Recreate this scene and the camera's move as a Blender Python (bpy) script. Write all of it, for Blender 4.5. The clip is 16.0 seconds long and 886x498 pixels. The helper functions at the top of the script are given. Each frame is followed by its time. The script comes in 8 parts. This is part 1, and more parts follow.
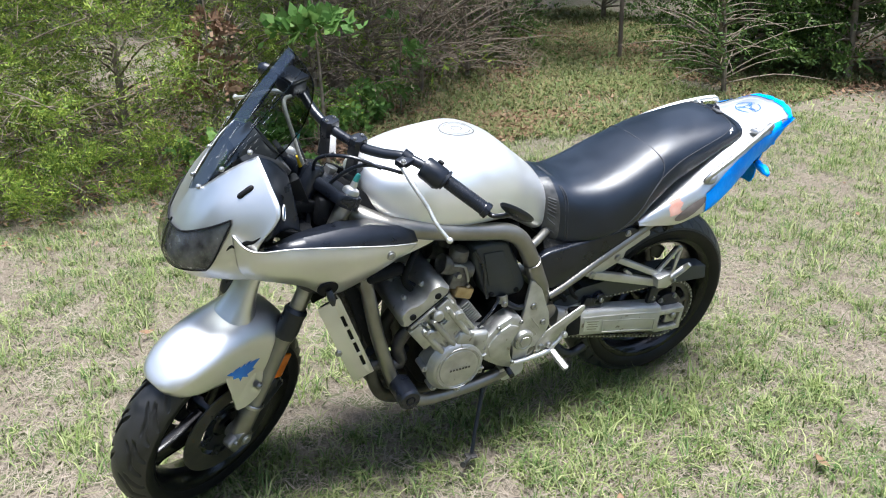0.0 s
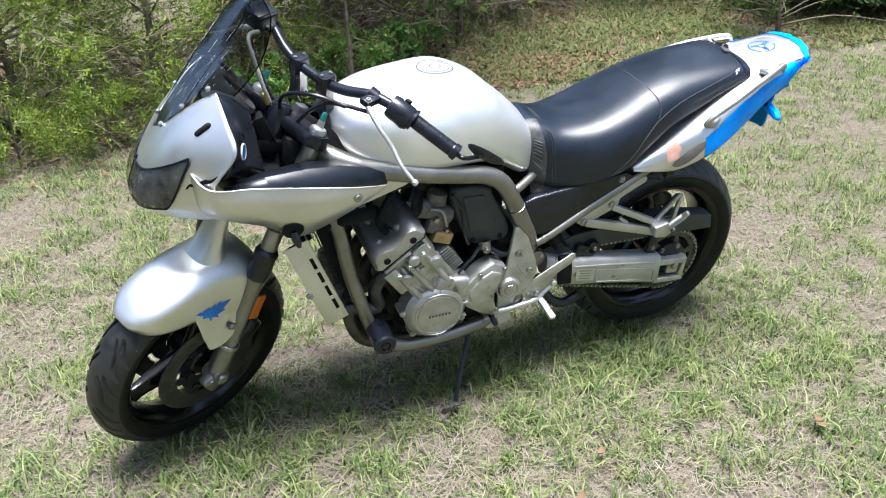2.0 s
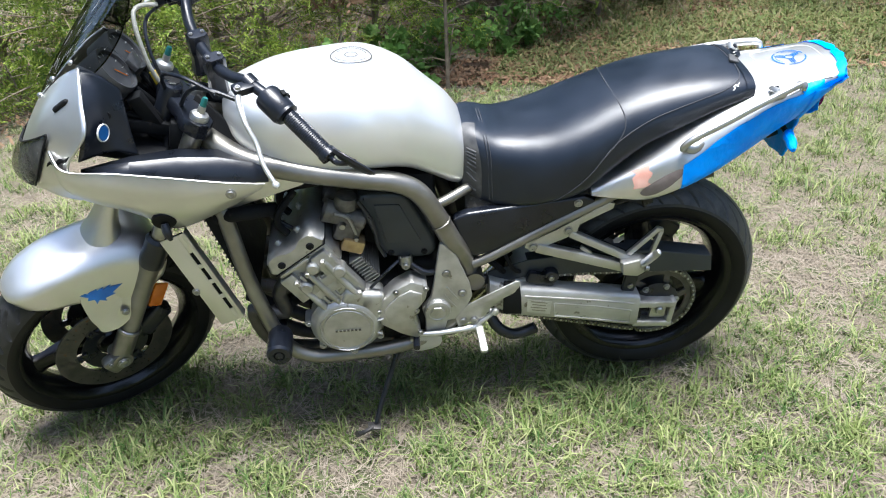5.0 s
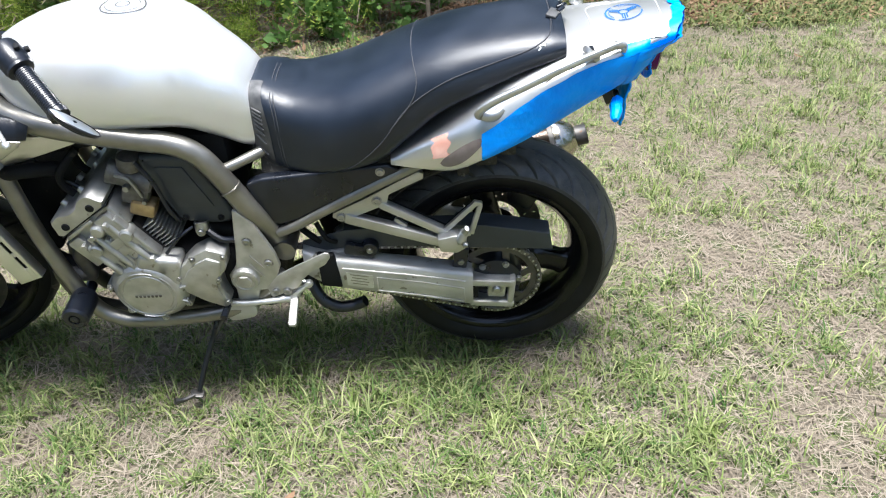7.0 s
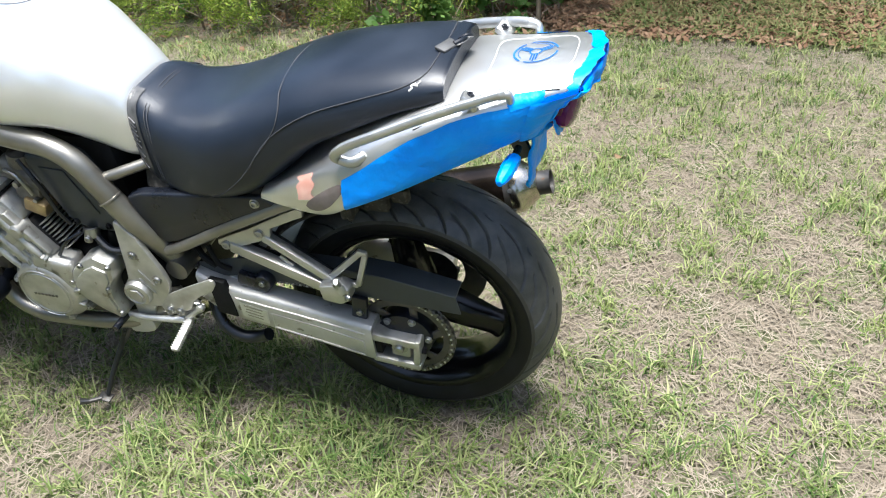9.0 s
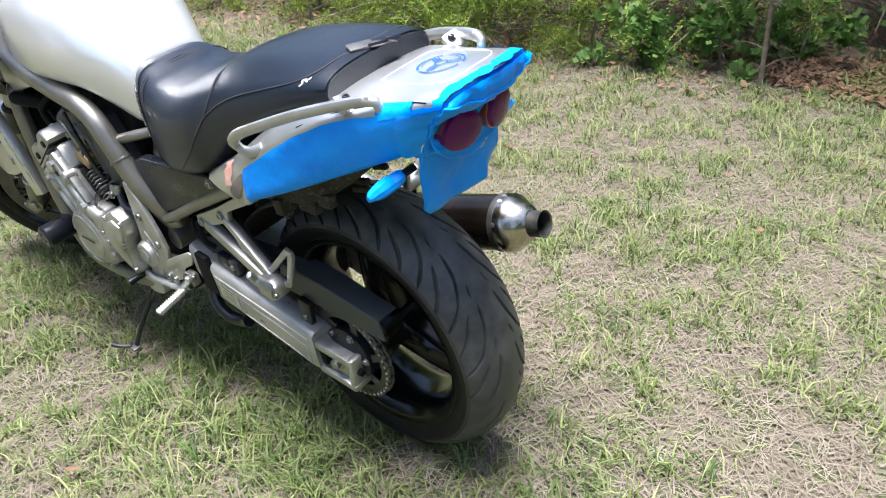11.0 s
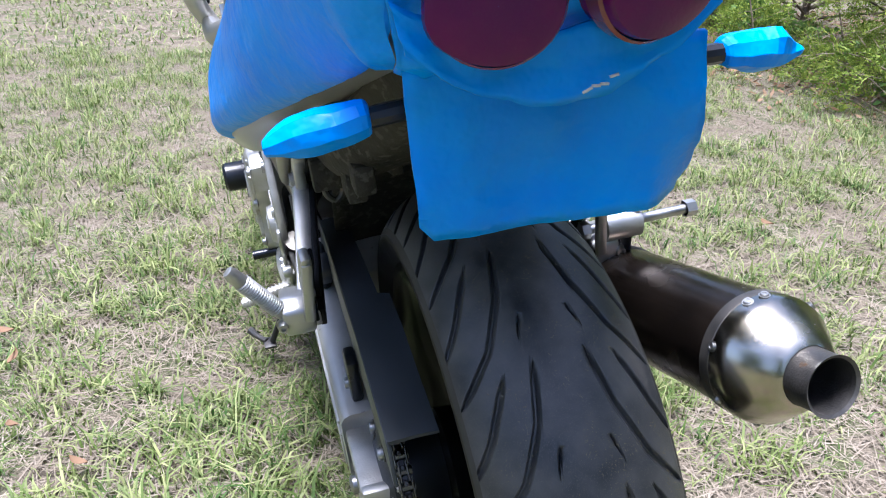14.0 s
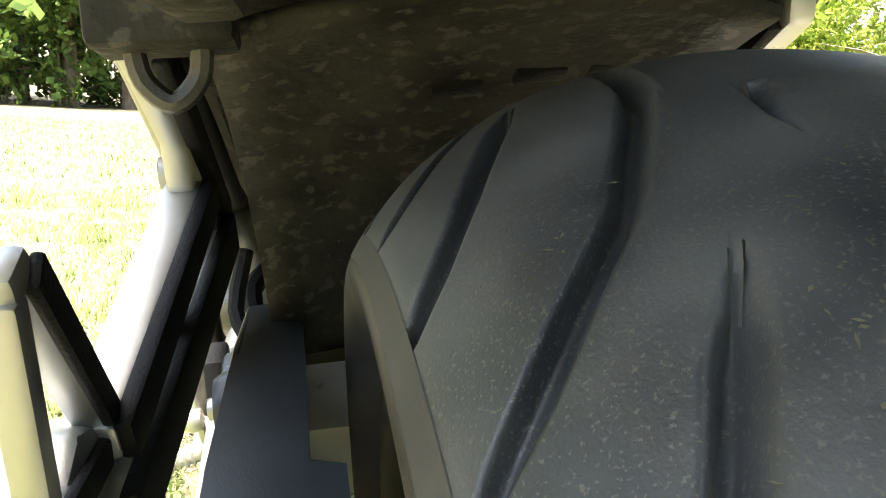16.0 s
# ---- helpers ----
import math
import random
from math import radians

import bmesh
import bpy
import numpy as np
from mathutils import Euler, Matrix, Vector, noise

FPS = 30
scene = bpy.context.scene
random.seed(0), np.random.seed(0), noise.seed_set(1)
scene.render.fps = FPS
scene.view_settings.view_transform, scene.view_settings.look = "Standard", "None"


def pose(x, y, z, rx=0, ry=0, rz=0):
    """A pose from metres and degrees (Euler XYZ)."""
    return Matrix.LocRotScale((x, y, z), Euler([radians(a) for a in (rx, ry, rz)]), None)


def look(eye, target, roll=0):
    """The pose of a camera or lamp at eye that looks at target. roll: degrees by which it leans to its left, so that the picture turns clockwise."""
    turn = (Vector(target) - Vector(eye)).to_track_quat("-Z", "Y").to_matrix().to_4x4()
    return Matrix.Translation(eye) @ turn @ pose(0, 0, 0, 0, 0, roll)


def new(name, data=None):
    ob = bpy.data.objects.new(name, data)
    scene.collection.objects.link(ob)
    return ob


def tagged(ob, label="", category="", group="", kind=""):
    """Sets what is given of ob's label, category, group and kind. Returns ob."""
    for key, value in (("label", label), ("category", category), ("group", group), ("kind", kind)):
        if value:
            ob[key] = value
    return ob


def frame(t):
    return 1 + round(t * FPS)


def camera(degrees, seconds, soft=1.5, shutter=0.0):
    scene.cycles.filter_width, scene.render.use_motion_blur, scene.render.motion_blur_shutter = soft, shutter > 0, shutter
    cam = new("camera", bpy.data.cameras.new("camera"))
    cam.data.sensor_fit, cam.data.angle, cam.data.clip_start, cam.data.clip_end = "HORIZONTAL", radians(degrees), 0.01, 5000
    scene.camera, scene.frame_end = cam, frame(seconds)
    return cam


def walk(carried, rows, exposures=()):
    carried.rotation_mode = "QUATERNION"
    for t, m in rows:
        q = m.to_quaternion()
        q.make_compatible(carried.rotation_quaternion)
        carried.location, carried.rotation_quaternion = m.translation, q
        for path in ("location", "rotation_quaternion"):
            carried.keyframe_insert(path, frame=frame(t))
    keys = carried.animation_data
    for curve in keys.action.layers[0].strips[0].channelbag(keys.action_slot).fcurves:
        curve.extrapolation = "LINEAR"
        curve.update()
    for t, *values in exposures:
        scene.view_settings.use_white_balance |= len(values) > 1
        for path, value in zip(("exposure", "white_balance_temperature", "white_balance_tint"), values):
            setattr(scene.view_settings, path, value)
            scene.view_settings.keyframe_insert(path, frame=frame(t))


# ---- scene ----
cam = camera(57.0, 16.0, 1.1)
PATH = [
    (0, (-1.640, -1.998, 1.600), (-0.903, -0.328, 0.782), -0.4),
    (0.5, (-1.626, -1.992, 1.602), (-0.892, -0.324, 0.776), -0.5),
    (1, (-1.575, -2.004, 1.595), (-0.849, -0.338, 0.761), -0.6),
    (1.5, (-1.495, -2.031, 1.582), (-0.801, -0.359, 0.731), -0.6),
    (2, (-1.414, -2.034, 1.562), (-0.841, -0.359, 0.631), -1.5),
    (2.5, (-1.275, -1.957, 1.545), (-0.763, -0.271, 0.599), -1.5),
    (3, (-1.143, -1.916, 1.555), (-0.715, -0.212, 0.601), -1.0),
    (3.2, (-1.085, -1.915, 1.554), (-0.728, -0.195, 0.598), -1.6),
    (5.3, (-0.608, -1.922, 1.507), (-0.507, -0.180, 0.531), -1.4),
    (5.5, (-0.554, -1.880, 1.503), (-0.458, -0.140, 0.522), -1.2),
    (6, (-0.428, -1.815, 1.488), (-0.345, -0.084, 0.488), -0.9),
    (6.5, (-0.259, -1.775, 1.480), (-0.243, -0.065, 0.444), -1.6),
    (7, (-0.005, -1.770, 1.470), (-0.125, -0.093, 0.386), -3.3),
    (7.5, (0.143, -1.691, 1.446), (-0.071, -0.038, 0.340), -4.2),
    (8, (0.276, -1.533, 1.445), (0.039, 0.110, 0.330), -2.5),
    (8.5, (0.384, -1.435, 1.446), (-0.026, 0.174, 0.333), -4.7),
    (9, (0.568, -1.365, 1.438), (-0.006, 0.198, 0.332), -3.6),
    (9.2, (0.646, -1.342, 1.439), (-0.026, 0.187, 0.339), -4.2),
    (11.3, (1.198, -0.867, 1.302), (-0.103, 0.300, 0.330), -3.7),
    (11.5, (1.259, -0.824, 1.316), (-0.099, 0.269, 0.334), -3.7),
    (12, (1.304, -0.701, 1.286), (-0.133, 0.276, 0.296), -1.9),
    (12.5, (1.310, -0.563, 1.259), (-0.242, 0.223, 0.273), -1.6),
    (13, (1.192, -0.440, 1.185), (-0.446, 0.171, 0.213), -2.5),
    (13.5, (1.010, -0.279, 1.065), (-0.721, 0.230, 0.202), -3.8),
    (14, (0.742, -0.215, 0.917), (-1.035, 0.202, 0.099), 0.3),
    (14.5, (0.450, -0.151, 0.726), (-1.364, 0.194, -0.042), 0.1),
    (15, (0.332, -0.110, 0.603), (-1.614, 0.218, 0.278), 1.1),
    (15.5, (0.235, -0.093, 0.596), (-1.721, 0.216, 0.316), 1.9),
    (16, (0.193, -0.097, 0.617), (-1.752, 0.210, 0.266), 3.5),
]
walk(cam, [(t, look(eye, target, roll)) for t, eye, target, roll in PATH], exposures=((0, 1.47, 6100, 10), (6.0, 1.45, 6150, 9), (7.5, 1.49, 6300, 9), (9.2, 1.46, 6350, 8), (11.3, 1.44, 6180, 13), (13.0, 1.45, 5760, 16), (14.2, 1.6, 5780, 18), (14.6, 1.9, 6300, 15), (15.0, 2.95, 7100, 11), (15.5, 3.28, 7700, 9), (16.0, 3.48, 7900, 9)))

# ---------------------------------------------------------------- light
world = bpy.data.worlds.new("daylight")
scene.world = world
world.use_nodes = True
wn = world.node_tree.nodes
sky = wn.new("ShaderNodeTexSky")
sky.sky_type = 'NISHITA'
sky.sun_disc = False
SUN_EL, SUN_AZ = radians(84), radians(160)   # azimuth from +y towards +x
sky.sun_elevation = SUN_EL
sky.sun_rotation = SUN_AZ
sky.air_density = 1.0
sky.dust_density = 2.5
wn["Background"].inputs[1].default_value = 0.112
world.node_tree.links.new(sky.outputs[0], wn["Background"].inputs[0])

sun = new("sun", bpy.data.lights.new("sun", 'SUN'))
sun.data.energy = 4.1
sun.data.angle = radians(25)
sun.data.color = (1.0, 0.985, 0.965)
sd = Vector((math.cos(SUN_EL) * math.sin(SUN_AZ), math.cos(SUN_EL) * math.cos(SUN_AZ), math.sin(SUN_EL)))
sun.matrix_world = look(sd * 20, (0, 0, 0))


# ---------------------------------------------------------------- materials
def surf(name, c1, c2, scale=8.0, rough=(0.4, 0.6), metal=0.0, bump=0.1, bscale=200.0, spec=0.5, coat=0.0,
         dist=0.002, spots=None, sscale=30.0, smin=0.62, detail=6.0, stretch=(1, 1, 1)):
    """Principled surface: colour, gloss and relief vary at two scales; spots adds flecks of a third colour."""
    m = bpy.data.materials.new(name)
    m.use_nodes = True
    t = m.node_tree
    n, l = t.nodes, t.links
    p = n["Principled BSDF"]
    co = n.new("ShaderNodeTexCoord")
    mp = n.new("ShaderNodeMapping")
    mp.inputs["Scale"].default_value = stretch
    l.new(co.outputs["Object"], mp.inputs[0])
    big = n.new("ShaderNodeTexNoise")
    big.inputs["Scale"].default_value = scale
    big.inputs["Detail"].default_value = detail
    fine = n.new("ShaderNodeTexNoise")
    fine.inputs["Scale"].default_value = bscale
    fine.inputs["Detail"].default_value = 3.0
    l.new(mp.outputs[0], big.inputs["Vector"])
    l.new(mp.outputs[0], fine.inputs["Vector"])
    ramp = n.new("ShaderNodeMapRange")
    ramp.inputs[1].default_value, ramp.inputs[2].default_value = 0.3, 0.7
    l.new(big.outputs[0], ramp.inputs[0])
    mix = n.new("ShaderNodeMix")
    mix.data_type = 'RGBA'
    mix.inputs[6].default_value, mix.inputs[7].default_value = (*c1, 1), (*c2, 1)
    l.new(ramp.outputs[0], mix.inputs[0])
    col = mix.outputs[2]
    if spots:
        sp = n.new("ShaderNodeTexNoise")
        sp.inputs["Scale"].default_value = sscale
        sp.inputs["Detail"].default_value = 5.0
        l.new(mp.outputs[0], sp.inputs["Vector"])
        th = n.new("ShaderNodeMapRange")
        th.inputs[1].default_value, th.inputs[2].default_value = smin, smin + 0.06
        l.new(sp.outputs[0], th.inputs[0])
        m2 = n.new("ShaderNodeMix")
        m2.data_type = 'RGBA'
        m2.inputs[7].default_value = (*spots, 1)
        l.new(th.outputs[0], m2.inputs[0])
        l.new(col, m2.inputs[6])
        col = m2.outputs[2]
    l.new(col, p.inputs["Base Color"])
    rr = n.new("ShaderNodeMapRange")
    rr.inputs[1].default_value, rr.inputs[2].default_value = 0.3, 0.7
    rr.inputs[3].default_value, rr.inputs[4].default_value = rough
    l.new(big.outputs[0], rr.inputs[0])
    l.new(rr.outputs[0], p.inputs["Roughness"])
    p.inputs["Metallic"].default_value = metal
    p.inputs["Specular IOR Level"].default_value = spec
    p.inputs["Coat Weight"].default_value = coat
    p.inputs["Coat Roughness"].default_value = 0.15
    if bump:
        b = n.new("ShaderNodeBump")
        b.inputs["Strength"].default_value = bump
        b.inputs["Distance"].default_value = dist
        l.new(fine.outputs[0], b.inputs["Height"])
        l.new(b.outputs[0], p.inputs["Normal"])
    return m


def foliage(name, c1, c2, c3, scale=2.0, trans=0.25, rough=0.55):
    """Leaves and blades: colour by island at random and by patches in the place, some light through them."""
    m = bpy.data.materials.new(name)
    m.use_nodes = True
    t = m.node_tree
    n, l = t.nodes, t.links
    p = n["Principled BSDF"]
    geo = n.new("ShaderNodeNewGeometry")
    co = n.new("ShaderNodeTexCoord")
    big = n.new("ShaderNodeTexNoise")
    big.inputs["Scale"].default_value = scale
    big.inputs["Detail"].default_value = 4.0
    l.new(co.outputs["Object"], big.inputs["Vector"])
    r1 = n.new("ShaderNodeMapRange")
    r1.inputs[1].default_value, r1.inputs[2].default_value = 0.35, 0.65
    l.new(big.outputs[0], r1.inputs[0])
    mx = n.new("ShaderNodeMix")
    mx.data_type = 'RGBA'
    mx.inputs[6].default_value, mx.inputs[7].default_value = (*c1, 1), (*c2, 1)
    l.new(r1.outputs[0], mx.inputs[0])
    r2 = n.new("ShaderNodeMath")
    r2.operation = 'POWER'
    r2.inputs[1].default_value = 1.6
    l.new(geo.outputs["Random Per Island"], r2.inputs[0])
    m2 = n.new("ShaderNodeMix")
    m2.data_type = 'RGBA'
    m2.inputs[7].default_value = (*c3, 1)
    l.new(r2.outputs[0], m2.inputs[0])
    l.new(mx.outputs[2], m2.inputs[6])
    l.new(m2.outputs[2], p.inputs["Base Color"])
    p.inputs["Roughness"].default_value = rough
    p.inputs["Specular IOR Level"].default_value = 0.15
    tr = n.new("ShaderNodeBsdfTranslucent")
    l.new(m2.outputs[2], tr.inputs[0])
    ms = n.new("ShaderNodeMixShader")
    ms.inputs[0].default_value = trans
    l.new(p.outputs[0], ms.inputs[1])
    l.new(tr.outputs[0], ms.inputs[2])
    l.new(ms.outputs[0], n["Material Output"].inputs[0])
    return m


def clear(name, tint, gloss_rough=0.03, ior=1.45, haze=1.0):
    """Thin tinted clear plastic: tinted see-through with a mirror-like skin."""
    m = bpy.data.materials.new(name)
    m.use_nodes = True
    n, l = m.node_tree.nodes, m.node_tree.links
    n.remove(n["Principled BSDF"])
    tr = n.new("ShaderNodeBsdfTransparent")
    tr.inputs[0].default_value = (*tint, 1)
    gl = n.new("ShaderNodeBsdfGlossy")
    gl.inputs[1].default_value = gloss_rough
    fr = n.new("ShaderNodeFresnel")
    fr.inputs[0].default_value = ior
    ms = n.new("ShaderNodeMixShader")
    dim = n.new("ShaderNodeMath")
    dim.operation = 'MULTIPLY'
    dim.inputs[1].default_value = haze
    l.new(fr.outputs[0], dim.inputs[0])
    l.new(dim.outputs[0], ms.inputs[0])
    l.new(tr.outputs[0], ms.inputs[1])
    l.new(gl.outputs[0], ms.inputs[2])
    l.new(ms.outputs[0], n["Material Output"].inputs[0])
    return m


M_PAINT = surf("scuffed_silver_paint", (0.62, 0.617, 0.602), (0.74, 0.737, 0.722), 6, (0.32, 0.45), 0.93, 0.05, 900, coat=0.25, dist=0.0005, detail=8)
# the bodywork's silver made paler, for the strong skylight on the tank
M_TANK = surf("sunlit_silver_tank_paint", (0.79, 0.80, 0.805), (0.86, 0.87, 0.875), 6, (0.30, 0.42), 0.66, 0.05, 900, coat=0.25, dist=0.0005, detail=8)
M_FRAME = surf("satin_frame_paint", (0.21, 0.20, 0.175), (0.29, 0.28, 0.25), 14, (0.30, 0.42), 0.8, 0.08, 700, dist=0.0005)
M_CAST = surf("cast_aluminium", (0.37, 0.365, 0.34), (0.55, 0.545, 0.515), 26, (0.36, 0.54), 0.78, 0.35, 420, dist=0.001,
              spots=(0.24, 0.22, 0.18), sscale=45, smin=0.66)
M_ALU = surf("bare_aluminium", (0.44, 0.44, 0.425), (0.56, 0.56, 0.54), 18, (0.36, 0.52), 0.9, 0.12, 600, dist=0.0006)
M_STEEL = surf("dull_steel", (0.30, 0.30, 0.295), (0.45, 0.45, 0.44), 30, (0.3, 0.48), 1.0, 0.05, 800, dist=0.0004)
M_ARM = surf("worn_grey_alloy", (0.42, 0.41, 0.38), (0.56, 0.55, 0.51), 16, (0.42, 0.6), 0.5, 0.2, 500, dist=0.0006, spots=(0.20, 0.18, 0.14), sscale=40, smin=0.64)
M_CHAIN = surf("oily_chain_steel", (0.09, 0.088, 0.082), (0.22, 0.21, 0.20), 60, (0.22, 0.4), 0.9, 0.2, 500, dist=0.0006)
M_CONE = surf("heat_tinted_steel", (0.36, 0.32, 0.26), (0.60, 0.57, 0.50), 22, (0.14, 0.30), 1.0, 0.08, 500, dist=0.0005)
M_DARKSTEEL = surf("dark_steel", (0.07, 0.07, 0.07), (0.14, 0.13, 0.12), 30, (0.4, 0.6), 0.8, 0.2, 500,
                   spots=(0.16, 0.09, 0.05), sscale=60, smin=0.66)
M_BLACK = surf("black_plastic", (0.005, 0.0065, 0.0105), (0.010, 0.0125, 0.019), 20, (0.24, 0.38), 0, 0.2, 900, dist=0.0005, spec=0.5)
M_AIRBOX = surf("grey_black_plastic", (0.022, 0.027, 0.031), (0.036, 0.043, 0.048), 14, (0.34, 0.5), 0, 0.25, 900, dist=0.0005, spec=0.5)
M_MATTE = surf("matte_black_plastic", (0.005, 0.005, 0.005), (0.011, 0.012, 0.014), 12, (0.55, 0.75), 0, 0.3, 500, spec=0.18,
               spots=(0.028, 0.025, 0.022), sscale=35, smin=0.64)
M_GLOSSBLACK = surf("gloss_black_paint", (0.003, 0.003, 0.004), (0.006, 0.006, 0.007), 10, (0.12, 0.24), 0, 0.03, 700, spec=0.35)
M_VINYL = surf("black_vinyl", (0.005, 0.0085, 0.0155), (0.011, 0.017, 0.029), 9, (0.30, 0.44), 0, 0.35, 1100, spec=0.5, dist=0.0006)
M_SEAM = surf("dark_stitching", (0.02, 0.022, 0.027), (0.05, 0.052, 0.06), 300, (0.6, 0.8), 0, 0.4, 900)
M_PATCH = surf("faded_grey_patch", (0.035, 0.036, 0.038), (0.10, 0.10, 0.10), 40, (0.35, 0.55), 0, 0.3, 600)
M_RUBBER = surf("worn_tyre_rubber", (0.020, 0.023, 0.027), (0.074, 0.075, 0.075), 34, (0.36, 0.58), 0, 0.22, 1500, dist=0.0005, spec=0.6,
                spots=(0.092, 0.089, 0.078), sscale=1200, smin=0.585, detail=9)
M_SHOULDER = surf("pale_unworn_tyre_edge", (0.036, 0.035, 0.030), (0.078, 0.074, 0.062), 40, (0.6, 0.8), 0, 0.25, 1200, dist=0.0005, spec=0.3)
M_TRAY = surf("dusty_black_plastic", (0.010, 0.010, 0.009), (0.060, 0.056, 0.048), 26, (0.6, 0.85), 0, 0.6, 160, spec=0.2, dist=0.002,
              spots=(0.075, 0.070, 0.062), sscale=110, smin=0.56, detail=10)
M_RUBBERF = surf("black_front_tyre_rubber", (0.008, 0.0085, 0.0095), (0.022, 0.022, 0.0225), 30, (0.34, 0.54), 0, 0.22, 1500, dist=0.0005, spec=0.5)
M_RUBBERD = surf("clean_black_rubber", (0.006, 0.006, 0.0065), (0.012, 0.012, 0.0125), 16, (0.36, 0.5), 0, 0.2, 1500, dist=0.0005, spec=0.22)
M_TAPE = surf("blue_masking_tape", (0.0, 0.255, 0.97), (0.003, 0.335, 1.0), 12, (0.34, 0.48), 0, 0.8, 34, spec=0.25, dist=0.006)
M_LAMPRIM = surf("brown_red_lamp_rim", (0.16, 0.03, 0.03), (0.22, 0.05, 0.04), 30, (0.15, 0.3), 0, 0.1, 300, coat=0.4)
M_RED = surf("red_lamp_lens", (0.085, 0.001, 0.070), (0.13, 0.003, 0.075), 20, (0.12, 0.22), 0, 0.15, 260, spec=0.3)
M_ORANGE = surf("orange_reflector", (0.55, 0.13, 0.01), (0.7, 0.2, 0.02), 30, (0.15, 0.3), 0, 0.3, 500)
M_PRIMER = surf("red_primer", (0.46, 0.22, 0.17), (0.60, 0.36, 0.29), 30, (0.5, 0.6), 0, 0.1, 500)
M_SCUFF = surf("dark_sanded_filler", (0.14, 0.115, 0.105), (0.22, 0.185, 0.17), 40, (0.5, 0.7), 0.1, 0.1, 500)
M_BLUEINK = surf("blue_decal_ink", (0.01, 0.10, 0.33), (0.02, 0.15, 0.42), 30, (0.3, 0.4), 0, 0, 500)
M_GREYINK = surf("dark_grey_decal_ink", (0.035, 0.035, 0.035), (0.09, 0.085, 0.08), 80, (0.4, 0.5), 0, 0, 500)
M_WHITEINK = surf("white_stripe", (0.55, 0.55, 0.53), (0.7, 0.7, 0.68), 120, (0.4, 0.5), 0, 0, 500)
M_SCREEN = clear("smoked_screen", (0.34, 0.36, 0.355), 0.10, 1.3, 0.16)
M_SMOKE = clear("dark_smoked_lens", (0.22, 0.22, 0.22), 0.05)
M_GREYLENS = clear("grey_smoked_lens", (0.72, 0.73, 0.74), 0.06, 1.4, 0.6)
M_CLEARLENS = clear("clear_lens", (0.85, 0.85, 0.86), 0.02)
M_MIRROR = surf("mirror_glass", (0.85, 0.87, 0.88), (0.9, 0.91, 0.92), 5, (0.01, 0.02), 1.0, 0, 100)
M_LEVER = surf("pale_lever_alloy", (0.52, 0.52, 0.50), (0.64, 0.64, 0.62), 40, (0.32, 0.46), 0.75, 0.1, 400)
M_DIAL = surf("grey_dial_face", (0.05, 0.05, 0.055), (0.075, 0.075, 0.08), 30, (0.3, 0.4), 0, 0, 100)
M_CORE = surf("black_engine_paint", (0.005, 0.005, 0.005), (0.013, 0.012, 0.011), 25, (0.5, 0.7), 0.0, 0.3, 400, spec=0.2)
M_LAMPDARK = surf("dim_lamp_bowl", (0.05, 0.05, 0.055), (0.45, 0.45, 0.45), 22, (0.10, 0.3), 0.6, 0.5, 90)
M_MUFF = surf("heat_blackened_canister", (0.024, 0.020, 0.018), (0.075, 0.055, 0.042), 14, (0.14, 0.32), 0.85, 0.05, 400)
M_CARB = surf("oxidised_zinc", (0.10, 0.095, 0.085), (0.24, 0.225, 0.20), 50, (0.45, 0.65), 0.6, 0.3, 400)
M_TAN = surf("yellow_brown_brass", (0.35, 0.25, 0.12), (0.5, 0.38, 0.2), 60, (0.35, 0.5), 0.7, 0.2, 400)
M_TEAL = surf("teal_anodised", (0.02, 0.16, 0.16), (0.05, 0.25, 0.24), 60, (0.3, 0.4), 0.6, 0, 400)
M_CABLEGREY = surf("grey_braided_hose", (0.34, 0.33, 0.28), (0.45, 0.44, 0.4), 200, (0.4, 0.5), 0.2, 0.4, 900)
M_YELLOW = surf("yellow_band", (0.6, 0.42, 0.02), (0.7, 0.5, 0.03), 50, (0.4, 0.5), 0, 0, 400)
M_DUST = surf("pale_dry_bits", (0.10, 0.09, 0.06), (0.22, 0.19, 0.12), 90, (0.7, 0.9), 0, 0, 400)
M_BARK = surf("tree_bark", (0.10, 0.075, 0.055), (0.21, 0.17, 0.13), 14, (0.8, 0.95), 0, 0.9, 45, spec=0.2, dist=0.02, stretch=(1, 1, 0.25))
M_TWIG = surf("grey_twig", (0.10, 0.08, 0.06), (0.24, 0.2, 0.15), 20, (0.8, 0.95), 0, 0.4, 120, spec=0.2)
M_DEADTWIG = surf("dead_twig", (0.13, 0.095, 0.07), (0.27, 0.215, 0.16), 9, (0.8, 0.95), 0, 0.3, 160, spec=0.15)
M_GROUND = surf("thatch_and_soil", (0.120, 0.101, 0.075), (0.25, 0.212, 0.163), 9.0, (0.85, 0.98), 0, 0.9, 90, spec=0.15, dist=0.02,
                spots=(0.105, 0.115, 0.060), sscale=9.0, smin=0.50, detail=12)
M_GRASS = foliage("lawn_blades", (0.044, 0.106, 0.025), (0.134, 0.187, 0.047), (0.35, 0.375, 0.17), 11.0, 0.28)
# green darkened to carry the shade of the clearing
M_WEED = foliage("shade_tinted_weeds", (0.065, 0.10, 0.03), (0.12, 0.165, 0.05), (0.24, 0.21, 0.10), 1.2, 0.25)
M_STRAW = foliage("dry_straw_blades", (0.255, 0.216, 0.168), (0.34, 0.294, 0.235), (0.185, 0.153, 0.113), 9.0, 0.15, 0.7)
M_CEDAR = foliage("cedar_sprays", (0.045, 0.10, 0.016), (0.15, 0.235, 0.036), (0.33, 0.40, 0.075), 4.0, 0.35)
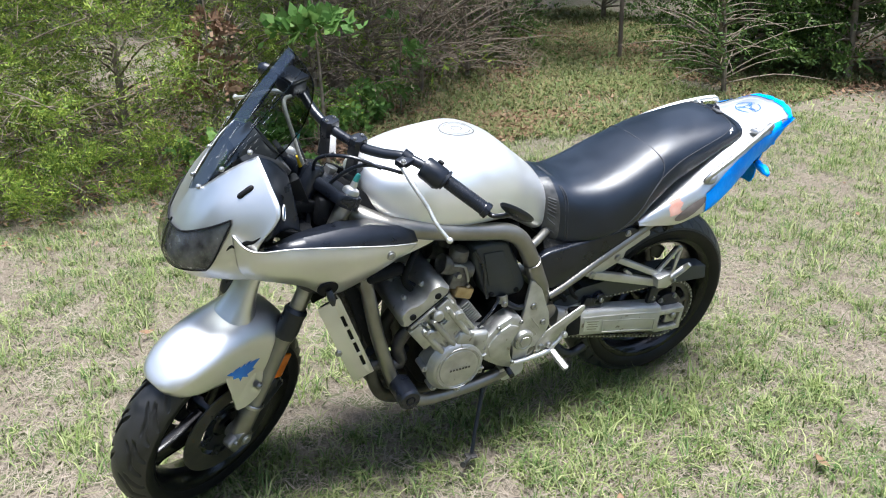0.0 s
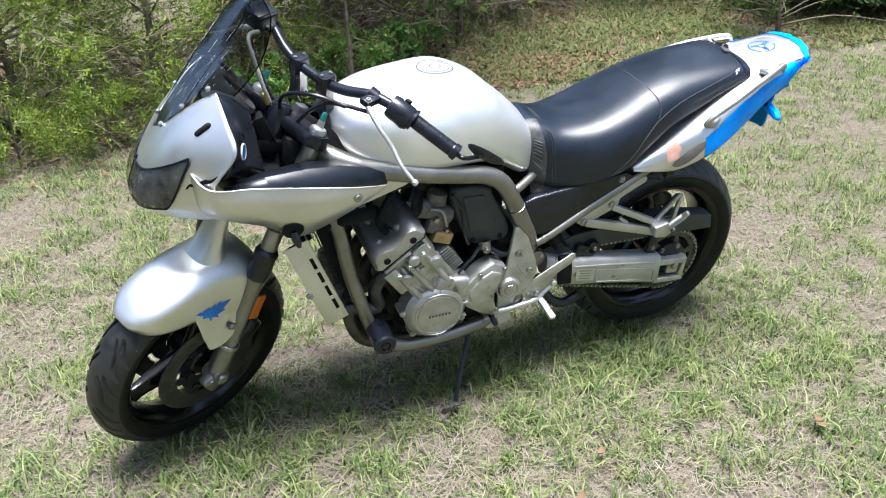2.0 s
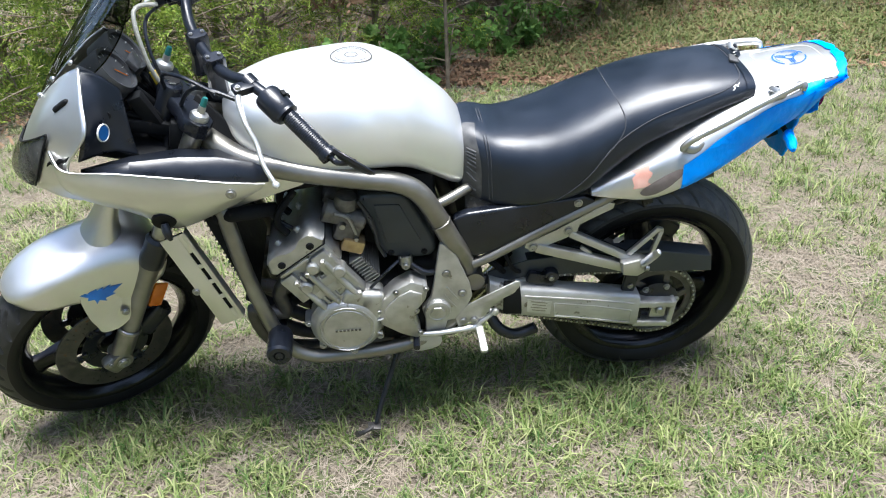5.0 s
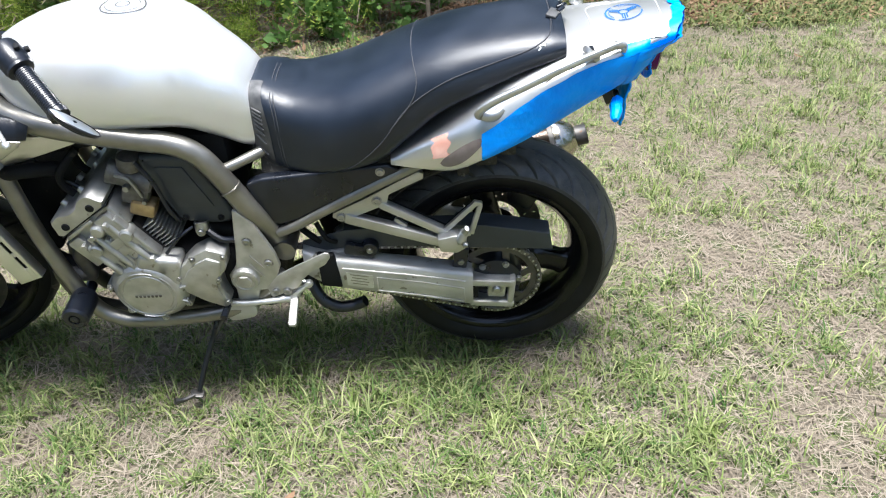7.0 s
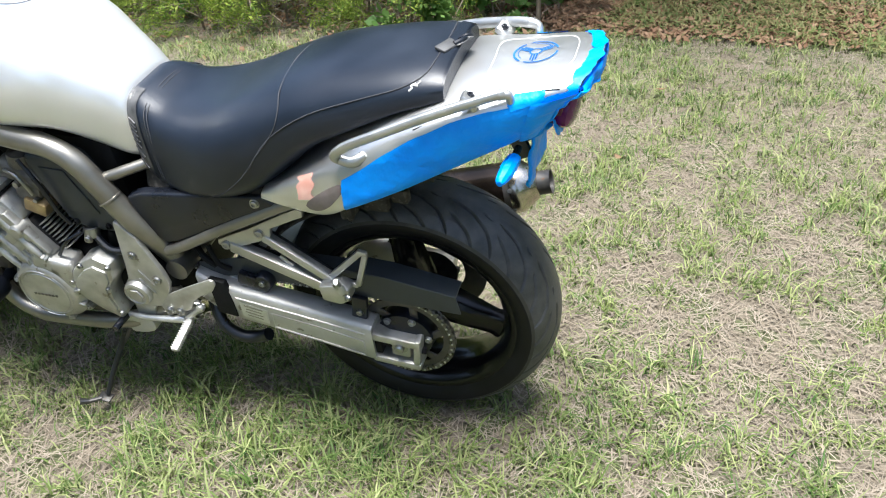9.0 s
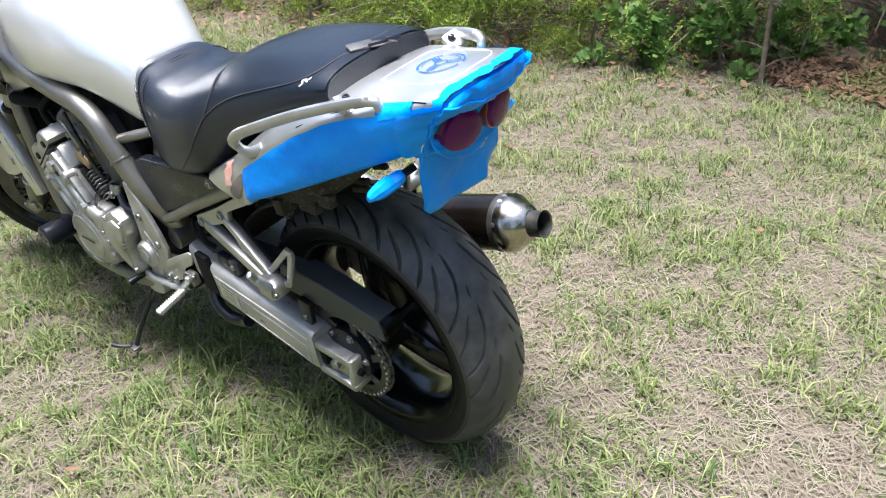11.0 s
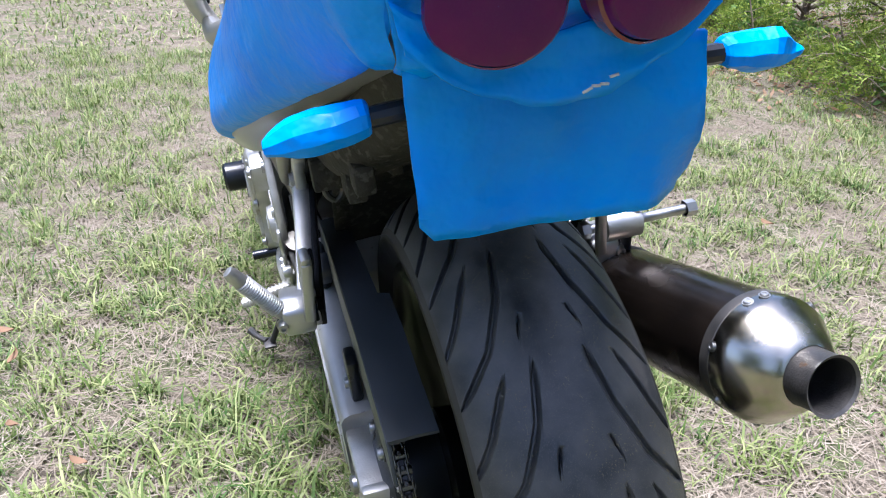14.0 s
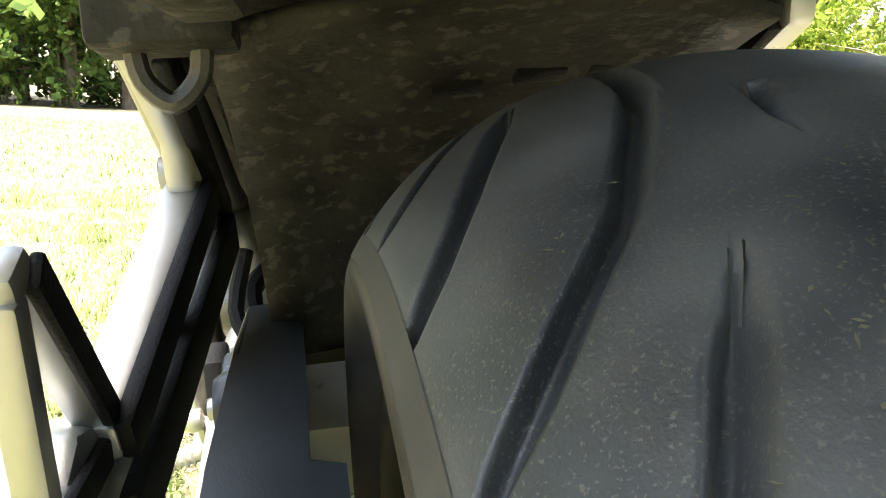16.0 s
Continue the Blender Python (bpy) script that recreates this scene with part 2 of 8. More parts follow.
M_DKLEAF = foliage("dark_green_leaves", (0.030, 0.065, 0.018), (0.055, 0.10, 0.025), (0.11, 0.17, 0.04), 1.5, 0.3)
M_BRLEAF = foliage("bright_green_leaves", (0.07, 0.16, 0.035), (0.10, 0.20, 0.05), (0.17, 0.28, 0.08), 3.0, 0.35)
M_DEAD = foliage("brown_dead_leaves", (0.12, 0.065, 0.037), (0.19, 0.11, 0.065), (0.27, 0.18, 0.115), 3.0, 0.1, 0.8)
M_FARLEAF = foliage("far_woodland_leaves", (0.04, 0.085, 0.02), (0.09, 0.15, 0.035), (0.17, 0.24, 0.06), 0.5, 0.3)


# ---------------------------------------------------------------- geometry helpers
def smooth_path(P, k, closed=False):
    """Catmull-Rom through the points along the first axis, k pieces a span."""
    P = np.asarray(P, float)
    n = len(P)
    if k <= 1 or n < 3:
        return P
    idx = np.arange(n if closed else n - 1)
    g = (lambda i: P[i % n]) if closed else (lambda i: P[np.clip(i, 0, n - 1)])
    p0, p1, p2, p3 = g(idx - 1), g(idx), g(idx + 1), g(idx + 2)
    out = []
    for j in range(k):
        t = j / k
        out.append(0.5 * (2 * p1 + (p2 - p0) * t + (2 * p0 - 5 * p1 + 4 * p2 - p3) * t * t + (3 * p1 - p0 - 3 * p2 + p3) * t ** 3))
    out = np.stack(out, 1).reshape(-1, *P.shape[1:])
    return out if closed else np.concatenate([out, P[-1:]])


def grid_geo(G, cu=False, cv=False, cap=(False, False)):
    """Verts and faces of a grid of points; cu, cv: closed along rows or columns; cap: ends of the rows filled."""
    G = np.asarray(G, float)
    a, b = G.shape[:2]
    f = []
    for i in range(a if cu else a - 1):
        for j in range(b if cv else b - 1):
            i2, j2 = (i + 1) % a, (j + 1) % b
            f.append((i * b + j, i * b + j2, i2 * b + j2, i2 * b + j))
    if cap[0]:
        f.append(tuple(range(b - 1, -1, -1)))
    if cap[1]:
        f.append(tuple((a - 1) * b + j for j in range(b)))
    return G.reshape(-1, 3), f


def loft(rings, ku=3, kv=2, closed=True, caps=True):
    G = smooth_path(np.asarray(rings, float), ku)
    G = smooth_path(G.transpose(1, 0, 2), kv, closed).transpose(1, 0, 2)
    return grid_geo(G, False, closed, (caps, caps))


def tube(pts, r, n=12, k=5, caps=True, flat=1.0):
    """A round tube along a smooth line; r a number or one for each point; flat squeezes it across."""
    P = smooth_path(pts, k)
    rr = np.full(len(P), r, float) if np.isscalar(r) else smooth_path(np.asarray(r, float)[:, None], k)[:, 0]
    T = np.gradient(P, axis=0)
    T /= np.linalg.norm(T, axis=1)[:, None] + 1e-12
    u = np.cross(T[0], (0, 0, 1.0))
    if np.linalg.norm(u) < 0.1:
        u = np.cross(T[0], (0, 1.0, 0))
    u /= np.linalg.norm(u)
    G = []
    a = np.linspace(0, 2 * math.pi, n, endpoint=False)
    for i in range(len(P)):
        u = u - T[i] * (u @ T[i])
        u /= np.linalg.norm(u)
        w = np.cross(T[i], u)
        G.append(P[i] + rr[i] * (np.cos(a)[:, None] * u * flat + np.sin(a)[:, None] * w))
    return grid_geo(G, False, True, (caps, caps))


def rev(profile, c, axis=(0, 1, 0), n=32, closed=False, caps=False, arc=None):
    """Turn a profile of (radius, along) about the axis through c."""
    ax = np.asarray(axis, float)
    ax /= np.linalg.norm(ax)
    u = np.cross(ax, (0, 0, 1.0)) if abs(ax[2]) < 0.9 else np.cross(ax, (0, 1.0, 0))
    u /= np.linalg.norm(u)
    w = np.cross(ax, u)
    a = np.linspace(0, 2 * math.pi, n, endpoint=False) if arc is None else np.linspace(arc[0], arc[1], n)
    pr = np.asarray(profile, float)
    G = np.asarray(c) + pr[:, 1][:, None, None] * ax + pr[:, 0][:, None, None] * (np.cos(a)[None, :, None] * u + np.sin(a)[None, :, None] * w)
    v, f = grid_geo(G, closed, arc is None, (caps, caps) if arc is None else (False, False))
    return v, f


def from_bm(bm):
    bm.verts.index_update()
    v = np.array([x.co[:] for x in bm.verts])
    f = [tuple(x.index for x in fc.verts) for fc in bm.faces]
    bm.free()
    return v, f


def box(c, s, rot=(0, 0, 0), bev=0.003, seg=2):
    """A box with rounded edges; rot in degrees."""
    bm = bmesh.new()
    bmesh.ops.create_cube(bm, size=1.0)
    for v in bm.verts:
        v.co = Vector((v.co.x * s[0], v.co.y * s[1], v.co.z * s[2]))
    if bev:
        bmesh.ops.bevel(bm, geom=bm.edges[:], offset=min(bev, min(s) * 0.45), segments=seg, affect='EDGES', profile=0.5)
    bm.transform(pose(*c, *rot))
    return from_bm(bm)


def plate(poly, y0, y1, bev=0.002, seg=2, shift=None):
    """An outline of (x, z) points given thickness along y, its edges rounded. shift(x, z) bends it along y."""
    bm = bmesh.new()
    vs = [bm.verts.new((x, y0, z)) for x, z in poly]
    f = bm.faces.new(vs)
    bm.normal_update()
    r = bmesh.ops.extrude_face_region(bm, geom=[f])
    for e in r["geom"]:
        if isinstance(e, bmesh.types.BMVert):
            e.co.y = y1
    bmesh.ops.recalc_face_normals(bm, faces=bm.faces[:])
    if bev:
        bmesh.ops.bevel(bm, geom=bm.edges[:], offset=bev, segments=seg, affect='EDGES', profile=0.5)
    if shift:
        for v in bm.verts:
            v.co.y += shift(v.co.x, v.co.z)
    return from_bm(bm)


def bar(a, b, w, h, bev=0.003, up=(0, 1, 0)):
    """A bar of rectangular section from a to b: w across, h along up."""
    a, b = Vector(a), Vector(b)
    d = (b - a).normalized()
    u = Vector(up)
    u = (u - d * u.dot(d)).normalized()
    s = d.cross(u)
    m = Matrix((s, u, d)).transposed().to_4x4()
    m.translation = (a + b) / 2
    v, f = box((0, 0, 0), (w, h, (b - a).length), bev=bev)
    return xf((v, f), m)


def bolt(c, r=0.007, axis=(0, -1, 0), h=0.005):
    return rev([(0.0001, h * 0.55), (r * 0.5, h * 0.55), (r * 0.52, h), (r * 0.9, h), (r, h * 0.8), (r, 0), (r * 1.35, 0), (r * 1.35, -h * 0.3)], c, axis, 14)


def xf(geo, m):
    v, f = geo
    m = np.array(m)
    return v @ m[:3, :3].T + m[:3, 3], f


def mirror(geo):
    v, f = geo
    return v * (1, -1, 1), [tuple(reversed(q)) for q in f]


def part(name, geos, material, parent=None, label="", sharp=35, kind="", category=""):
    """Links pieces of geometry as ONE mesh object under a thing or a part."""
    if isinstance(geos, tuple):
        geos = [geos]
    vs, fs, o = [], [], 0
    for v, f in geos:
        vs.append(np.asarray(v, float))
        fs += [tuple(i + o for i in q) for q in f]
        o += len(v)
    me = bpy.data.meshes.new(name)
    me.from_pydata(np.concatenate(vs).tolist(), [], fs)
    me.polygons.foreach_set("use_smooth", [True] * len(me.polygons))
    me.set_sharp_from_angle(angle=radians(sharp))
    me.materials.append(material)
    ob = new(name, me)
    ob.parent = parent
    return tagged(ob, label, category, "", kind)


def tri_soup(name, V, material, parent=None, k=3, label="", category="", kind="stuff"):
    """One mesh of many loose faces of k corners, from an array of n x k x 3."""
    V = np.asarray(V, np.float32).reshape(-1, k, 3)
    n = len(V)
    me = bpy.data.meshes.new(name)
    me.vertices.add(n * k)
    me.vertices.foreach_set("co", V.ravel())
    me.loops.add(n * k)
    me.loops.foreach_set("vertex_index", np.arange(n * k, dtype=np.int32))
    me.polygons.add(n)
    me.polygons.foreach_set("loop_start", np.arange(0, n * k, k, dtype=np.int32))
    me.update(calc_edges=True)
    me.materials.append(material)
    ob = new(name, me)
    ob.parent = parent
    return tagged(ob, label, category, "", kind)


def strip_soup(name, V, material, parent=None, label="", category="", kind="stuff"):
    """One mesh of many bent blades, each four points of a strip and a tip: array n x 5 x 3."""
    V = np.asarray(V, np.float32)
    n = len(V)
    base = (np.arange(n) * 5)[:, None]
    loops = (base + np.array([0, 1, 3, 2, 2, 3, 4])).ravel().astype(np.int32)
    starts = (np.arange(n)[:, None] * 7 + np.array([0, 4])).ravel().astype(np.int32)
    me = bpy.data.meshes.new(name)
    me.vertices.add(n * 5)
    me.vertices.foreach_set("co", V.ravel())
    me.loops.add(n * 7)
    me.loops.foreach_set("vertex_index", loops)
    me.polygons.add(n * 2)
    me.polygons.foreach_set("loop_start", starts)
    me.update(calc_edges=True)
    me.materials.append(material)
    ob = new(name, me)
    ob.parent = parent
    return tagged(ob, label, category, "", kind)


# ---------------------------------------------------------------- ground
rng = np.random.default_rng(7)


def patchy(x, y, s, seed=0.0):
    """Smooth noise from -1 to 1 over the ground."""
    return np.array([noise.noise((a * s + seed, b * s - seed, seed)) for a, b in zip(np.ravel(x), np.ravel(y))]).reshape(np.shape(x))


xs = np.concatenate([[-400, -150, -60, -30, -18, -12], np.linspace(-8, 8, 81), [12, 18, 30, 60, 150, 400]])
gx, gy = np.meshgrid(xs, xs, indexing='ij')
gz = 0.012 * patchy(gx, gy, 0.9, 3.0) * (np.hypot(gx, gy) < 9) - 0.012
G = np.stack([gx, gy, gz], -1)
part("ground", (lambda g: (g[0], [tuple(reversed(q)) for q in g[1]]))(grid_geo(G)), M_GROUND, None, "thin lawn on sandy soil with dry thatch and pine straw", 60, "structure", "ground")

# edge of the shrubbery: beyond it litter instead of lawn
EDGE_X = np.array([-9.0, -4.4, -2.6, -1.2, -0.2, 0.5, 1.2, 1.8, 2.6, 3.4, 4.2, 6.0, 9.0])
EDGE_Y = np.array([2.0, 2.1, 2.40, 2.60, 2.80, 3.2, 4.2, 4.4, 5.4, 3.4, 2.5, 2.1, 2.0])


def edge(x):
    return np.interp(x, EDGE_X, EDGE_Y)


def scatter(n, x0, x1, y0, y1):
    return rng.uniform(x0, x1, n), rng.uniform(y0, y1, n)


def blades(x, y, h, w, lean, green):
    """Bent blades of grass at the given places: five points each."""
    n = len(x)
    a = rng.uniform(0, 2 * math.pi, n)
    b = a + rng.uniform(-0.6, 0.6, n)
    hh = np.asarray(h) * rng.uniform(0.45, 1.25, n)
    ww = w * rng.uniform(0.6, 1.3, n)
    ln = lean * rng.uniform(0.3, 1.4, n)
    base = np.stack([x, y, np.full(n, -0.015)], -1)
    side = np.stack([-np.sin(b), np.cos(b), np.zeros(n)], -1) * ww[:, None] / 2
    fwd = np.stack([np.cos(a), np.sin(a), np.zeros(n)], -1)
    mid = base + fwd * (ln * hh * 0.45)[:, None] + np.stack([np.zeros(n)] * 2 + [hh * 0.62], -1)
    tip = base + fwd * (ln * hh * 1.35)[:, None] + np.stack([np.zeros(n)] * 2 + [hh * np.clip(1.0 - 0.35 * ln, 0.15, 1)], -1)
    return np.stack([base - side, base + side, mid - side * 0.8, mid + side * 0.8, tip], 1)


def tufts(n, x0, x1, y0, y1, per, h, w, keep, spread=0.016, limit=0.2):
    """Tufts of grass: places, each with a bunch of blades leaning outward."""
    x, y = scatter(n, x0, x1, y0, y1)
    g = 0.4 * patchy(x, y, 1.1, 11.0) + 0.75 * patchy(x, y, 3.0, 5.0) + 0.75 * patchy(x, y, 6.5, 8.0)
    ok = (g + rng.uniform(-0.18, 0.18, n) > keep) & (y < edge(x) + rng.normal(0, limit, n))
    x, y, g = x[ok], y[ok], g[ok]
    k = rng.poisson(per, len(x)) + 2
    size = np.repeat(np.clip(0.80 + 0.55 * g + rng.normal(0, 0.30, len(x)), 0.4, 1.8), k)
    bx = np.repeat(x, k) + rng.normal(0, spread, k.sum()) * size
    by = np.repeat(y, k) + rng.normal(0, spread, k.sum()) * size
    return blades(bx, by, h * size, w, 0.85, True)


NEAR = (-4.6, 3.4, -2.0, 3.4)
x, y = scatter(75000, *NEAR)
ok = (patchy(x, y, 2.0, 17.0) + rng.uniform(-0.5, 0.5, len(x)) > -0.15) & (y < edge(x) + rng.normal(0, 0.2, len(x)))
strip_soup("lawn_grass", np.concatenate([blades(x[ok], y[ok], 0.034, 0.0038, 1.1, True), tufts(20000, *NEAR, 9, 0.052, 0.0046, -0.22), tufts(500, -1.6, 0.5, -0.62, 0.12, 12, 0.056, 0.0048, -0.3)]), M_GRASS, None, "patchy tufts of short green lawn grass", "grass")
x, y = scatter(340000, *NEAR)
ok = y < edge(x) + rng.normal(0, 0.25, len(x))
tri_soup("dry_grass", blades(x[ok], y[ok], np.where(rng.random(ok.sum()) < 0.25, 0.034, 0.020), 0.0031, np.where(rng.random(ok.sum()) < 0.25, 1.3, 2.6), False)[:, [0, 1, 4]] + (0, 0, 0.012), M_STRAW, None, 3, None, "dry straw-coloured thatch between the grass", "grass")
# the lawn further off, in longer strokes
def beyond(x, y):
    return ~((x > NEAR[0]) & (x < NEAR[1]) & (y > NEAR[2]) & (y < NEAR[3])) & (y < edge(x) + rng.normal(0, 0.2, len(x)))


fx, fy = scatter(150000, -14, 8, -9, 6)
far = beyond(fx, fy) & (patchy(fx, fy, 2.2, 5.0) + rng.uniform(-0.5, 0.5, len(fx)) > -0.1)
strip_soup("far_lawn_grass", blades(fx[far], fy[far], 0.055, 0.011, 1.0, True), M_GRASS, None, "lawn grass further off", "grass")
fx, fy = scatter(200000, -14, 8, -9, 6)
far = beyond(fx, fy)
tri_soup("far_dry_grass", blades(fx[far], fy[far], 0.032, 0.009, 2.4, False)[:, [0, 1, 4]] + (0, 0, 0.012), M_STRAW, None, 3, "dry thatch further off", "grass")


# ---------------------------------------------------------------- litter
def flat_leaves(n, xy, size, lift=0.02):
    x, y = xy
    a = rng.uniform(0, 2 * math.pi, n)
    s = size * rng.uniform(0.5, 1.3, n)
    t = rng.normal(0, 0.35, (n, 2))
    c = np.stack([x, y, lift * rng.uniform(0.2, 1.2, n)], -1)
    u = np.stack([np.cos(a), np.sin(a), t[:, 0]], -1) * s[:, None]
    v = np.stack([-np.sin(a), np.cos(a), t[:, 1]], -1) * (s * rng.uniform(0.25, 0.5, n))[:, None]
    return np.stack([c - u, c + v - u * 0.1, c + u, c - v + u * 0.15], 1)


lx, ly = scatter(60000, -5, 6.5, 1.2, 8)
dl = ly - edge(lx)
ok = (dl > rng.normal(-0.1, 0.25, len(lx))) & (dl < 3.0)
tri_soup("leaf_litter", flat_leaves(ok.sum(), (lx[ok], ly[ok]), 0.022), M_DEAD, None, 4, "brown dead leaves and needles under the shrubs", "leaf litter")
lx, ly = scatter(46000, -1.0, 3.2, 2.3, 4.0)
ok = ((lx - 0.55) / 1.15) ** 2 + ((ly - 3.05 - 0.10 * (lx - 0.5)) / 0.36) ** 2 + 0.7 * patchy(lx, ly, 2.4, 4.0) + rng.uniform(-0.2, 0.2, len(lx)) < 0.8
tri_soup("pine_straw", flat_leaves(ok.sum(), (lx[ok], ly[ok]), 0.02), M_DEAD, None, 4, "reddish patch of fallen pine straw", "leaf litter")
# weeds with tree shade put into their dark green, and dead leaves, over the clearing
wx, wy = scatter(70000, 0.0, 5.0, 2.6, 8.0)
ok = (wy > 2.7 + 0.4 * patchy(wx, wy, 1.0, 2.0)) & (patchy(wx, wy, 1.7, 9.0) + rng.uniform(-0.4, 0.4, len(wx)) > -0.25)
strip_soup("clearing_weeds", blades(wx[ok], wy[ok], 0.075, 0.012, 1.1, True), M_WEED, None, "dull green weeds, the clearing's shade put into their colour", "weeds")
wx, wy = scatter(26000, 0.0, 5.0, 2.7, 8.0)
ok = patchy(wx, wy, 1.3, 6.0) + rng.uniform(-0.4, 0.4, len(wx)) > 0.0
tri_soup("clearing_leaf_litter", flat_leaves(ok.sum(), (wx[ok], wy[ok]), 0.026), M_DEAD, None, 4, "dead leaves scattered over the clearing", "leaf litter")
for i in range(26):
    px, py = rng.uniform(-2.4, 2.6), rng.uniform(-1.2, 2.2)
    if abs(py) < 0.25 and -1.7 < px < 0.4:
        continue
    s = rng.uniform(0.016, 0.03)
    Gl = [[((u * s), v * s * 0.5 * (1 - u * u) + 0.0, 0.25 * s * (u * u + abs(v) * 0.6)) for v in (-1, -0.4, 0.4, 1)] for u in np.linspace(-1, 1, 7)]
    lf = part("fallen_leaf", xf(grid_geo(Gl), pose(px, py, 0.03, rng.uniform(-20, 20), rng.uniform(-20, 20), rng.uniform(0, 360))), M_DEAD, None, "curled brown fallen leaf on the lawn", 80, "", "leaf")
    tagged(lf, group="fallen leaves on the lawn")


# ---------------------------------------------------------------- shrubs and trees
def frames_to(d):
    """Two vectors square to each of the directions d."""
    ref = np.where(np.abs(d[:, 2:3]) < 0.9, np.array([[0, 0, 1.0]]), np.array([[1.0, 0, 0]]))
    u = np.cross(d, ref)
    u /= np.linalg.norm(u, axis=1)[:, None]
    return u, np.cross(d, u)


def sprays(p, d, length, per, leaf, wide, droop=0.4):
    """Feathery sprays: at each place p, along d, leaflets on both sides of a stem. Quads n x 4 x 3."""
    n = len(p)
    u, w = frames_to(d)
    roll = rng.uniform(0, 2 * math.pi, n)[:, None]
    u, w = u * np.cos(roll) + w * np.sin(roll), -u * np.sin(roll) + w * np.cos(roll)
    L = length * rng.uniform(0.6, 1.3, n)
    out = []
    for k in range(per):
        q = (k + 0.7) / per
        sg = 1 if k % 2 else -1
        c = p + d * (L * q)[:, None] + np.array([0, 0, -1.0]) * (droop * L * q * q)[:, None]
        ang = rng.uniform(0.5, 0.95, n)[:, None]
        ld = d * np.cos(ang) + u * sg * np.sin(ang) + w * rng.normal(0, 0.25, n)[:, None]
        ll = (leaf * (1.15 - 0.6 * q) * rng.uniform(0.7, 1.3, n))[:, None]
        sw = w * 0.6 + np.cross(ld, w) * 0.8
        sw /= np.linalg.norm(sw, axis=1)[:, None]
        ww = ll * wide
        out.append(np.stack([c, c + ld * ll * 0.55 + sw * ww, c + ld * ll, c + ld * ll * 0.5 - sw * ww], 1))
    return np.concatenate(out)


def limbs(base, height, spread, n, r0, seed):
    """A stem with limbs, as tapered tubes; returns geometry and limb tips."""
    rr = np.random.default_rng(seed)
    b = np.array(base, float)
    lean = rr.normal(0, 0.08, 2)
    trunk = [b + (0, 0, -0.05), b + np.array((lean[0] * .4, lean[1] * .4, 0.4)) * (1, 1, height), b + np.array((lean[0], lean[1], 0.8)) * (1, 1, height), b + np.array((lean[0] * 1.4, lean[1] * 1.4, 1.0)) * (1, 1, height)]
    geos = [tube(trunk, [r0, r0 * 0.75, r0 * 0.45, r0 * 0.15], 9, 3)]
    tips = []
    for k in range(n):
        q = rr.uniform(0.08, 0.95)
        p0 = trunk[0] * (1 - q) + trunk[2] * q
        a = rr.uniform(0, 2 * math.pi)
        ln = spread * rr.uniform(0.5, 1.1) * (1.15 - 0.7 * q)
        up = rr.uniform(-0.05, 0.5)
        p2 = p0 + np.array((math.cos(a) * ln, math.sin(a) * ln, up * ln))
        p1 = (p0 + p2) / 2 + np.array((0, 0, 0.08 * ln))
        geos.append(tube([p0, p1, p2], [r0 * 0.35, r0 * 0.22, r0 * 0.08], 4, 3))
        tips.append((p0, p1, p2))
    return geos, tips


def shrub(name, base, height, spread, nlimb, nspray, mat_leaf, label, category, seed, leaf=0.035, wide=0.16, slen=0.16, per=12, low=0.02, r0=0.035, bark=M_TWIG, fray=0.07):
    global rng
    keep = rng
    rng = np.random.default_rng(seed)
    root = new(name)
    root.location = (base[0], base[1], 0)
    tagged(root, label, category)
    geos, tips = limbs((0, 0, 0), height, spread, nlimb, r0, seed)
    tagged(part("stem", geos, bark, root, "bare grey-brown stems"), kind="stuff")
    t = np.array(tips)
    i = rng.integers(0, len(t), nspray)
    q = rng.uniform(0.25, 1.05, nspray)[:, None]
    p = t[i, 0] * (1 - q) ** 2 + 2 * t[i, 1] * q * (1 - q) + t[i, 2] * q * q
    d = (t[i, 2] - t[i, 0])
    d /= np.linalg.norm(d, axis=1)[:, None] + 1e-9
    d = d + rng.normal(0, 0.65, (nspray, 3)) + (0, 0, 0.12)
    d /= np.linalg.norm(d, axis=1)[:, None]
    p = p + rng.normal(0, fray, (nspray, 3)) * spread
    p[:, 2] = np.maximum(p[:, 2], low)
    tri_soup("crown", sprays(p, d, slen, per, leaf, wide), mat_leaf, root, 4)
    rng = keep
    return root


def cedar(x, y, h, sp, n, seed, m=None):
    leaf, wide, per = (0.026, 0.14, 15) if x > -4.5 else (0.065, 0.20, 9)
    root = shrub("cedar_shrub", (x, y), h, sp, 64, n, m or M_CEDAR, "feathery yellow-green cedar shrub at the lawn's edge", "shrub", seed, leaf, wide, 0.15, per, r0=0.026, fray=0.06)
    r2 = np.random.default_rng(seed + 5000)
    k = n // 7
    a, q = r2.uniform(0, 6.28, k), np.sqrt(r2.uniform(0.05, 1, k))
    z = r2.uniform(0.03, 0.75, k) * h
    p_ = np.stack([np.cos(a) * q * sp * 0.9, np.sin(a) * q * sp * 0.9, z], -1)
    d_ = r2.normal(0, 1, (k, 3)) * (1, 1, 0.5)
    d_ /= np.linalg.norm(d_, axis=1)[:, None]
    tri_soup("dead_twig", sprays(p_, d_, 0.34, 7, 0.09, 0.022), M_DEADTWIG, root, 4, "dead brown twigs inside the shrub")
    return root


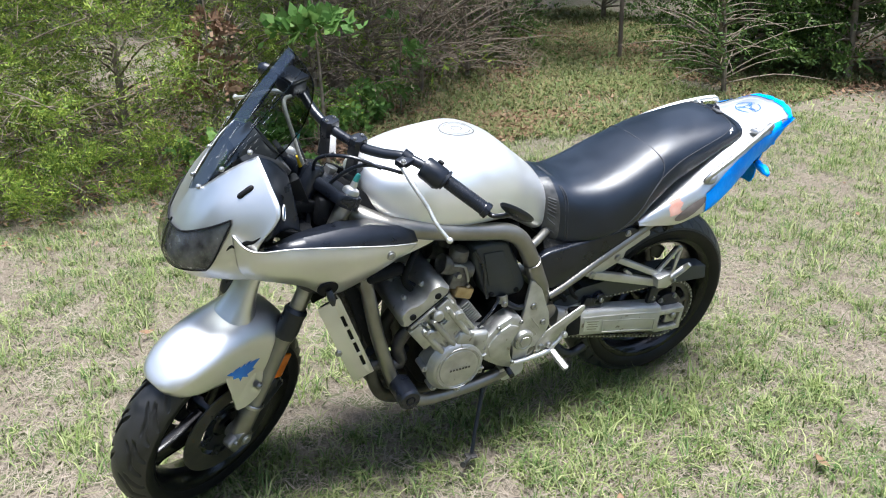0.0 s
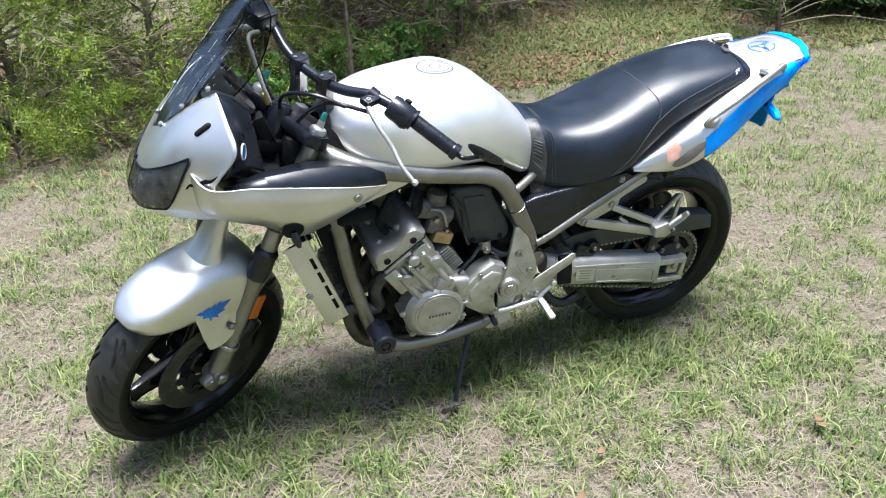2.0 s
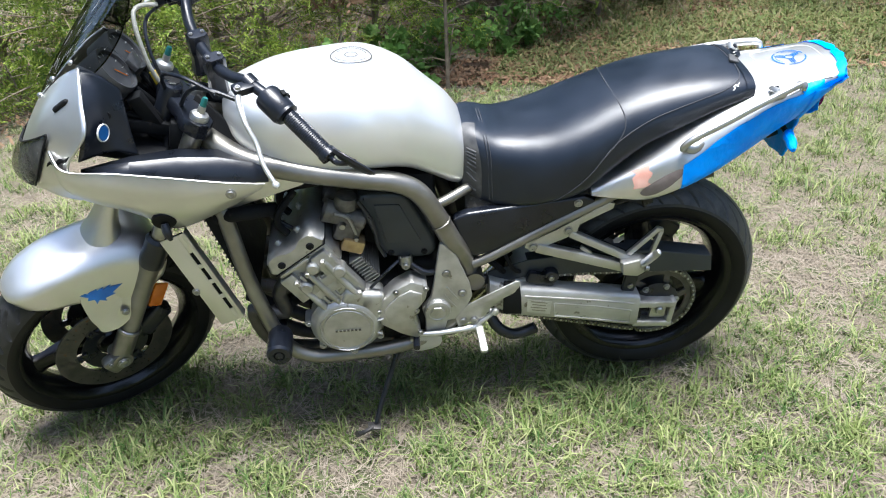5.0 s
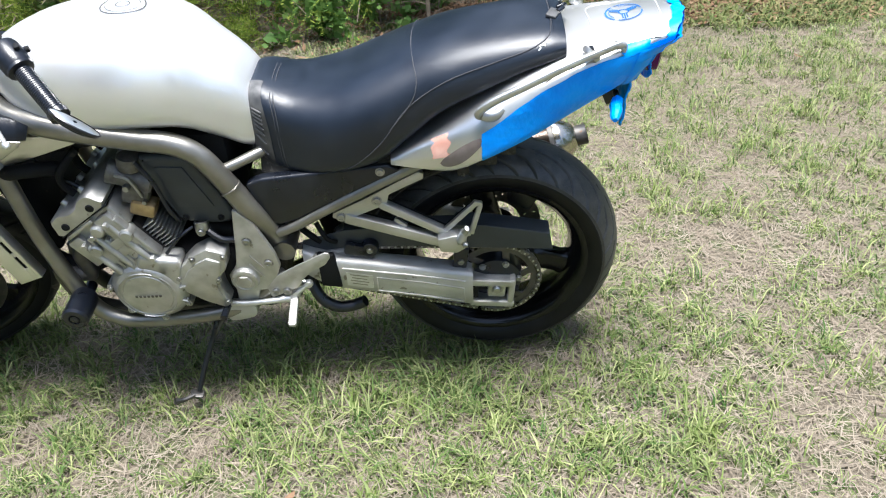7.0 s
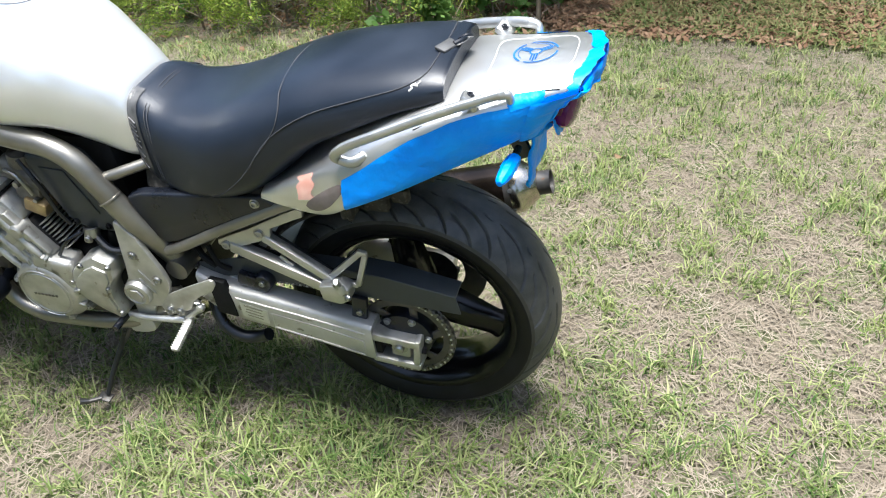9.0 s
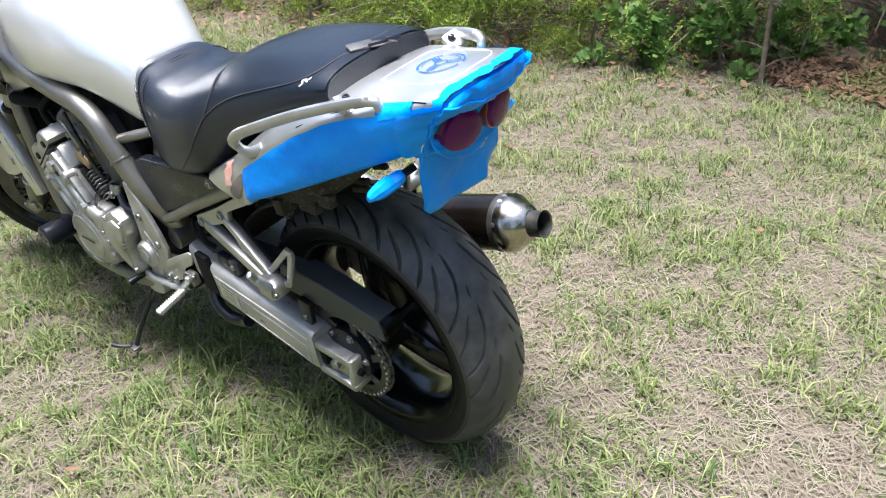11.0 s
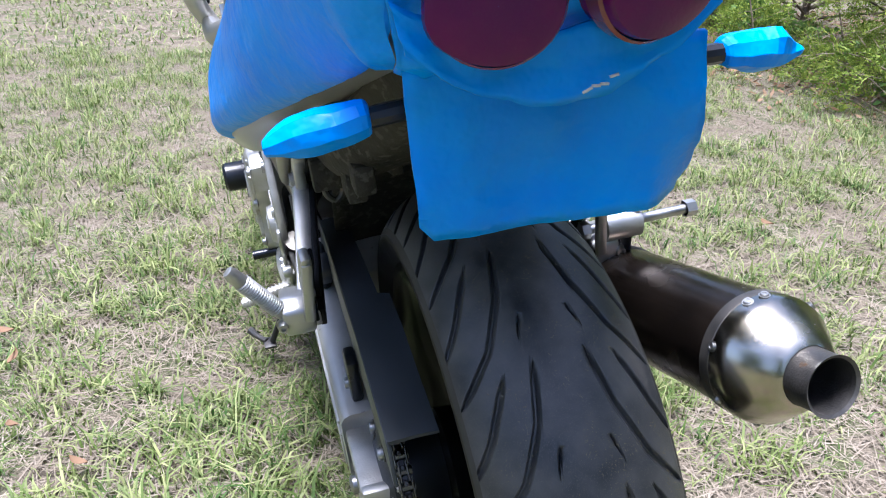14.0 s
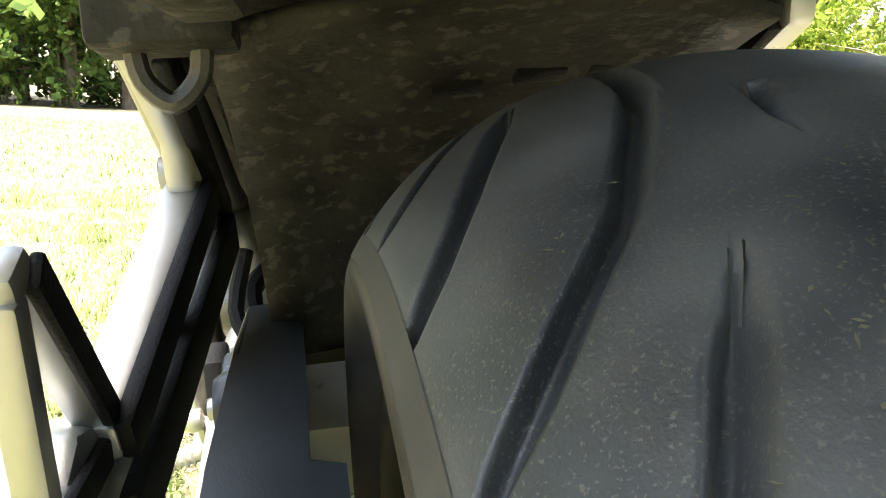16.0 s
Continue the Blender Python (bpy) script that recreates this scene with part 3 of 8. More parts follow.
# thick cedar hedge behind the front of the bike, then on towards the far left
for k, (x, y, h, sp, n) in enumerate(((-3.0, 3.2, 2.1, 1.0, 3000), (-2.2, 3.05, 2.0, 0.95, 3400), (-1.45, 3.25, 2.2, 1.0, 3400), (-0.75, 3.5, 2.1, 0.85, 2600), (-1.9, 4.1, 2.6, 1.1, 1800), (-0.15, 4.2, 2.3, 0.85, 1600),
                                      (-3.9, 3.2, 2.2, 1.0, 2000), (-5.0, 3.2, 2.3, 1.1, 2000), (-6.2, 3.3, 2.6, 1.2, 2000), (-7.6, 3.4, 2.8, 1.2, 1800), (-9.2, 3.6, 3.0, 1.3, 1600))):
    cedar(x, y, h, sp, n, 100 + k)
# low sprigs and leafy weeds at the foot of the hedge
for k, (x, y) in enumerate(((-2.7, 2.62), (-2.2, 2.50), (-1.75, 2.66), (-3.3, 2.5), (-4.2, 2.4), (-1.35, 2.85))):
    shrub("undergrowth", (x, y), 0.40, 0.34, 14, 300, M_CEDAR, "low bright cedar sprigs at the hedge's foot", "shrub", 300 + k, 0.024, 0.15, 0.15, 16, r0=0.008)
for k, (x, y) in enumerate(((-1.05, 2.72), (-0.62, 2.92), (-0.30, 3.05), (0.12, 3.45), (-2.45, 2.85), (-3.6, 2.75))):
    shrub("leafy_weed", (x, y), 0.36, 0.26, 10, 120, M_BRLEAF, "low broad-leaved weeds under the shrubs", "weeds", 320 + k, 0.055, 0.40, 0.10, 5, r0=0.007)
# broad-leaved sapling
shrub("sapling", (-0.33, 2.72), 1.32, 0.19, 12, 52, M_BRLEAF, "young broad-leaved sapling with large pale leaves", "sapling", 350, 0.095, 0.36, 0.16, 4, low=0.85, r0=0.013)
shrub("sapling", (0.55, 3.75), 0.9, 0.22, 8, 60, M_BRLEAF, "thin green broad-leaved seedling by the brush", "sapling", 351, 0.06, 0.36, 0.12, 5, low=0.2, r0=0.008)
# tangle of dead branches and dark brush behind the seat
for k, (x, y, h, sp, n, m) in enumerate(((0.65, 4.5, 2.0, 0.8, 300, M_CEDAR), (1.35, 4.75, 2.1, 0.75, 250, M_DKLEAF), (2.0, 5.2, 2.2, 0.8, 900, M_DKLEAF), (2.3, 6.2, 2.3, 1.0, 1300, M_DKLEAF), (3.9, 3.75, 1.9, 0.75, 1500, M_DKLEAF), (4.5, 3.1, 2.0, 0.8, 1700, M_DKLEAF), (5.1, 2.6, 2.1, 0.85, 1700, M_DKLEAF), (4.3, 8.2, 2.8, 1.4, 1800, M_BRLEAF), (0.4, 5.4, 2.6, 1.1, 1500, M_DKLEAF), (2.3, 7.4, 2.8, 1.3, 1800, M_DKLEAF), (3.6, 7.8, 2.8, 1.3, 1800, M_FARLEAF),
                                         (4.6, 7.0, 2.6, 1.2, 1800, M_DKLEAF), (5.6, 6.2, 2.6, 1.2, 1800, M_FARLEAF), (4.9, 3.9, 2.2, 1.0, 2200, M_DKLEAF), (5.6, 3.3, 2.2, 1.0, 2200, M_DKLEAF), (6.4, 2.6, 2.4, 1.1, 2000, M_DKLEAF), (4.2, 4.5, 1.9, 0.8, 1300, M_DKLEAF), (7.4, 3.2, 2.6, 1.2, 1800, M_DKLEAF))):
    shrub("brush", (x, y), h, sp, 60, n, m, "dense dark-green brush with bare twigs", "shrub", 400 + k, 0.05, 0.22, 0.18, 8, r0=0.035)
for k, (x, y, h, sp, n) in enumerate(((0.35, 4.05, 1.5, 0.8, 420), (0.95, 4.30, 1.7, 0.85, 480), (1.55, 4.65, 1.6, 0.8, 420), (-0.1, 3.75, 1.4, 0.6, 260))):
    shrub("dead_brush", (x, y), h, sp, 60, n, M_DEADTWIG, "tangle of dead grey-brown branches", "dead shrub", 470 + k, 0.11, 0.020, 0.36, 9, r0=0.022)
shrub("bare_bush", (3.22, 3.2), 1.35, 0.85, 70, 420, M_DKLEAF, "small half-bare bush with grey twigs", "shrub", 450, 0.03, 0.25, 0.14, 8, r0=0.022)
shrub("dead_sapling", (-0.95, 2.95), 1.3, 0.16, 14, 90, M_DEAD, "dead sapling with hanging brown leaves", "sapling", 460, 0.05, 0.3, 0.14, 8, low=0.5, r0=0.012)


def tree(x, y, h, r, seed, crown_n, label, crown_from=0.45, spread=2.2, m=None, leaf=0.22):
    global rng
    keep = rng
    rng = np.random.default_rng(seed)
    root = new("tree")
    root.location = (x, y, 0)
    tagged(root, label, "tree")
    lean = rng.normal(0, 0.25, 2)
    tr = [np.array((0, 0, -0.1)), np.array((0, 0, 0.15)), np.array((lean[0] * .3, lean[1] * .3, h * 0.4)), np.array((lean[0], lean[1], h))]
    part("trunk", tube(tr, [r * 1.35, r * 1.05, r * 0.8, r * 0.2], 14, 6), M_BARK, root, "rough grey-brown trunk")
    lm, tp = [], []
    for k in range(16):
        q = rng.uniform(crown_from, 0.97)
        p0 = np.array((lean[0] * q, lean[1] * q, h * q))
        a = rng.uniform(0, 6.28)
        ln = spread * rng.uniform(0.5, 1.0) * (1.3 - q)
        p2 = p0 + np.array((math.cos(a) * ln, math.sin(a) * ln, ln * rng.uniform(0.0, 0.5)))
        lm.append(tube([p0, (p0 + p2) / 2 + (0, 0, 0.1), p2], [r * 0.3, r * 0.2, r * 0.06], 4, 3))
        tp.append((p0, p2))
    tagged(part("bough", lm, M_BARK, root), kind="stuff")
    t = np.array(tp)
    i = rng.integers(0, len(t), crown_n)
    q = rng.uniform(0.2, 1.1, crown_n)[:, None]
    p = t[i, 0] * (1 - q) + t[i, 1] * q + rng.normal(0, 0.35, (crown_n, 3))
    d = rng.normal(0, 1, (crown_n, 3))
    d /= np.linalg.norm(d, axis=1)[:, None]
    tri_soup("crown", sprays(p, d, 0.5, 7, leaf, 0.3), m or M_FARLEAF, root, 4)
    rng = keep


# slim trunk by the clearing, and the woods; those at -y and +x are added unseen
tree(3.24, 4.72, 5.0, 0.021, 501, 350, "slender young tree in the clearing", 0.5, 1.2, leaf=0.12)
tree(0.15, 4.1, 6.0, 0.10, 502, 500, "cedar tree behind the hedge", 0.4, 1.8, M_DKLEAF, 0.14)
tree(2.9, 6.9, 7.0, 0.09, 503, 500, "slim young tree at the wood's edge", 0.45, 2.0, M_DKLEAF)
tree(6.2, 4.6, 7.0, 0.10, 504, 500, "slim young tree at the wood's edge", 0.4, 2.0, M_DKLEAF)
wr = np.random.default_rng(77)
tree(-18.5, -1.2, 13.0, 0.28, 520, 700, "tall pine at the far edge of the lawn", 0.5, 3.0)
for k in range(46):
    a = wr.uniform(-0.2, 1.0)
    x = -wr.uniform(20.5, 32)
    y = wr.uniform(-16, 9)
    tree(x, y, wr.uniform(9, 14), wr.uniform(0.10, 0.26), 530 + k, 170, "woodland tree beyond the lawn; on the -y and +x sides an added, unseen reflection blocker", 0.25, 3.2, None, 0.46)
for k in range(26):
    x, y = wr.uniform(-9, 11), wr.uniform(8.5, 15)
    tree(x, y, wr.uniform(6, 11), wr.uniform(0.08, 0.2), 600 + k, 200, "woodland tree behind the shrubs", 0.15, 2.6, M_DKLEAF, 0.38)
# unseen trees, added to darken the horizon in the bike's reflections
for k in range(34):
    x, y = (wr.uniform(-18, 16), -wr.uniform(11, 20)) if k % 3 else (wr.uniform(12, 20), wr.uniform(-12, 9))
    tree(x, y, wr.uniform(8, 13), wr.uniform(0.10, 0.24), 800 + k, 150, "woodland tree beyond the lawn; on the -y and +x sides an added, unseen reflection blocker", 0.12, 3.0, None, 0.5)
# unseen brush, added to close the low horizon for the same reflections
for k in range(14):
    x, y = (wr.uniform(-16, 14), -wr.uniform(10.5, 13)) if k % 3 else (wr.uniform(11, 14), wr.uniform(-10, 8))
    shrub("far_brush", (x, y), 2.6, 2.0, 20, 500, M_FARLEAF, "dark undergrowth at the wood's edge; on the -y and +x sides added, unseen", "shrub", 860 + k, 0.22, 0.3, 0.45, 5)
for k in range(30):
    shrub("far_brush", (-wr.uniform(20, 27), -15 + 0.9 * k + wr.uniform(-0.5, 0.5)), wr.uniform(2.6, 4.2), 2.2, 20, 420, M_DKLEAF, "dark undergrowth at the wood's edge; on the -y and +x sides added, unseen", "shrub", 700 + k, 0.24, 0.3, 0.5, 5)


# ================================================================ the motorcycle
# own axes: x to the rear, y to its right side, z up; the ground point under the rear axle is the origin.
bike = new("motorcycle")
bike.empty_display_size = 0.3
bike.matrix_world = pose(0, 0.045, 0, 7, 0, 1.5)
tagged(bike, "silver half-faired motorcycle on its stand, tail masked with blue tape", "motorcycle")

RAKE = radians(26)
AX = Vector((math.sin(RAKE), 0, math.cos(RAKE)))
A0 = Vector((-1.579, 0, 0))
STEER = Matrix.Translation(A0) @ Matrix.Rotation(radians(30), 4, AX) @ Matrix.Translation(-A0)


def st(geo):
    """Turned with the bars."""
    return xf(geo, STEER)


# ---- tyres
def tyre_geo(c, prof, th, kv, grooves, period_n, depth, stagger=0.5, shear=((0, 1), (0, 0))):
    """The tread band. prof: (lateral, radius) points. th: angles round the wheel. grooves: (start, lengths, laterals, width) repeated round the tread on both sides. shear: rows of the mesh run along the grooves."""
    pr = smooth_path(np.asarray(prof, float), kv)
    n = len(th)
    R0 = pr[:, 1].max()
    th = th[:, None] + np.interp(np.abs(pr[:, 0]), *shear)[None, :] / R0
    U, S = np.tile(pr[:, 0], (n, 1)), np.mod(th, 2 * math.pi) * R0
    rad = np.tile(pr[:, 1], (n, 1))
    per = 2 * math.pi * R0 / period_n
    cut = np.zeros_like(U)
    for s0, q, u, w in grooves:
        for side in (-1, 1):
            off = s0 + (stagger * per if side > 0 else 0)
            for k in range(3):
                Q = np.mod(S - off, per) + k * per
                uc = np.interp(Q, q, u)
                slope = np.abs(np.interp(Q + 0.004, q, u) - np.interp(Q - 0.004, q, u)) / 0.008
                d = np.abs(U * side - uc) / np.sqrt(1 + slope ** 2)
                ww = w * np.clip(np.minimum(Q - q[0], q[-1] - Q) / 0.012, 0, 1)
                e = np.clip((ww - d) / 0.0036 + 0.5, 0, 1)
                cut = np.maximum(cut, np.where((Q >= q[0]) & (Q <= q[-1]), e * e * (3 - 2 * e) * (ww > 0.0004), 0))
    rad = rad - depth * cut
    G = np.stack([c[0] + rad * np.sin(th), c[1] + U, c[2] + rad * np.cos(th)], -1)
    return grid_geo(G, True, False)


def tyre_wall(c, prof):
    """One sidewall, turned from its part of the profile."""
    pr = smooth_path(np.asarray(prof, float), 4)
    return rev([(r, u) for u, r in pr], c, (0, 1, 0), 180)


R_PROF = [(-0.064, 0.224), (-0.076, 0.232), (-0.086, 0.248), (-0.0905, 0.264), (-0.0895, 0.270), (-0.082, 0.281), (-0.066, 0.2965), (-0.045, 0.3085),
          (-0.022, 0.3155), (0, 0.318), (0.022, 0.3155), (0.045, 0.3085), (0.066, 0.2965), (0.082, 0.281), (0.0895, 0.270), (0.0905, 0.264),
          (0.086, 0.248), (0.076, 0.232), (0.064, 0.224)]
RC = (0.0, 0.03, 0.3165)
r_grooves = [(0.0970, (0, 0.05, 0.097, 0.140), (0.023, 0.033, 0.053, 0.086), 0.0024),
             (0.1032, (0, 0.052, 0.083), (0.049, 0.071, 0.088), 0.0022),
             (0.0490, (0, 0.025), (0.020, 0.0275), 0.0011)]
# finer where the camera comes close, over the rear upper quarter
r_th = np.concatenate([np.linspace(-0.9, 1.2, 760, endpoint=False), np.linspace(1.2, 2 * math.pi - 0.9, 560, endpoint=False)])
rt = part("rear_tyre", tyre_geo(RC, R_PROF[4:15], r_th, 11, r_grooves, 17, 0.0068, 0.0, ((0.023, 0.033, 0.053, 0.086), (0, 0.05, 0.097, 0.14))), M_RUBBER, bike, "worn black rear tyre with slanted tread grooves and grass bits", 60)
for pr_ in (R_PROF[:5], R_PROF[14:]):
    part("sidewall", tyre_wall(RC, pr_), M_RUBBERD, rt, "smooth black tyre sidewall", 60)
for s in (-1, 1):
    part("tread_edge", tyre_wall(RC, [(s * 0.0897, 0.2704), (s * 0.0880, 0.2730), (s * 0.0858, 0.2763)]), M_SHOULDER, rt, "pale unworn edge of the tread", 60)

dr = np.random.default_rng(41)
bits = []
for k in range(14000):
    u = dr.uniform(-0.075, 0.078)
    a = dr.uniform(-1.0, 1.6)
    if noise.noise((u * 26, a * 7, 3)) + 0.5 * noise.noise((u * 80, a * 22, 6)) < 0.16 - (0.12 + 3.0 * u) * (abs(a) < 0.7) - (0.15 if k % 9 == 0 else 0):
        continue
    r = np.interp(u, [q[0] for q in R_PROF[4:15]], [q[1] for q in R_PROF[4:15]]) + 0.0006
    z = dr.uniform(0, 2 * math.pi)
    ln, wd = min(0.004, 0.0005 * dr.lognormal(0, 0.7)), dr.uniform(0.00015, 0.0004)
    c = np.array((RC[0] + r * math.sin(a), RC[1] + u, RC[2] + r * math.cos(a)))
    e1 = np.array((math.cos(a), 0, -math.sin(a)))
    e2 = np.array((0, 1.0, 0))
    d1, d2 = e1 * math.cos(z) + e2 * math.sin(z), e2 * math.cos(z) - e1 * math.sin(z)
    bits.append([c - d1 * ln, c - d2 * wd, c + d1 * ln, c + d2 * wd])
tri_soup("tyre_dust", np.array(bits), M_DUST, bike, 4, "pale grass bits and dust on the tread")

FC = (-1.475, 0.0, 0.302)
F_PROF = [(-0.046, 0.222), (-0.055, 0.232), (-0.060, 0.248), (-0.0605, 0.258), (-0.054, 0.272), (-0.040, 0.287), (-0.021, 0.297), (0, 0.300),
          (0.021, 0.297), (0.040, 0.287), (0.054, 0.272), (0.0605, 0.258), (0.060, 0.248), (0.055, 0.232), (0.046, 0.222)]
f_grooves = [(0.0, (0, 0.04, 0.075, 0.11), (0.055, 0.036, 0.030, 0.010), 0.0042),
             (0.05, (0, 0.03, 0.07), (0.058, 0.045, 0.024), 0.0036)]
f_th = np.linspace(0, 2 * math.pi, 900, endpoint=False)
ft = part("front_tyre", st(tyre_geo(FC, F_PROF[3:12], f_th, 9, f_grooves, 17, 0.008, 0.5, ((0.010, 0.030, 0.036, 0.055), (0.11, 0.075, 0.04, 0.0)))), M_RUBBERF, bike, "black front tyre with wavy tread grooves", 60)
for pr_ in (F_PROF[:4], F_PROF[11:]):
    part("sidewall", st(tyre_wall(FC, pr_)), M_RUBBERD, ft, "smooth black tyre sidewall", 60)


# ---- wheels
def wheel_rim(c, w, hub_w, hub_r):
    rim = rev([(0.224, -w), (0.2345, -w - 0.002), (0.2355, -w + 0.003), (0.230, -w + 0.010), (0.214, -w + 0.022), (0.205, -w + 0.045), (0.203, 0), (0.205, w - 0.045),
               (0.214, w - 0.022), (0.230, w - 0.010), (0.2355, w - 0.003), (0.2345, w + 0.002), (0.224, w), (0.217, w - 0.006), (0.200, w - 0.03), (0.193, 0),
               (0.200, -w + 0.03), (0.217, -w + 0.006)], c, (0, 1, 0), 96, closed=True)
    hub = rev([(0.012, -hub_w), (hub_r * 0.8, -hub_w), (hub_r, -hub_w + 0.01), (hub_r * 0.85, 0), (hub_r, hub_w - 0.01), (hub_r * 0.8, hub_w), (0.012, hub_w)], c, (0, 1, 0), 40)
    return rim, hub


def wheel_spoke(c, a, w0, w1, t0, t1):
    rings = []
    for r, w, t in ((0.035, w0, t0), (0.08, w0 * 0.9, t0 * 0.9), (0.13, (w0 + w1) * 0.45, (t0 + t1) * 0.5), (0.175, w1, t1), (0.203, w1 * 1.25, t1 * 1.2)):
        ring = []
        for k in range(12):
            b = 2 * math.pi * k / 12
            cx, cy = math.cos(b), math.sin(b)
            x = w / 2 * math.copysign(abs(cx) ** 0.6, cx)
            y = t / 2 * math.copysign(abs(cy) ** 0.6, cy)
            ring.append((c[0] + r * math.cos(a) - x * math.sin(a), c[1] + y, c[2] + r * math.sin(a) + x * math.cos(a)))
        rings.append(ring)
    return loft(rings, 2, 1)


def disc_geo(c, y, r0, r1, holes=(), n=144, m=6, t=0.0045):
    """A brake disc: a ring with holes left open."""
    rr = np.linspace(r0, r1, m + 1)
    out = []
    for yy, flip in ((y - t / 2, 0), (y + t / 2, 1)):
        a = np.linspace(0, 2 * math.pi, n, endpoint=False)
        G = np.stack([c[0] + rr[:, None] * np.cos(a), np.full((m + 1, n), c[1] + yy), c[2] + rr[:, None] * np.sin(a)], -1)
        v, f = grid_geo(G, False, True)
        f = [q for k, q in enumerate(f) if ((k // n), (k % n) % 9) not in holes]
        out.append((v, [tuple(reversed(q)) for q in f] if flip else f))
    out.append(rev([(r1, y - t / 2), (r1, y + t / 2)], c, (0, 1, 0), n))
    out.append(rev([(r0, y + t / 2), (r0, y - t / 2)], c, (0, 1, 0), n))
    return out


rim, hub = wheel_rim(RC, 0.076, 0.085, 0.062)
rw = part("rear_wheel", [rim, hub], M_GLOSSBLACK, bike, "gloss black rear wheel rim with a thin white stripe")
for k in range(3):
    part("spoke", wheel_spoke(RC, radians(100 + 120 * k), 0.085, 0.062, 0.075, 0.045), M_GLOSSBLACK, rw)
for s in (-1, 1):
    part("rim_stripe", rev([(0.2352, s * 0.0772), (0.2362, s * 0.0782), (0.2372, s * 0.0772)], RC, (0, 1, 0), 120), M_WHITEINK, rw, "thin white rim stripe")
# white lettering-like dashes along the rim well stand as plain bars
dash = [xf(box((0, 0, 0), (0.009, 0.0012, 0.004), bev=0), Matrix.Translation(RC) @ Matrix.Rotation(radians(a), 4, 'Y') @ Matrix.Translation((0, -0.0655, 0.2265)))
        for a in range(0, 360, 5) if (a // 30) % 2]
tagged(part("rim_marking", dash, M_WHITEINK, rw, "plain pale bars along the rim"), kind="stuff")
part("brake_disc", disc_geo(RC, 0.088, 0.075, 0.128, {(2, 2), (4, 6), (1, 6)}), M_DARKSTEEL, rw, "drilled steel brake disc")
spr = [rev([(0.086, -0.003), (0.1035, -0.003), (0.1035, 0.003), (0.086, 0.003)], (RC[0], -0.102, RC[2]), (0, 1, 0), 90, closed=True)]
for k in range(45):
    a = 2 * math.pi * k / 45
    spr.append(xf(box((0, 0, 0), (0.006, 0.0045, 0.010), bev=0.001, seg=1), Matrix.Translation((RC[0], -0.102, RC[2])) @ Matrix.Rotation(a, 4, 'Y') @ Matrix.Translation((0, 0, 0.1075))))
for k in range(6):
    a = 2 * math.pi * k / 6
    spr.append(bar((RC[0] + 0.05 * math.cos(a), -0.102, RC[2] + 0.05 * math.sin(a)), (RC[0] + 0.09 * math.cos(a + 0.25), -0.102, RC[2] + 0.09 * math.sin(a + 0.25)), 0.018, 0.006))
part("rear_sprocket", spr, M_DARKSTEEL, rw, "dark steel chain sprocket")
part("sprocket_carrier", rev([(0.014, -0.152), (0.040, -0.151), (0.062, -0.142), (0.066, -0.11), (0.05, -0.07)], RC, (0, 1, 0), 40), M_BLACK, rw)
for k in range(6):
    a = 2 * math.pi * k / 6 + 0.1
    part("sprocket_nut", bolt((RC[0] + 0.056 * math.cos(a), -0.116, RC[2] + 0.056 * math.sin(a)), 0.007), M_STEEL, rw)
part("rear_axle", [rev([(0.0001, -0.186), (0.008, -0.186), (0.011, -0.183), (0.011, -0.174), (0.018, -0.173), (0.018, -0.166), (0.012, -0.165), (0.012, 0.16)], RC, (0, 1, 0), 6 * 4)], M_STEEL, rw, "steel axle nut")

rim, hub = wheel_rim(FC, 0.052, 0.06, 0.048)
fw = part("front_wheel", [st(rim), st(hub)], M_GLOSSBLACK, bike, "gloss black front wheel rim with a thin white stripe")
for k in range(3):
    part("spoke", st(wheel_spoke(FC, radians(70 + 120 * k), 0.07, 0.05, 0.055, 0.03)), M_GLOSSBLACK, fw)
for s in (-1, 1):
    part("rim_stripe", st(rev([(0.2352, s * 0.0532), (0.2362, s * 0.0542), (0.2372, s * 0.0532)], FC, (0, 1, 0), 120)), M_WHITEINK, fw, "thin white rim stripe")
    part("brake_disc", [st(g) for g in disc_geo(FC, s * 0.067, 0.098, 0.149, {(1, 1), (3, 4), (4, 7), (2, 7)}, 162)], M_DARKSTEEL, fw, "drilled dark steel brake disc")
    car = [st(rev([(0.045, s * 0.055), (0.075, s * 0.064), (0.085, s * 0.067), (0.085, s * 0.063)], FC, (0, 1, 0), 40))]
    for k in range(6):
        a = 2 * math.pi * k / 6
        car.append(st(bar((FC[0] + 0.07 * math.cos(a), s * 0.067, FC[2] + 0.07 * math.sin(a)), (FC[0] + 0.105 * math.cos(a), s * 0.067, FC[2] + 0.105 * math.sin(a)), 0.024, 0.006)))
        car.append(st(bolt((FC[0] + 0.092 * math.cos(a), s * 0.071, FC[2] + 0.092 * math.sin(a)), 0.006, (0, s, 0))))
    part("disc_carrier", car, M_BLACK, fw)

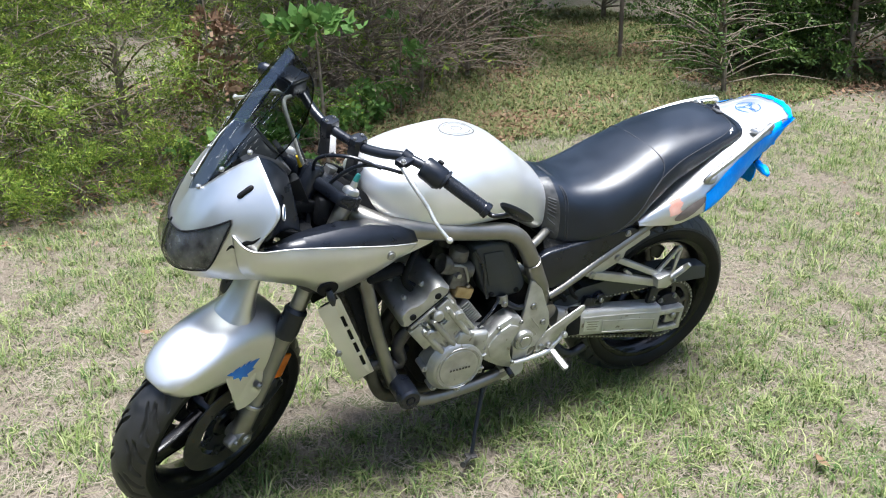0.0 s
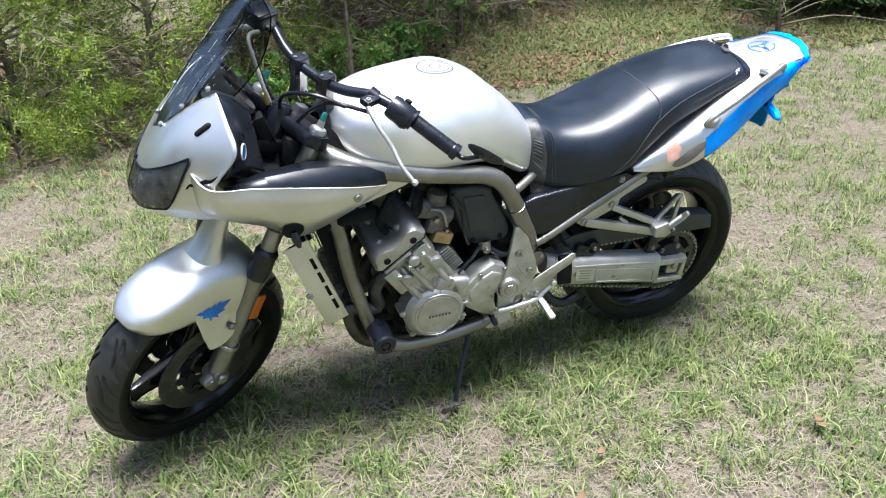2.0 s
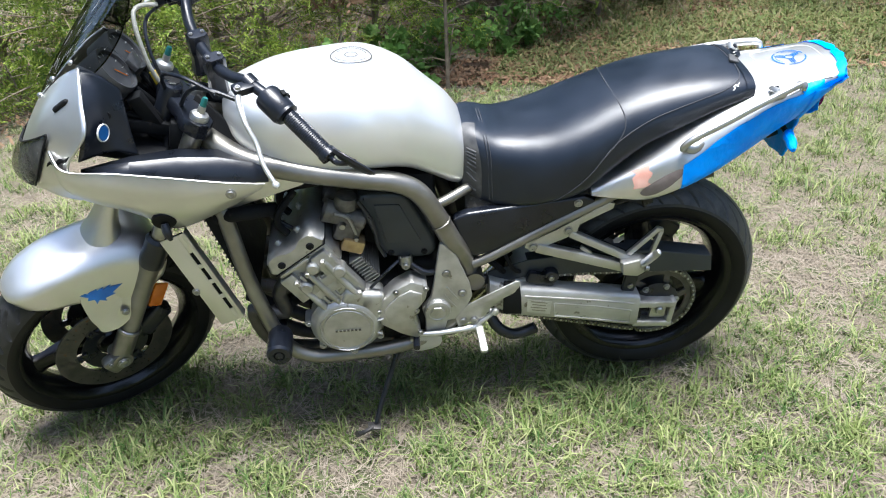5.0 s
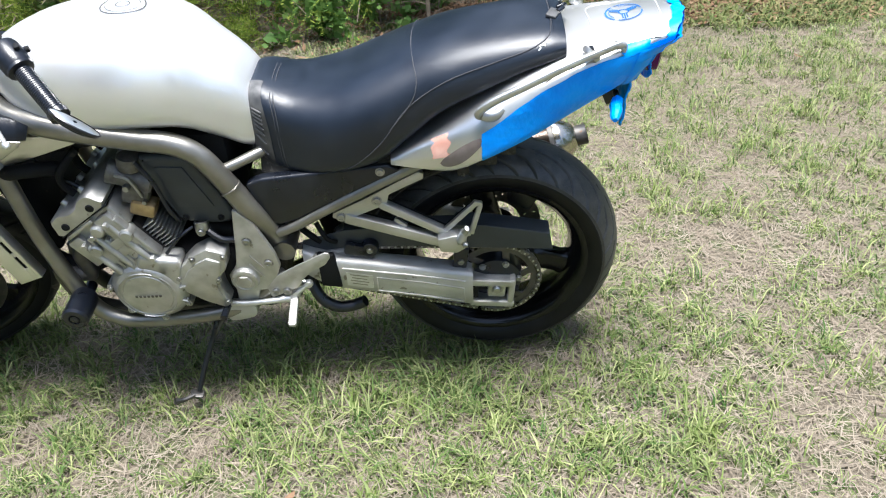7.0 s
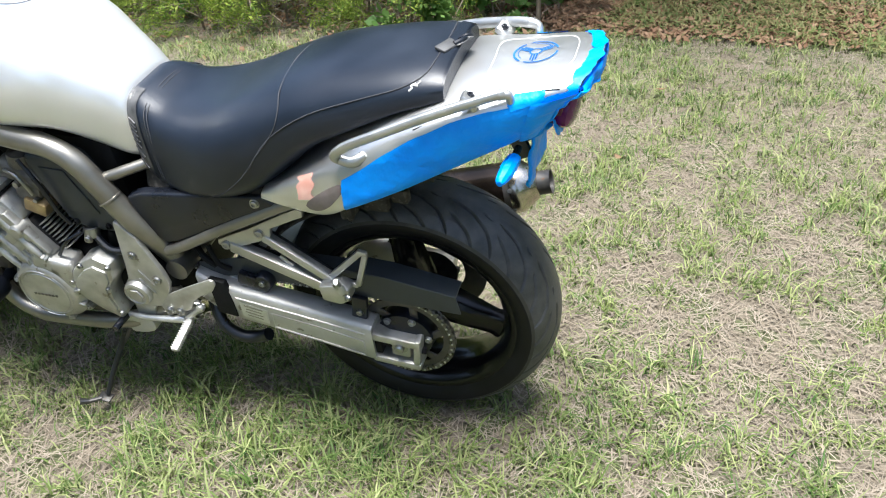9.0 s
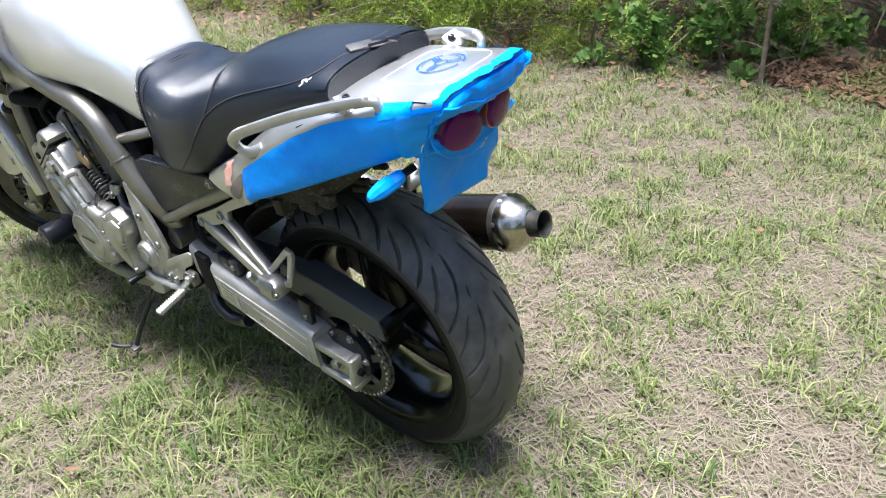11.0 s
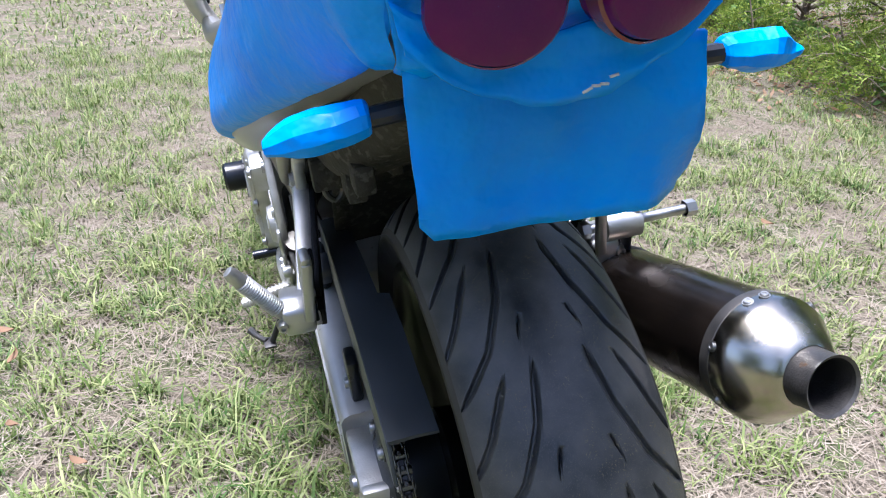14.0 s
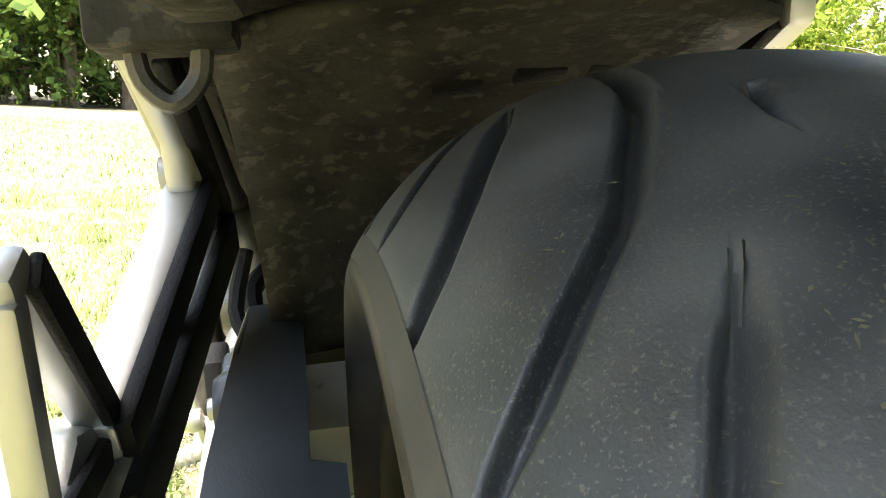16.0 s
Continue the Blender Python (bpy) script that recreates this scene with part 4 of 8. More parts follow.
# ---- front fork, yokes, bars
FD = np.array((math.sin(RAKE), 0, math.cos(RAKE)))
for s in (-1, 1):
    b = np.array((FC[0], s * 0.105, FC[2]))
    leg = [st(tube([b + FD * d for d in (-0.035, 0.0, 0.05, 0.10, 0.105, 0.30, 0.315, 0.33)], [0.018, 0.027, 0.027, 0.0265, 0.0235, 0.0235, 0.0275, 0.0275], 18, 1)),
           st(rev([(0.0001, 0.0), (0.012, 0.0), (0.026, -0.004), (0.028, -0.02), (0.026, -0.055)], (b[0], b[1] + s * 0.028, b[2]), (0, s, 0), 24)),
           st(xf(box((0, 0, 0), (0.05, 0.035, 0.055), bev=0.01, seg=3), Matrix.Translation((b[0] - 0.018, b[1] + s * 0.004, b[2] - 0.012)) @ Matrix.Rotation(-RAKE, 4, 'Y')))]
    lg = part("fork_leg", leg, M_FRAME, bike, "grey-silver fork slider")
    part("axle_clamp_bolt", st(bolt((b[0] - 0.0, b[1] + s * 0.03, b[2]), 0.013, (0, s, 0))), M_STEEL, lg)
    part("axle_clamp_bolt", st(bolt((b[0] - 0.03, b[1] + s * 0.022, b[2] + 0.005), 0.006, (0, s, 0))), M_STEEL, lg)
    part("fork_band", st(rev([(0.0275, -0.006), (0.030, -0.004), (0.030, 0.004), (0.0275, 0.006)], b + FD * 0.10, FD, 24)), M_STEEL, lg, "bright fork band")
    part("fork_gaiter", st(rev([(0.025, -0.01), (0.029, 0.0), (0.031, 0.02), (0.029, 0.06), (0.031, 0.075), (0.025, 0.085)], b + FD * 0.32, FD, 24)), M_BLACK, lg, "black plastic fork seal cover")
    part("fork_tube", st(tube([b + FD * 0.30, b + FD * 0.735], 0.0215, 18, 1)), M_STEEL, lg, "bright steel fork tube")
    part("fork_cap", [st(rev([(0.0001, 0.03), (0.008, 0.03), (0.009, 0.014), (0.018, 0.010), (0.021, 0.005), (0.021, -0.006)], b + FD * 0.738, FD, 24))], M_ALU, lg, "silver fork cap")
    part("preload_adjuster", st(rev([(0.0001, 0.05), (0.005, 0.05), (0.0065, 0.046), (0.0075, 0.028)], b + FD * 0.738, FD, 18)), M_TEAL, lg, "teal fork adjuster")
    ref = xf(box((0, 0, 0), (0.034, 0.010, 0.075), bev=0.004), Matrix.Translation((-1.342, s * 0.1115, 0.479)) @ Matrix.Rotation(RAKE, 4, 'Y'))
    part("reflector", st(ref), M_ORANGE, lg, "orange fork reflector")
    part("reflector_bracket", st(tube([b + FD * 0.22, np.array((-1.342, s * 0.106, 0.475))], 0.006, 8, 1)), M_BLACK, lg)



def on_head(d, fwd, y):
    """A point d up the steering axis, fwd ahead of it."""
    return np.array(A0) + FD * d + np.array((-math.cos(RAKE), 0, math.sin(RAKE))) * fwd + np.array((0, y, 0))


for d, t in ((1.035, 0.032), (0.80, 0.035)):
    ring = []
    for y in (-0.135, -0.105, -0.06, 0, 0.06, 0.105, 0.135):
        fw0 = 0.038 if abs(y) > 0.05 else 0.03
        wd = {0.135: 0.012, 0.105: 0.036, 0.06: 0.03, 0: 0.045}[abs(y)]
        ring.append([on_head(d + dz, fw0 + dx, y) for dx, dz in ((wd, 0), (wd * 0.9, t / 2), (0, t * 0.55), (-wd * 0.9, t / 2), (-wd, 0), (-wd * 0.9, -t / 2), (0, -t * 0.5), (wd * 0.9, -t / 2))])
    part("fork_yoke", st(loft(ring, 3, 2)), M_BLACK, bike, "black triple clamp")
part("steering_head", tube([on_head(0.79, 0, 0), on_head(1.03, 0, 0)], 0.034, 20, 1), M_MATTE, bike)
part("stem_nut", st(rev([(0.0001, 0.02), (0.010, 0.02), (0.018, 0.018), (0.02, 0.0)], on_head(1.052, 0, 0), FD, 6)), M_STEEL, bike)
ign = [st(rev([(0.0001, 0.034), (0.012, 0.034), (0.014, 0.036), (0.021, 0.034), (0.024, 0.028), (0.024, -0.05), (0.03, -0.055), (0.03, -0.08)], on_head(1.035, 0.062, 0), FD, 24))]
ig = part("ignition_switch", ign, M_BLACK, bike, "black ignition switch")
part("key_slot", st(xf(box((0, 0, 0.0), (0.014, 0.003, 0.003), bev=0.0005), Matrix.Translation(on_head(1.071, 0.062, 0)) @ Matrix.Rotation(RAKE, 4, 'Y'))), M_STEEL, ig)

bars = [(-0.985, -0.390, 1.008), (-1.015, -0.300, 1.043), (-1.035, -0.235, 1.062), (-1.056, -0.175, 1.070), (-1.073, -0.115, 1.054), (-1.080, -0.05, 1.042)]
bars = bars + [(x, -y, z) for x, y, z in bars[::-1]]
hb = part("handlebar", st(tube(bars, 0.0125, 14, 5)), M_BLACK, bike, "black tubular handlebar turned to full left lock")
for s in (-1, 1):
    rz = [st(loft([[(-1.080 + dx * w, s * 0.048 + dy * w2, z) for dx, dy in ((1, .6), (.6, 1), (-.6, 1), (-1, .6), (-1, -.6), (-.6, -1), (.6, -1), (1, -.6))]
                   for z, w, w2 in ((0.965, 0.021, 0.02), (1.008, 0.018, 0.017), (1.022, 0.022, 0.018), (1.059, 0.022, 0.018), (1.064, 0.017, 0.014))], 2, 1))]
    rs = part("bar_riser", rz, M_BLACK, hb, "black handlebar clamp")
    for dx in (-0.013, 0.013):
        part("clamp_bolt", st(bolt((-1.080 + dx, s * 0.048, 1.063), 0.0045, (0, 0, 1))), M_STEEL, rs)
    e0, e1 = np.array((-1.022, s * 0.277, 1.050)), np.array((-0.985, s * 0.390, 1.008))
    dd = (e1 - e0) / np.linalg.norm(e1 - e0)
    prof = [(0.0125, 0.0), (0.026, 0.0), (0.026, 0.006), (0.0165, 0.008)]
    for k in range(22):
        prof += [(0.0168, 0.011 + k * 0.0047), (0.0176, 0.0120 + k * 0.0047), (0.0176, 0.0140 + k * 0.0047), (0.0168, 0.0150 + k * 0.0047)]
    prof += [(0.018, 0.118), (0.019, 0.122), (0.019, 0.128), (0.0001, 0.13)]
    part("grip", st(rev(prof, e0, dd, 24)), M_BLACK, hb, "ribbed black rubber grip")
    sw0 = np.array((-1.036, s * 0.230, 1.061))
    sw = [st(rev([(0.013, -0.032), (0.026, -0.03), (0.029, -0.022), (0.029, 0.022), (0.026, 0.03), (0.013, 0.032)], sw0 + dd * 0.02, dd, 20)),
          st(xf(box((0, 0, 0), (0.044, 0.05, 0.04), bev=0.008, seg=3), Matrix.Translation(sw0 + dd * 0.02 + np.array((0.008, 0, -0.012))) @ Matrix.Rotation(radians(12 * s), 4, 'Z')))]
    sg = part("switch_housing", sw, M_BLACK, hb, "black switch housing")
    part("switch_button", [st(xf(box((0, 0, 0), (0.010, 0.016, 0.008), bev=0.002), Matrix.Translation(sw0 + dd * 0.02 + np.array((0.018, s * 0.004, 0.026)))))], M_MATTE, sg)
    part("switch_button", [st(rev([(0.0001, 0.006), (0.006, 0.006), (0.007, 0)], sw0 + dd * 0.02 + np.array((0.03, -s * 0.01, 0.004)), (1, 0, 0.2), 12))], M_MATTE, sg)
    # lever and its perch
    pv = np.array((-1.085, s * 0.190, 1.068))
    perch = [st(rev([(0.013, -0.012), (0.019, -0.011), (0.019, 0.011), (0.013, 0.012)], (-1.055, s * 0.178, 1.070), dd, 18)),
             st(xf(box((0, 0, 0), (0.045, 0.030, 0.018), bev=0.005), Matrix.Translation(pv + np.array((0.012, 0, 0.004)))))]
    pc = part("lever_perch", perch, M_BLACK, hb, "black lever bracket")
    part("pivot_bolt", st(bolt(pv + np.array((-0.002, s * 0.006, 0.013)), 0.006, (0, 0, 1))), M_STEEL, pc)
    lv = [pv, pv + (-0.012, s * 0.03, -0.006), pv + (-0.018, s * 0.07, -0.026), pv + (-0.014, s * 0.105, -0.052), pv + (-0.018, s * 0.145, -0.080), pv + (-0.012, s * 0.184, -0.104)]
    part("lever", [st(tube(lv, [0.0075, 0.0065, 0.0052, 0.005, 0.005, 0.0048], 12, 5)), st(rev([(0.0001, 0.008), (0.005, 0.007), (0.008, 0.002), (0.008, -0.002), (0.005, -0.007), (0.0001, -0.008)], lv[-1], dd, 14))],
         M_LEVER, hb, "pale alloy hand lever with a ball end")
part("brake_reservoir", [st(xf(box((0, 0, 0), (0.055, 0.06, 0.04), bev=0.008, seg=3), Matrix.Translation((-1.10, 0.17, 1.11)))), st(xf(box((0, 0, 0), (0.06, 0.064, 0.010), bev=0.003), Matrix.Translation((-1.10, 0.17, 1.134))))],
     M_BLACK, hb, "black brake fluid reservoir")
mn = Vector((0.55, 0.40, 0.70)).normalized()
mx = (Vector((0.83, -0.1, -0.55)) - mn * mn.dot(Vector((0.83, -0.1, -0.55)))).normalized()
mk = Matrix((mx, mn.cross(mx), mn)).transposed().to_4x4()
mk.translation = (-0.770, -0.345, 0.940)
mk = STEER.inverted() @ mk
mc = mk.translation
mr = [xf((lambda g: (g[0] * (1.0, 0.62, 1.0), g[1]))(rev([(0.0001, -0.012), (0.03, -0.010), (0.046, -0.004), (0.05, 0.002), (0.048, 0.004)], (0, 0, 0), (0, 0, 1), 36)), mk)]
mi = part("bar_end_mirror", st(mr[0]), M_BLACK, hb, "small oval black bar-end mirror")
part("mirror_glass", st(xf((lambda g: (g[0] * (1.0, 0.62, 1.0), g[1]))(rev([(0.0001, 0.0035), (0.03, 0.0035), (0.047, 0.003)], (0, 0, 0), (0, 0, 1), 36)), mk)), M_MIRROR, mi)
part("mirror_stem", st(tube([(-0.987, -0.384, 1.010), (-0.975, -0.408, 0.998), tuple(mc)], 0.006, 10, 4)), M_BLACK, mi)
part("bar_end_collar", st(rev([(0.012, 0), (0.02, 0.001), (0.02, 0.014), (0.012, 0.016)], (-0.988, -0.381, 1.0115), dd * (1, -1, 1), 18)), M_BLACK, mi)


def hose(name, pts, r, m, label, parent=bike):
    return part(name, tube(pts, r, 10, 6), m, parent, label)


def S(p):
    return np.array(STEER @ Vector(p))


hose("clutch_cable", [S((-1.125, -0.165, 1.06)), S((-1.17, -0.10, 1.075)), S((-1.19, -0.02, 1.03)), (-1.16, -0.04, 0.93), (-1.10, -0.10, 0.84), (-1.0, -0.12, 0.70), (-0.80, -0.13, 0.55)], 0.0045, M_BLACK, "black clutch cable")
hose("switch_cable", [S((-1.085, -0.20, 1.05)), S((-1.15, -0.13, 1.06)), S((-1.17, -0.06, 0.98)), (-1.15, -0.05, 0.90), (-1.10, -0.05, 0.82)], 0.005, M_BLACK, "black switch wiring")
hose("throttle_cable", [S((-1.10, 0.20, 1.06)), S((-1.17, 0.11, 1.08)), S((-1.18, 0.03, 1.0)), (-1.12, 0.03, 0.86), (-1.0, 0.03, 0.75)], 0.004, M_BLACK, "black throttle cable")
bh = hose("brake_hose", [S((-1.13, 0.14, 1.10)), S((-1.19, 0.10, 1.12)), S((-1.20, 0.04, 1.04)), S((-1.18, 0.02, 0.93)), S((-1.22, 0.05, 0.80)), S((-1.30, 0.08, 0.62))], 0.005, M_CABLEGREY, "pale braided brake hose")
part("hose_band", tube([S((-1.1945, 0.035, 1.01)), S((-1.187, 0.026, 0.975))], 0.0075, 10, 1), M_YELLOW, bh, "yellow band")
hose("wiring_loom", [(-1.26, -0.06, 0.92), (-1.20, -0.04, 0.86), (-1.14, -0.05, 0.80), (-1.05, -0.06, 0.76), (-0.95, -0.06, 0.74)], 0.012, M_MATTE, "black wiring loom")
for y in (-0.08, -0.03, 0.05):
    hose("wiring_loom", [(-1.24, y, 0.98), (-1.19, y * 0.6, 0.90), (-1.20, y, 0.80), (-1.16, y * 1.3, 0.70)], 0.008, M_MATTE, "black wiring loom")

# ---- front mudguard
fen = []
for a, hw, drop, cr in ((-58, 0.030, 0.022, 0.008), (-53, 0.056, 0.040, 0.012), (-42, 0.074, 0.062, 0.016), (-27, 0.082, 0.078, 0.020), (-12, 0.085, 0.092, 0.026), (2, 0.088, 0.105, 0.034), (14, 0.094, 0.112, 0.044), (24, 0.102, 0.110, 0.050), (33, 0.104, 0.075, 0.040), (40, 0.098, 0.03, 0.018)):
    t = radians(a * 0.70 + 6)
    d = np.array((math.sin(t), 0, math.cos(t)))
    ring = []
    for u in (-1, -0.99, -0.95, -0.85, -0.6, -0.3, 0, 0.3, 0.6, 0.85, 0.95, 0.99, 1):
        au = abs(u)
        rad = 0.314 + cr * (1 - au ** 2.4) - (drop * {1: 1.0, 0.99: 0.62, 0.95: 0.27, 0.85: 0.08}.get(au, 0.0))
        wv = {1: 1.06, 0.99: 1.05, 0.95: 1.0, 0.85: 0.93}.get(au, au ** 0.85)
        ring.append(np.array(FC) + d * rad + np.array((0, hw * wv * (1 if u > 0 else -1), 0)))
    fen.append(ring)
fd = part("front_mudguard", st(loft(fen, 4, 3, closed=False, caps=False)), M_PAINT, bike, "brushed silver front mudguard with a blue winged sticker", 60)
fd.modifiers.new("thickness", 'SOLIDIFY').thickness = 0.003
for s in (-1, 1):
    tongue = [(FC[0] + (-0.030), FC[2] + 0.262), (FC[0] + (0.045), FC[2] + 0.275), (FC[0] + (0.100), FC[2] + 0.262), (FC[0] + (0.113), FC[2] + 0.235), (FC[0] + (0.085), FC[2] + 0.175), (FC[0] + (0.030), FC[2] + 0.125),
              (FC[0] + (-0.015), FC[2] + 0.122), (FC[0] + (-0.025), FC[2] + 0.150), (FC[0] + (-0.035), FC[2] + 0.195)]
    tg = part("mudguard_side", st(plate([tuple(q) for q in smooth_path(tongue, 4, True)], s * 0.116, s * 0.121, 0.0015, 1, shift=lambda x, z: -s * 0.50 * max(0, z - (FC[2] + 0.20)) - s * 0.10 * max(0, FC[0] + 0.035 - x))), M_PAINT, fd)
    part("mudguard_screw", st(bolt((FC[0] + 0.048, s * 0.1215, FC[2] + 0.172), 0.008, (0, s, 0))), M_STEEL, tg)
bird = [(-0.075, 0.0), (-0.045, 0.008), (-0.03, 0.004), (-0.022, 0.02), (-0.008, 0.028), (-0.004, 0.018), (0.012, 0.034), (0.01, 0.024), (0.034, 0.046), (0.028, 0.034), (0.07, 0.052), (0.04, 0.02), (0.05, 0.018), (0.022, 0.0),
        (0.028, -0.008), (0.006, -0.008), (0.0, -0.022), (-0.008, -0.01), (-0.028, -0.016), (-0.026, -0.006), (-0.05, -0.004)]
bp = [(FC[0] + 0.002 + 0.75 * (x * 0.9 + z * 0.43), FC[2] + 0.238 + 0.75 * (z * 0.9 - x * 0.43)) for x, z in bird]
part("winged_sticker", st(plate(bp, -0.1225, -0.1235, 0, shift=lambda x, z: 0.48 * max(0, z - (FC[2] + 0.20)) + 0.10 * max(0, FC[0] + 0.035 - x))), M_BLUEINK, fd, "blue winged shape sticker")
neck = [[np.array(FC) + np.array((dx + wx * c, wy * e, dz)) for c, e in ((1, 0), (0.8, 0.7), (0, 1), (-0.8, 0.7), (-1, 0), (-0.8, -0.7), (0, -1), (0.8, -0.7))]
        for dx, dz, wx, wy in ((0.055, 0.315, 0.055, 0.070), (0.066, 0.345, 0.045, 0.052), (0.085, 0.385, 0.030, 0.040), (0.105, 0.43, 0.022, 0.034), (0.118, 0.46, 0.018, 0.032))]
part("mudguard_brace", st(loft(neck, 3, 3)), M_PAINT, fd, "silver neck of the mudguard up to the fork yoke")


# ---- bodywork: lofted bodies given by stations along x
class Body:
    """Stations of (x, bottom, top, half width, side exponent, top exponent, waist)."""

    def __init__(self, rows):
        self.r = smooth_path(np.asarray(rows, float), 6)

    def at(self, x):
        return [np.interp(x, self.r[:, 0], self.r[:, i]) for i in range(1, 7)]

    def pt(self, x, a, off=0.0):
        zb, zt, hw, ey, ez, wm = self.at(x)
        c, s = math.cos(a), math.sin(a)
        zm = zb + wm * (zt - zb)
        y = (hw + off) * math.copysign(abs(c) ** ey, c)
        z = zm + (zt - zm + off) * abs(s) ** ez if s >= 0 else zm - (zm - zb + off) * abs(s) ** (ez * 0.8)
        return (x, y, z)

    def geo(self, x0, x1, nx, na, a0=0.0, a1=2 * math.pi, off=0.0, caps=True, jag=0.0):
        full = abs(a1 - a0 - 2 * math.pi) < 1e-6
        aa = np.linspace(a0, a1, na, endpoint=not full)
        G = [[self.pt(x + (jag * noise.noise((x * 31, a * 9, 2.0)) if jag else 0), a, off) for a in aa] for x in np.linspace(x0, x1, nx)]
        return grid_geo(G, False, full, (caps and full, caps and full))


tank_b = Body([(-1.055, 0.885, 0.955, 0.075, 0.6, 0.7, 0.35), (-1.02, 0.850, 0.972, 0.120, 0.6, 0.75, 0.3), (-0.94, 0.806, 0.998, 0.160, 0.6, 0.8, 0.3),
               (-0.83, 0.790, 1.014, 0.178, 0.62, 0.85, 0.32), (-0.74, 0.790, 1.016, 0.178, 0.62, 0.85, 0.34), (-0.66, 0.780, 0.985, 0.160, 0.6, 0.85, 0.36), (-0.60, 0.745, 0.938, 0.134, 0.6, 0.8, 0.4),
               (-0.55, 0.712, 0.895, 0.113, 0.55, 0.75, 0.42), (-0.52, 0.705, 0.855, 0.098, 0.55, 0.7, 0.45)])
tk = part("fuel_tank", tank_b.geo(-1.055, -0.52, 70, 72), M_TANK, bike, "large silver fuel tank with a faint ring emblem", 50)

def top_pt(body, x, y, off=0.0013):
    """The point of a body's upper side over x, y."""
    hw, ey = body.at(x)[2:4]
    c = math.copysign((abs(y) / hw) ** (1 / ey), y)
    return body.pt(x, math.acos(max(-1.0, min(1.0, c))), off)


def top_ring(body, x0, r, w, arc=(0, 2 * math.pi)):
    return grid_geo([[top_pt(body, x0 + (r + d) * math.cos(t), 1e-6 + (r + d) * math.sin(t)) for d in (-w / 2, w / 2)] for t in np.linspace(arc[0], arc[1], 48)])


em = [top_ring(tank_b, -0.765, 0.046, 0.0028), top_ring(tank_b, -0.765, 0.036, 0.0016, (0.3, 2.6)), top_ring(tank_b, -0.765, 0.036, 0.0016, (3.3, 5.9)), top_ring(tank_b, -0.765, 0.014, 0.002)]
part("tank_emblem", em, M_GREYINK, tk, "worn grey ring emblem")

seat_b = Body([(-0.535, 0.705, 0.850, 0.088, 0.42, 0.6, 0.3), (-0.50, 0.672, 0.858, 0.112, 0.45, 0.6, 0.3), (-0.43, 0.660, 0.840, 0.140, 0.5, 0.62, 0.25), (-0.34, 0.667, 0.850, 0.166, 0.55, 0.68, 0.3),
               (-0.25, 0.688, 0.884, 0.172, 0.6, 0.75, 0.35), (-0.185, 0.730, 0.913, 0.162, 0.7, 0.82, 0.4), (-0.11, 0.795, 0.939, 0.154, 0.74, 0.86, 0.35), (-0.03, 0.838, 0.954, 0.147, 0.74, 0.86, 0.3),
               (0.05, 0.876, 0.963, 0.138, 0.74, 0.84, 0.3), (0.11, 0.897, 0.964, 0.128, 0.7, 0.8, 0.3), (0.145, 0.908, 0.957, 0.119, 0.62, 0.72, 0.3)])
se = part("seat", seat_b.geo(-0.535, 0.145, 90, 80), M_VINYL, bike, "stepped black vinyl dual seat with pale stitched seams", 50)


def seam(pts, r=0.0012, body=seat_b, off=0.0006):
    return tube([body.pt(x, radians(a), off) for x, a in pts], r, 6, 4, False)


part("seam", seam([(-0.455, 200), (-0.458, 180), (-0.462, 150), (-0.468, 120), (-0.47, 90), (-0.468, 60), (-0.462, 30), (-0.458, 0), (-0.455, -20)]), M_SEAM, se)
part("seam", seam([(-0.462, 200), (-0.465, 180), (-0.469, 150), (-0.475, 120), (-0.477, 90), (-0.475, 60), (-0.469, 30), (-0.465, 0), (-0.462, -20)], 0.0011), M_SEAM, se)
part("seam", seam([(-0.345, 205), (-0.30, 192), (-0.24, 180), (-0.18, 168), (-0.10, 160), (0.0, 156), (0.07, 152), (0.108, 135), (0.118, 110), (0.12, 90), (0.118, 70), (0.108, 45), (0.07, 28), (0.0, 24), (-0.10, 20), (-0.18, 12), (-0.24, 0), (-0.30, -12), (-0.345, -25)], 0.0013), M_SEAM, se)
part("seam", seam([(-0.215, 176), (-0.17, 164), (-0.158, 145), (-0.165, 120), (-0.172, 90), (-0.165, 60), (-0.158, 35), (-0.17, 16), (-0.215, 4)], 0.0013), M_SEAM, se)
# faded trim piece at the nose of the seat, its raised letters worn to plain bars
part("seat_nose_patch", grid_geo([[seat_b.pt(x, radians(a), 0.0018) for x in np.linspace(-0.525, -0.488 - 0.006 * math.cos(radians(a * 3)), 6)] for a in np.linspace(203, 100, 24)]), M_PATCH, se, "faded grey trim piece with worn raised marks")
part("raised_mark", [tube([seat_b.pt(-0.516, radians(a), 0.003), seat_b.pt(-0.496, radians(a + 2), 0.003)], 0.0022, 6, 1) for a in np.arange(150, 182, 4.5)], M_PATCH, se, "worn raised marks as plain bars")
part("rear_band", grid_geo([[seat_b.pt(x, radians(a), 0.0025) for x in (0.122, 0.128, 0.136, 0.142)] for a in np.linspace(165, 15, 40)]), M_VINYL, se, "vinyl edge band")
sb = [xf(box((0, 0, 0), (0.045, 0.022, 0.006), bev=0.002), Matrix.Translation((0.126, -0.018, 0.9655)) @ Matrix.Rotation(radians(12), 4, 'Y') @ Matrix.Rotation(radians(70), 4, 'Z'))]
part("seat_strap_tag", sb, M_PATCH, se, "grey strap tag")
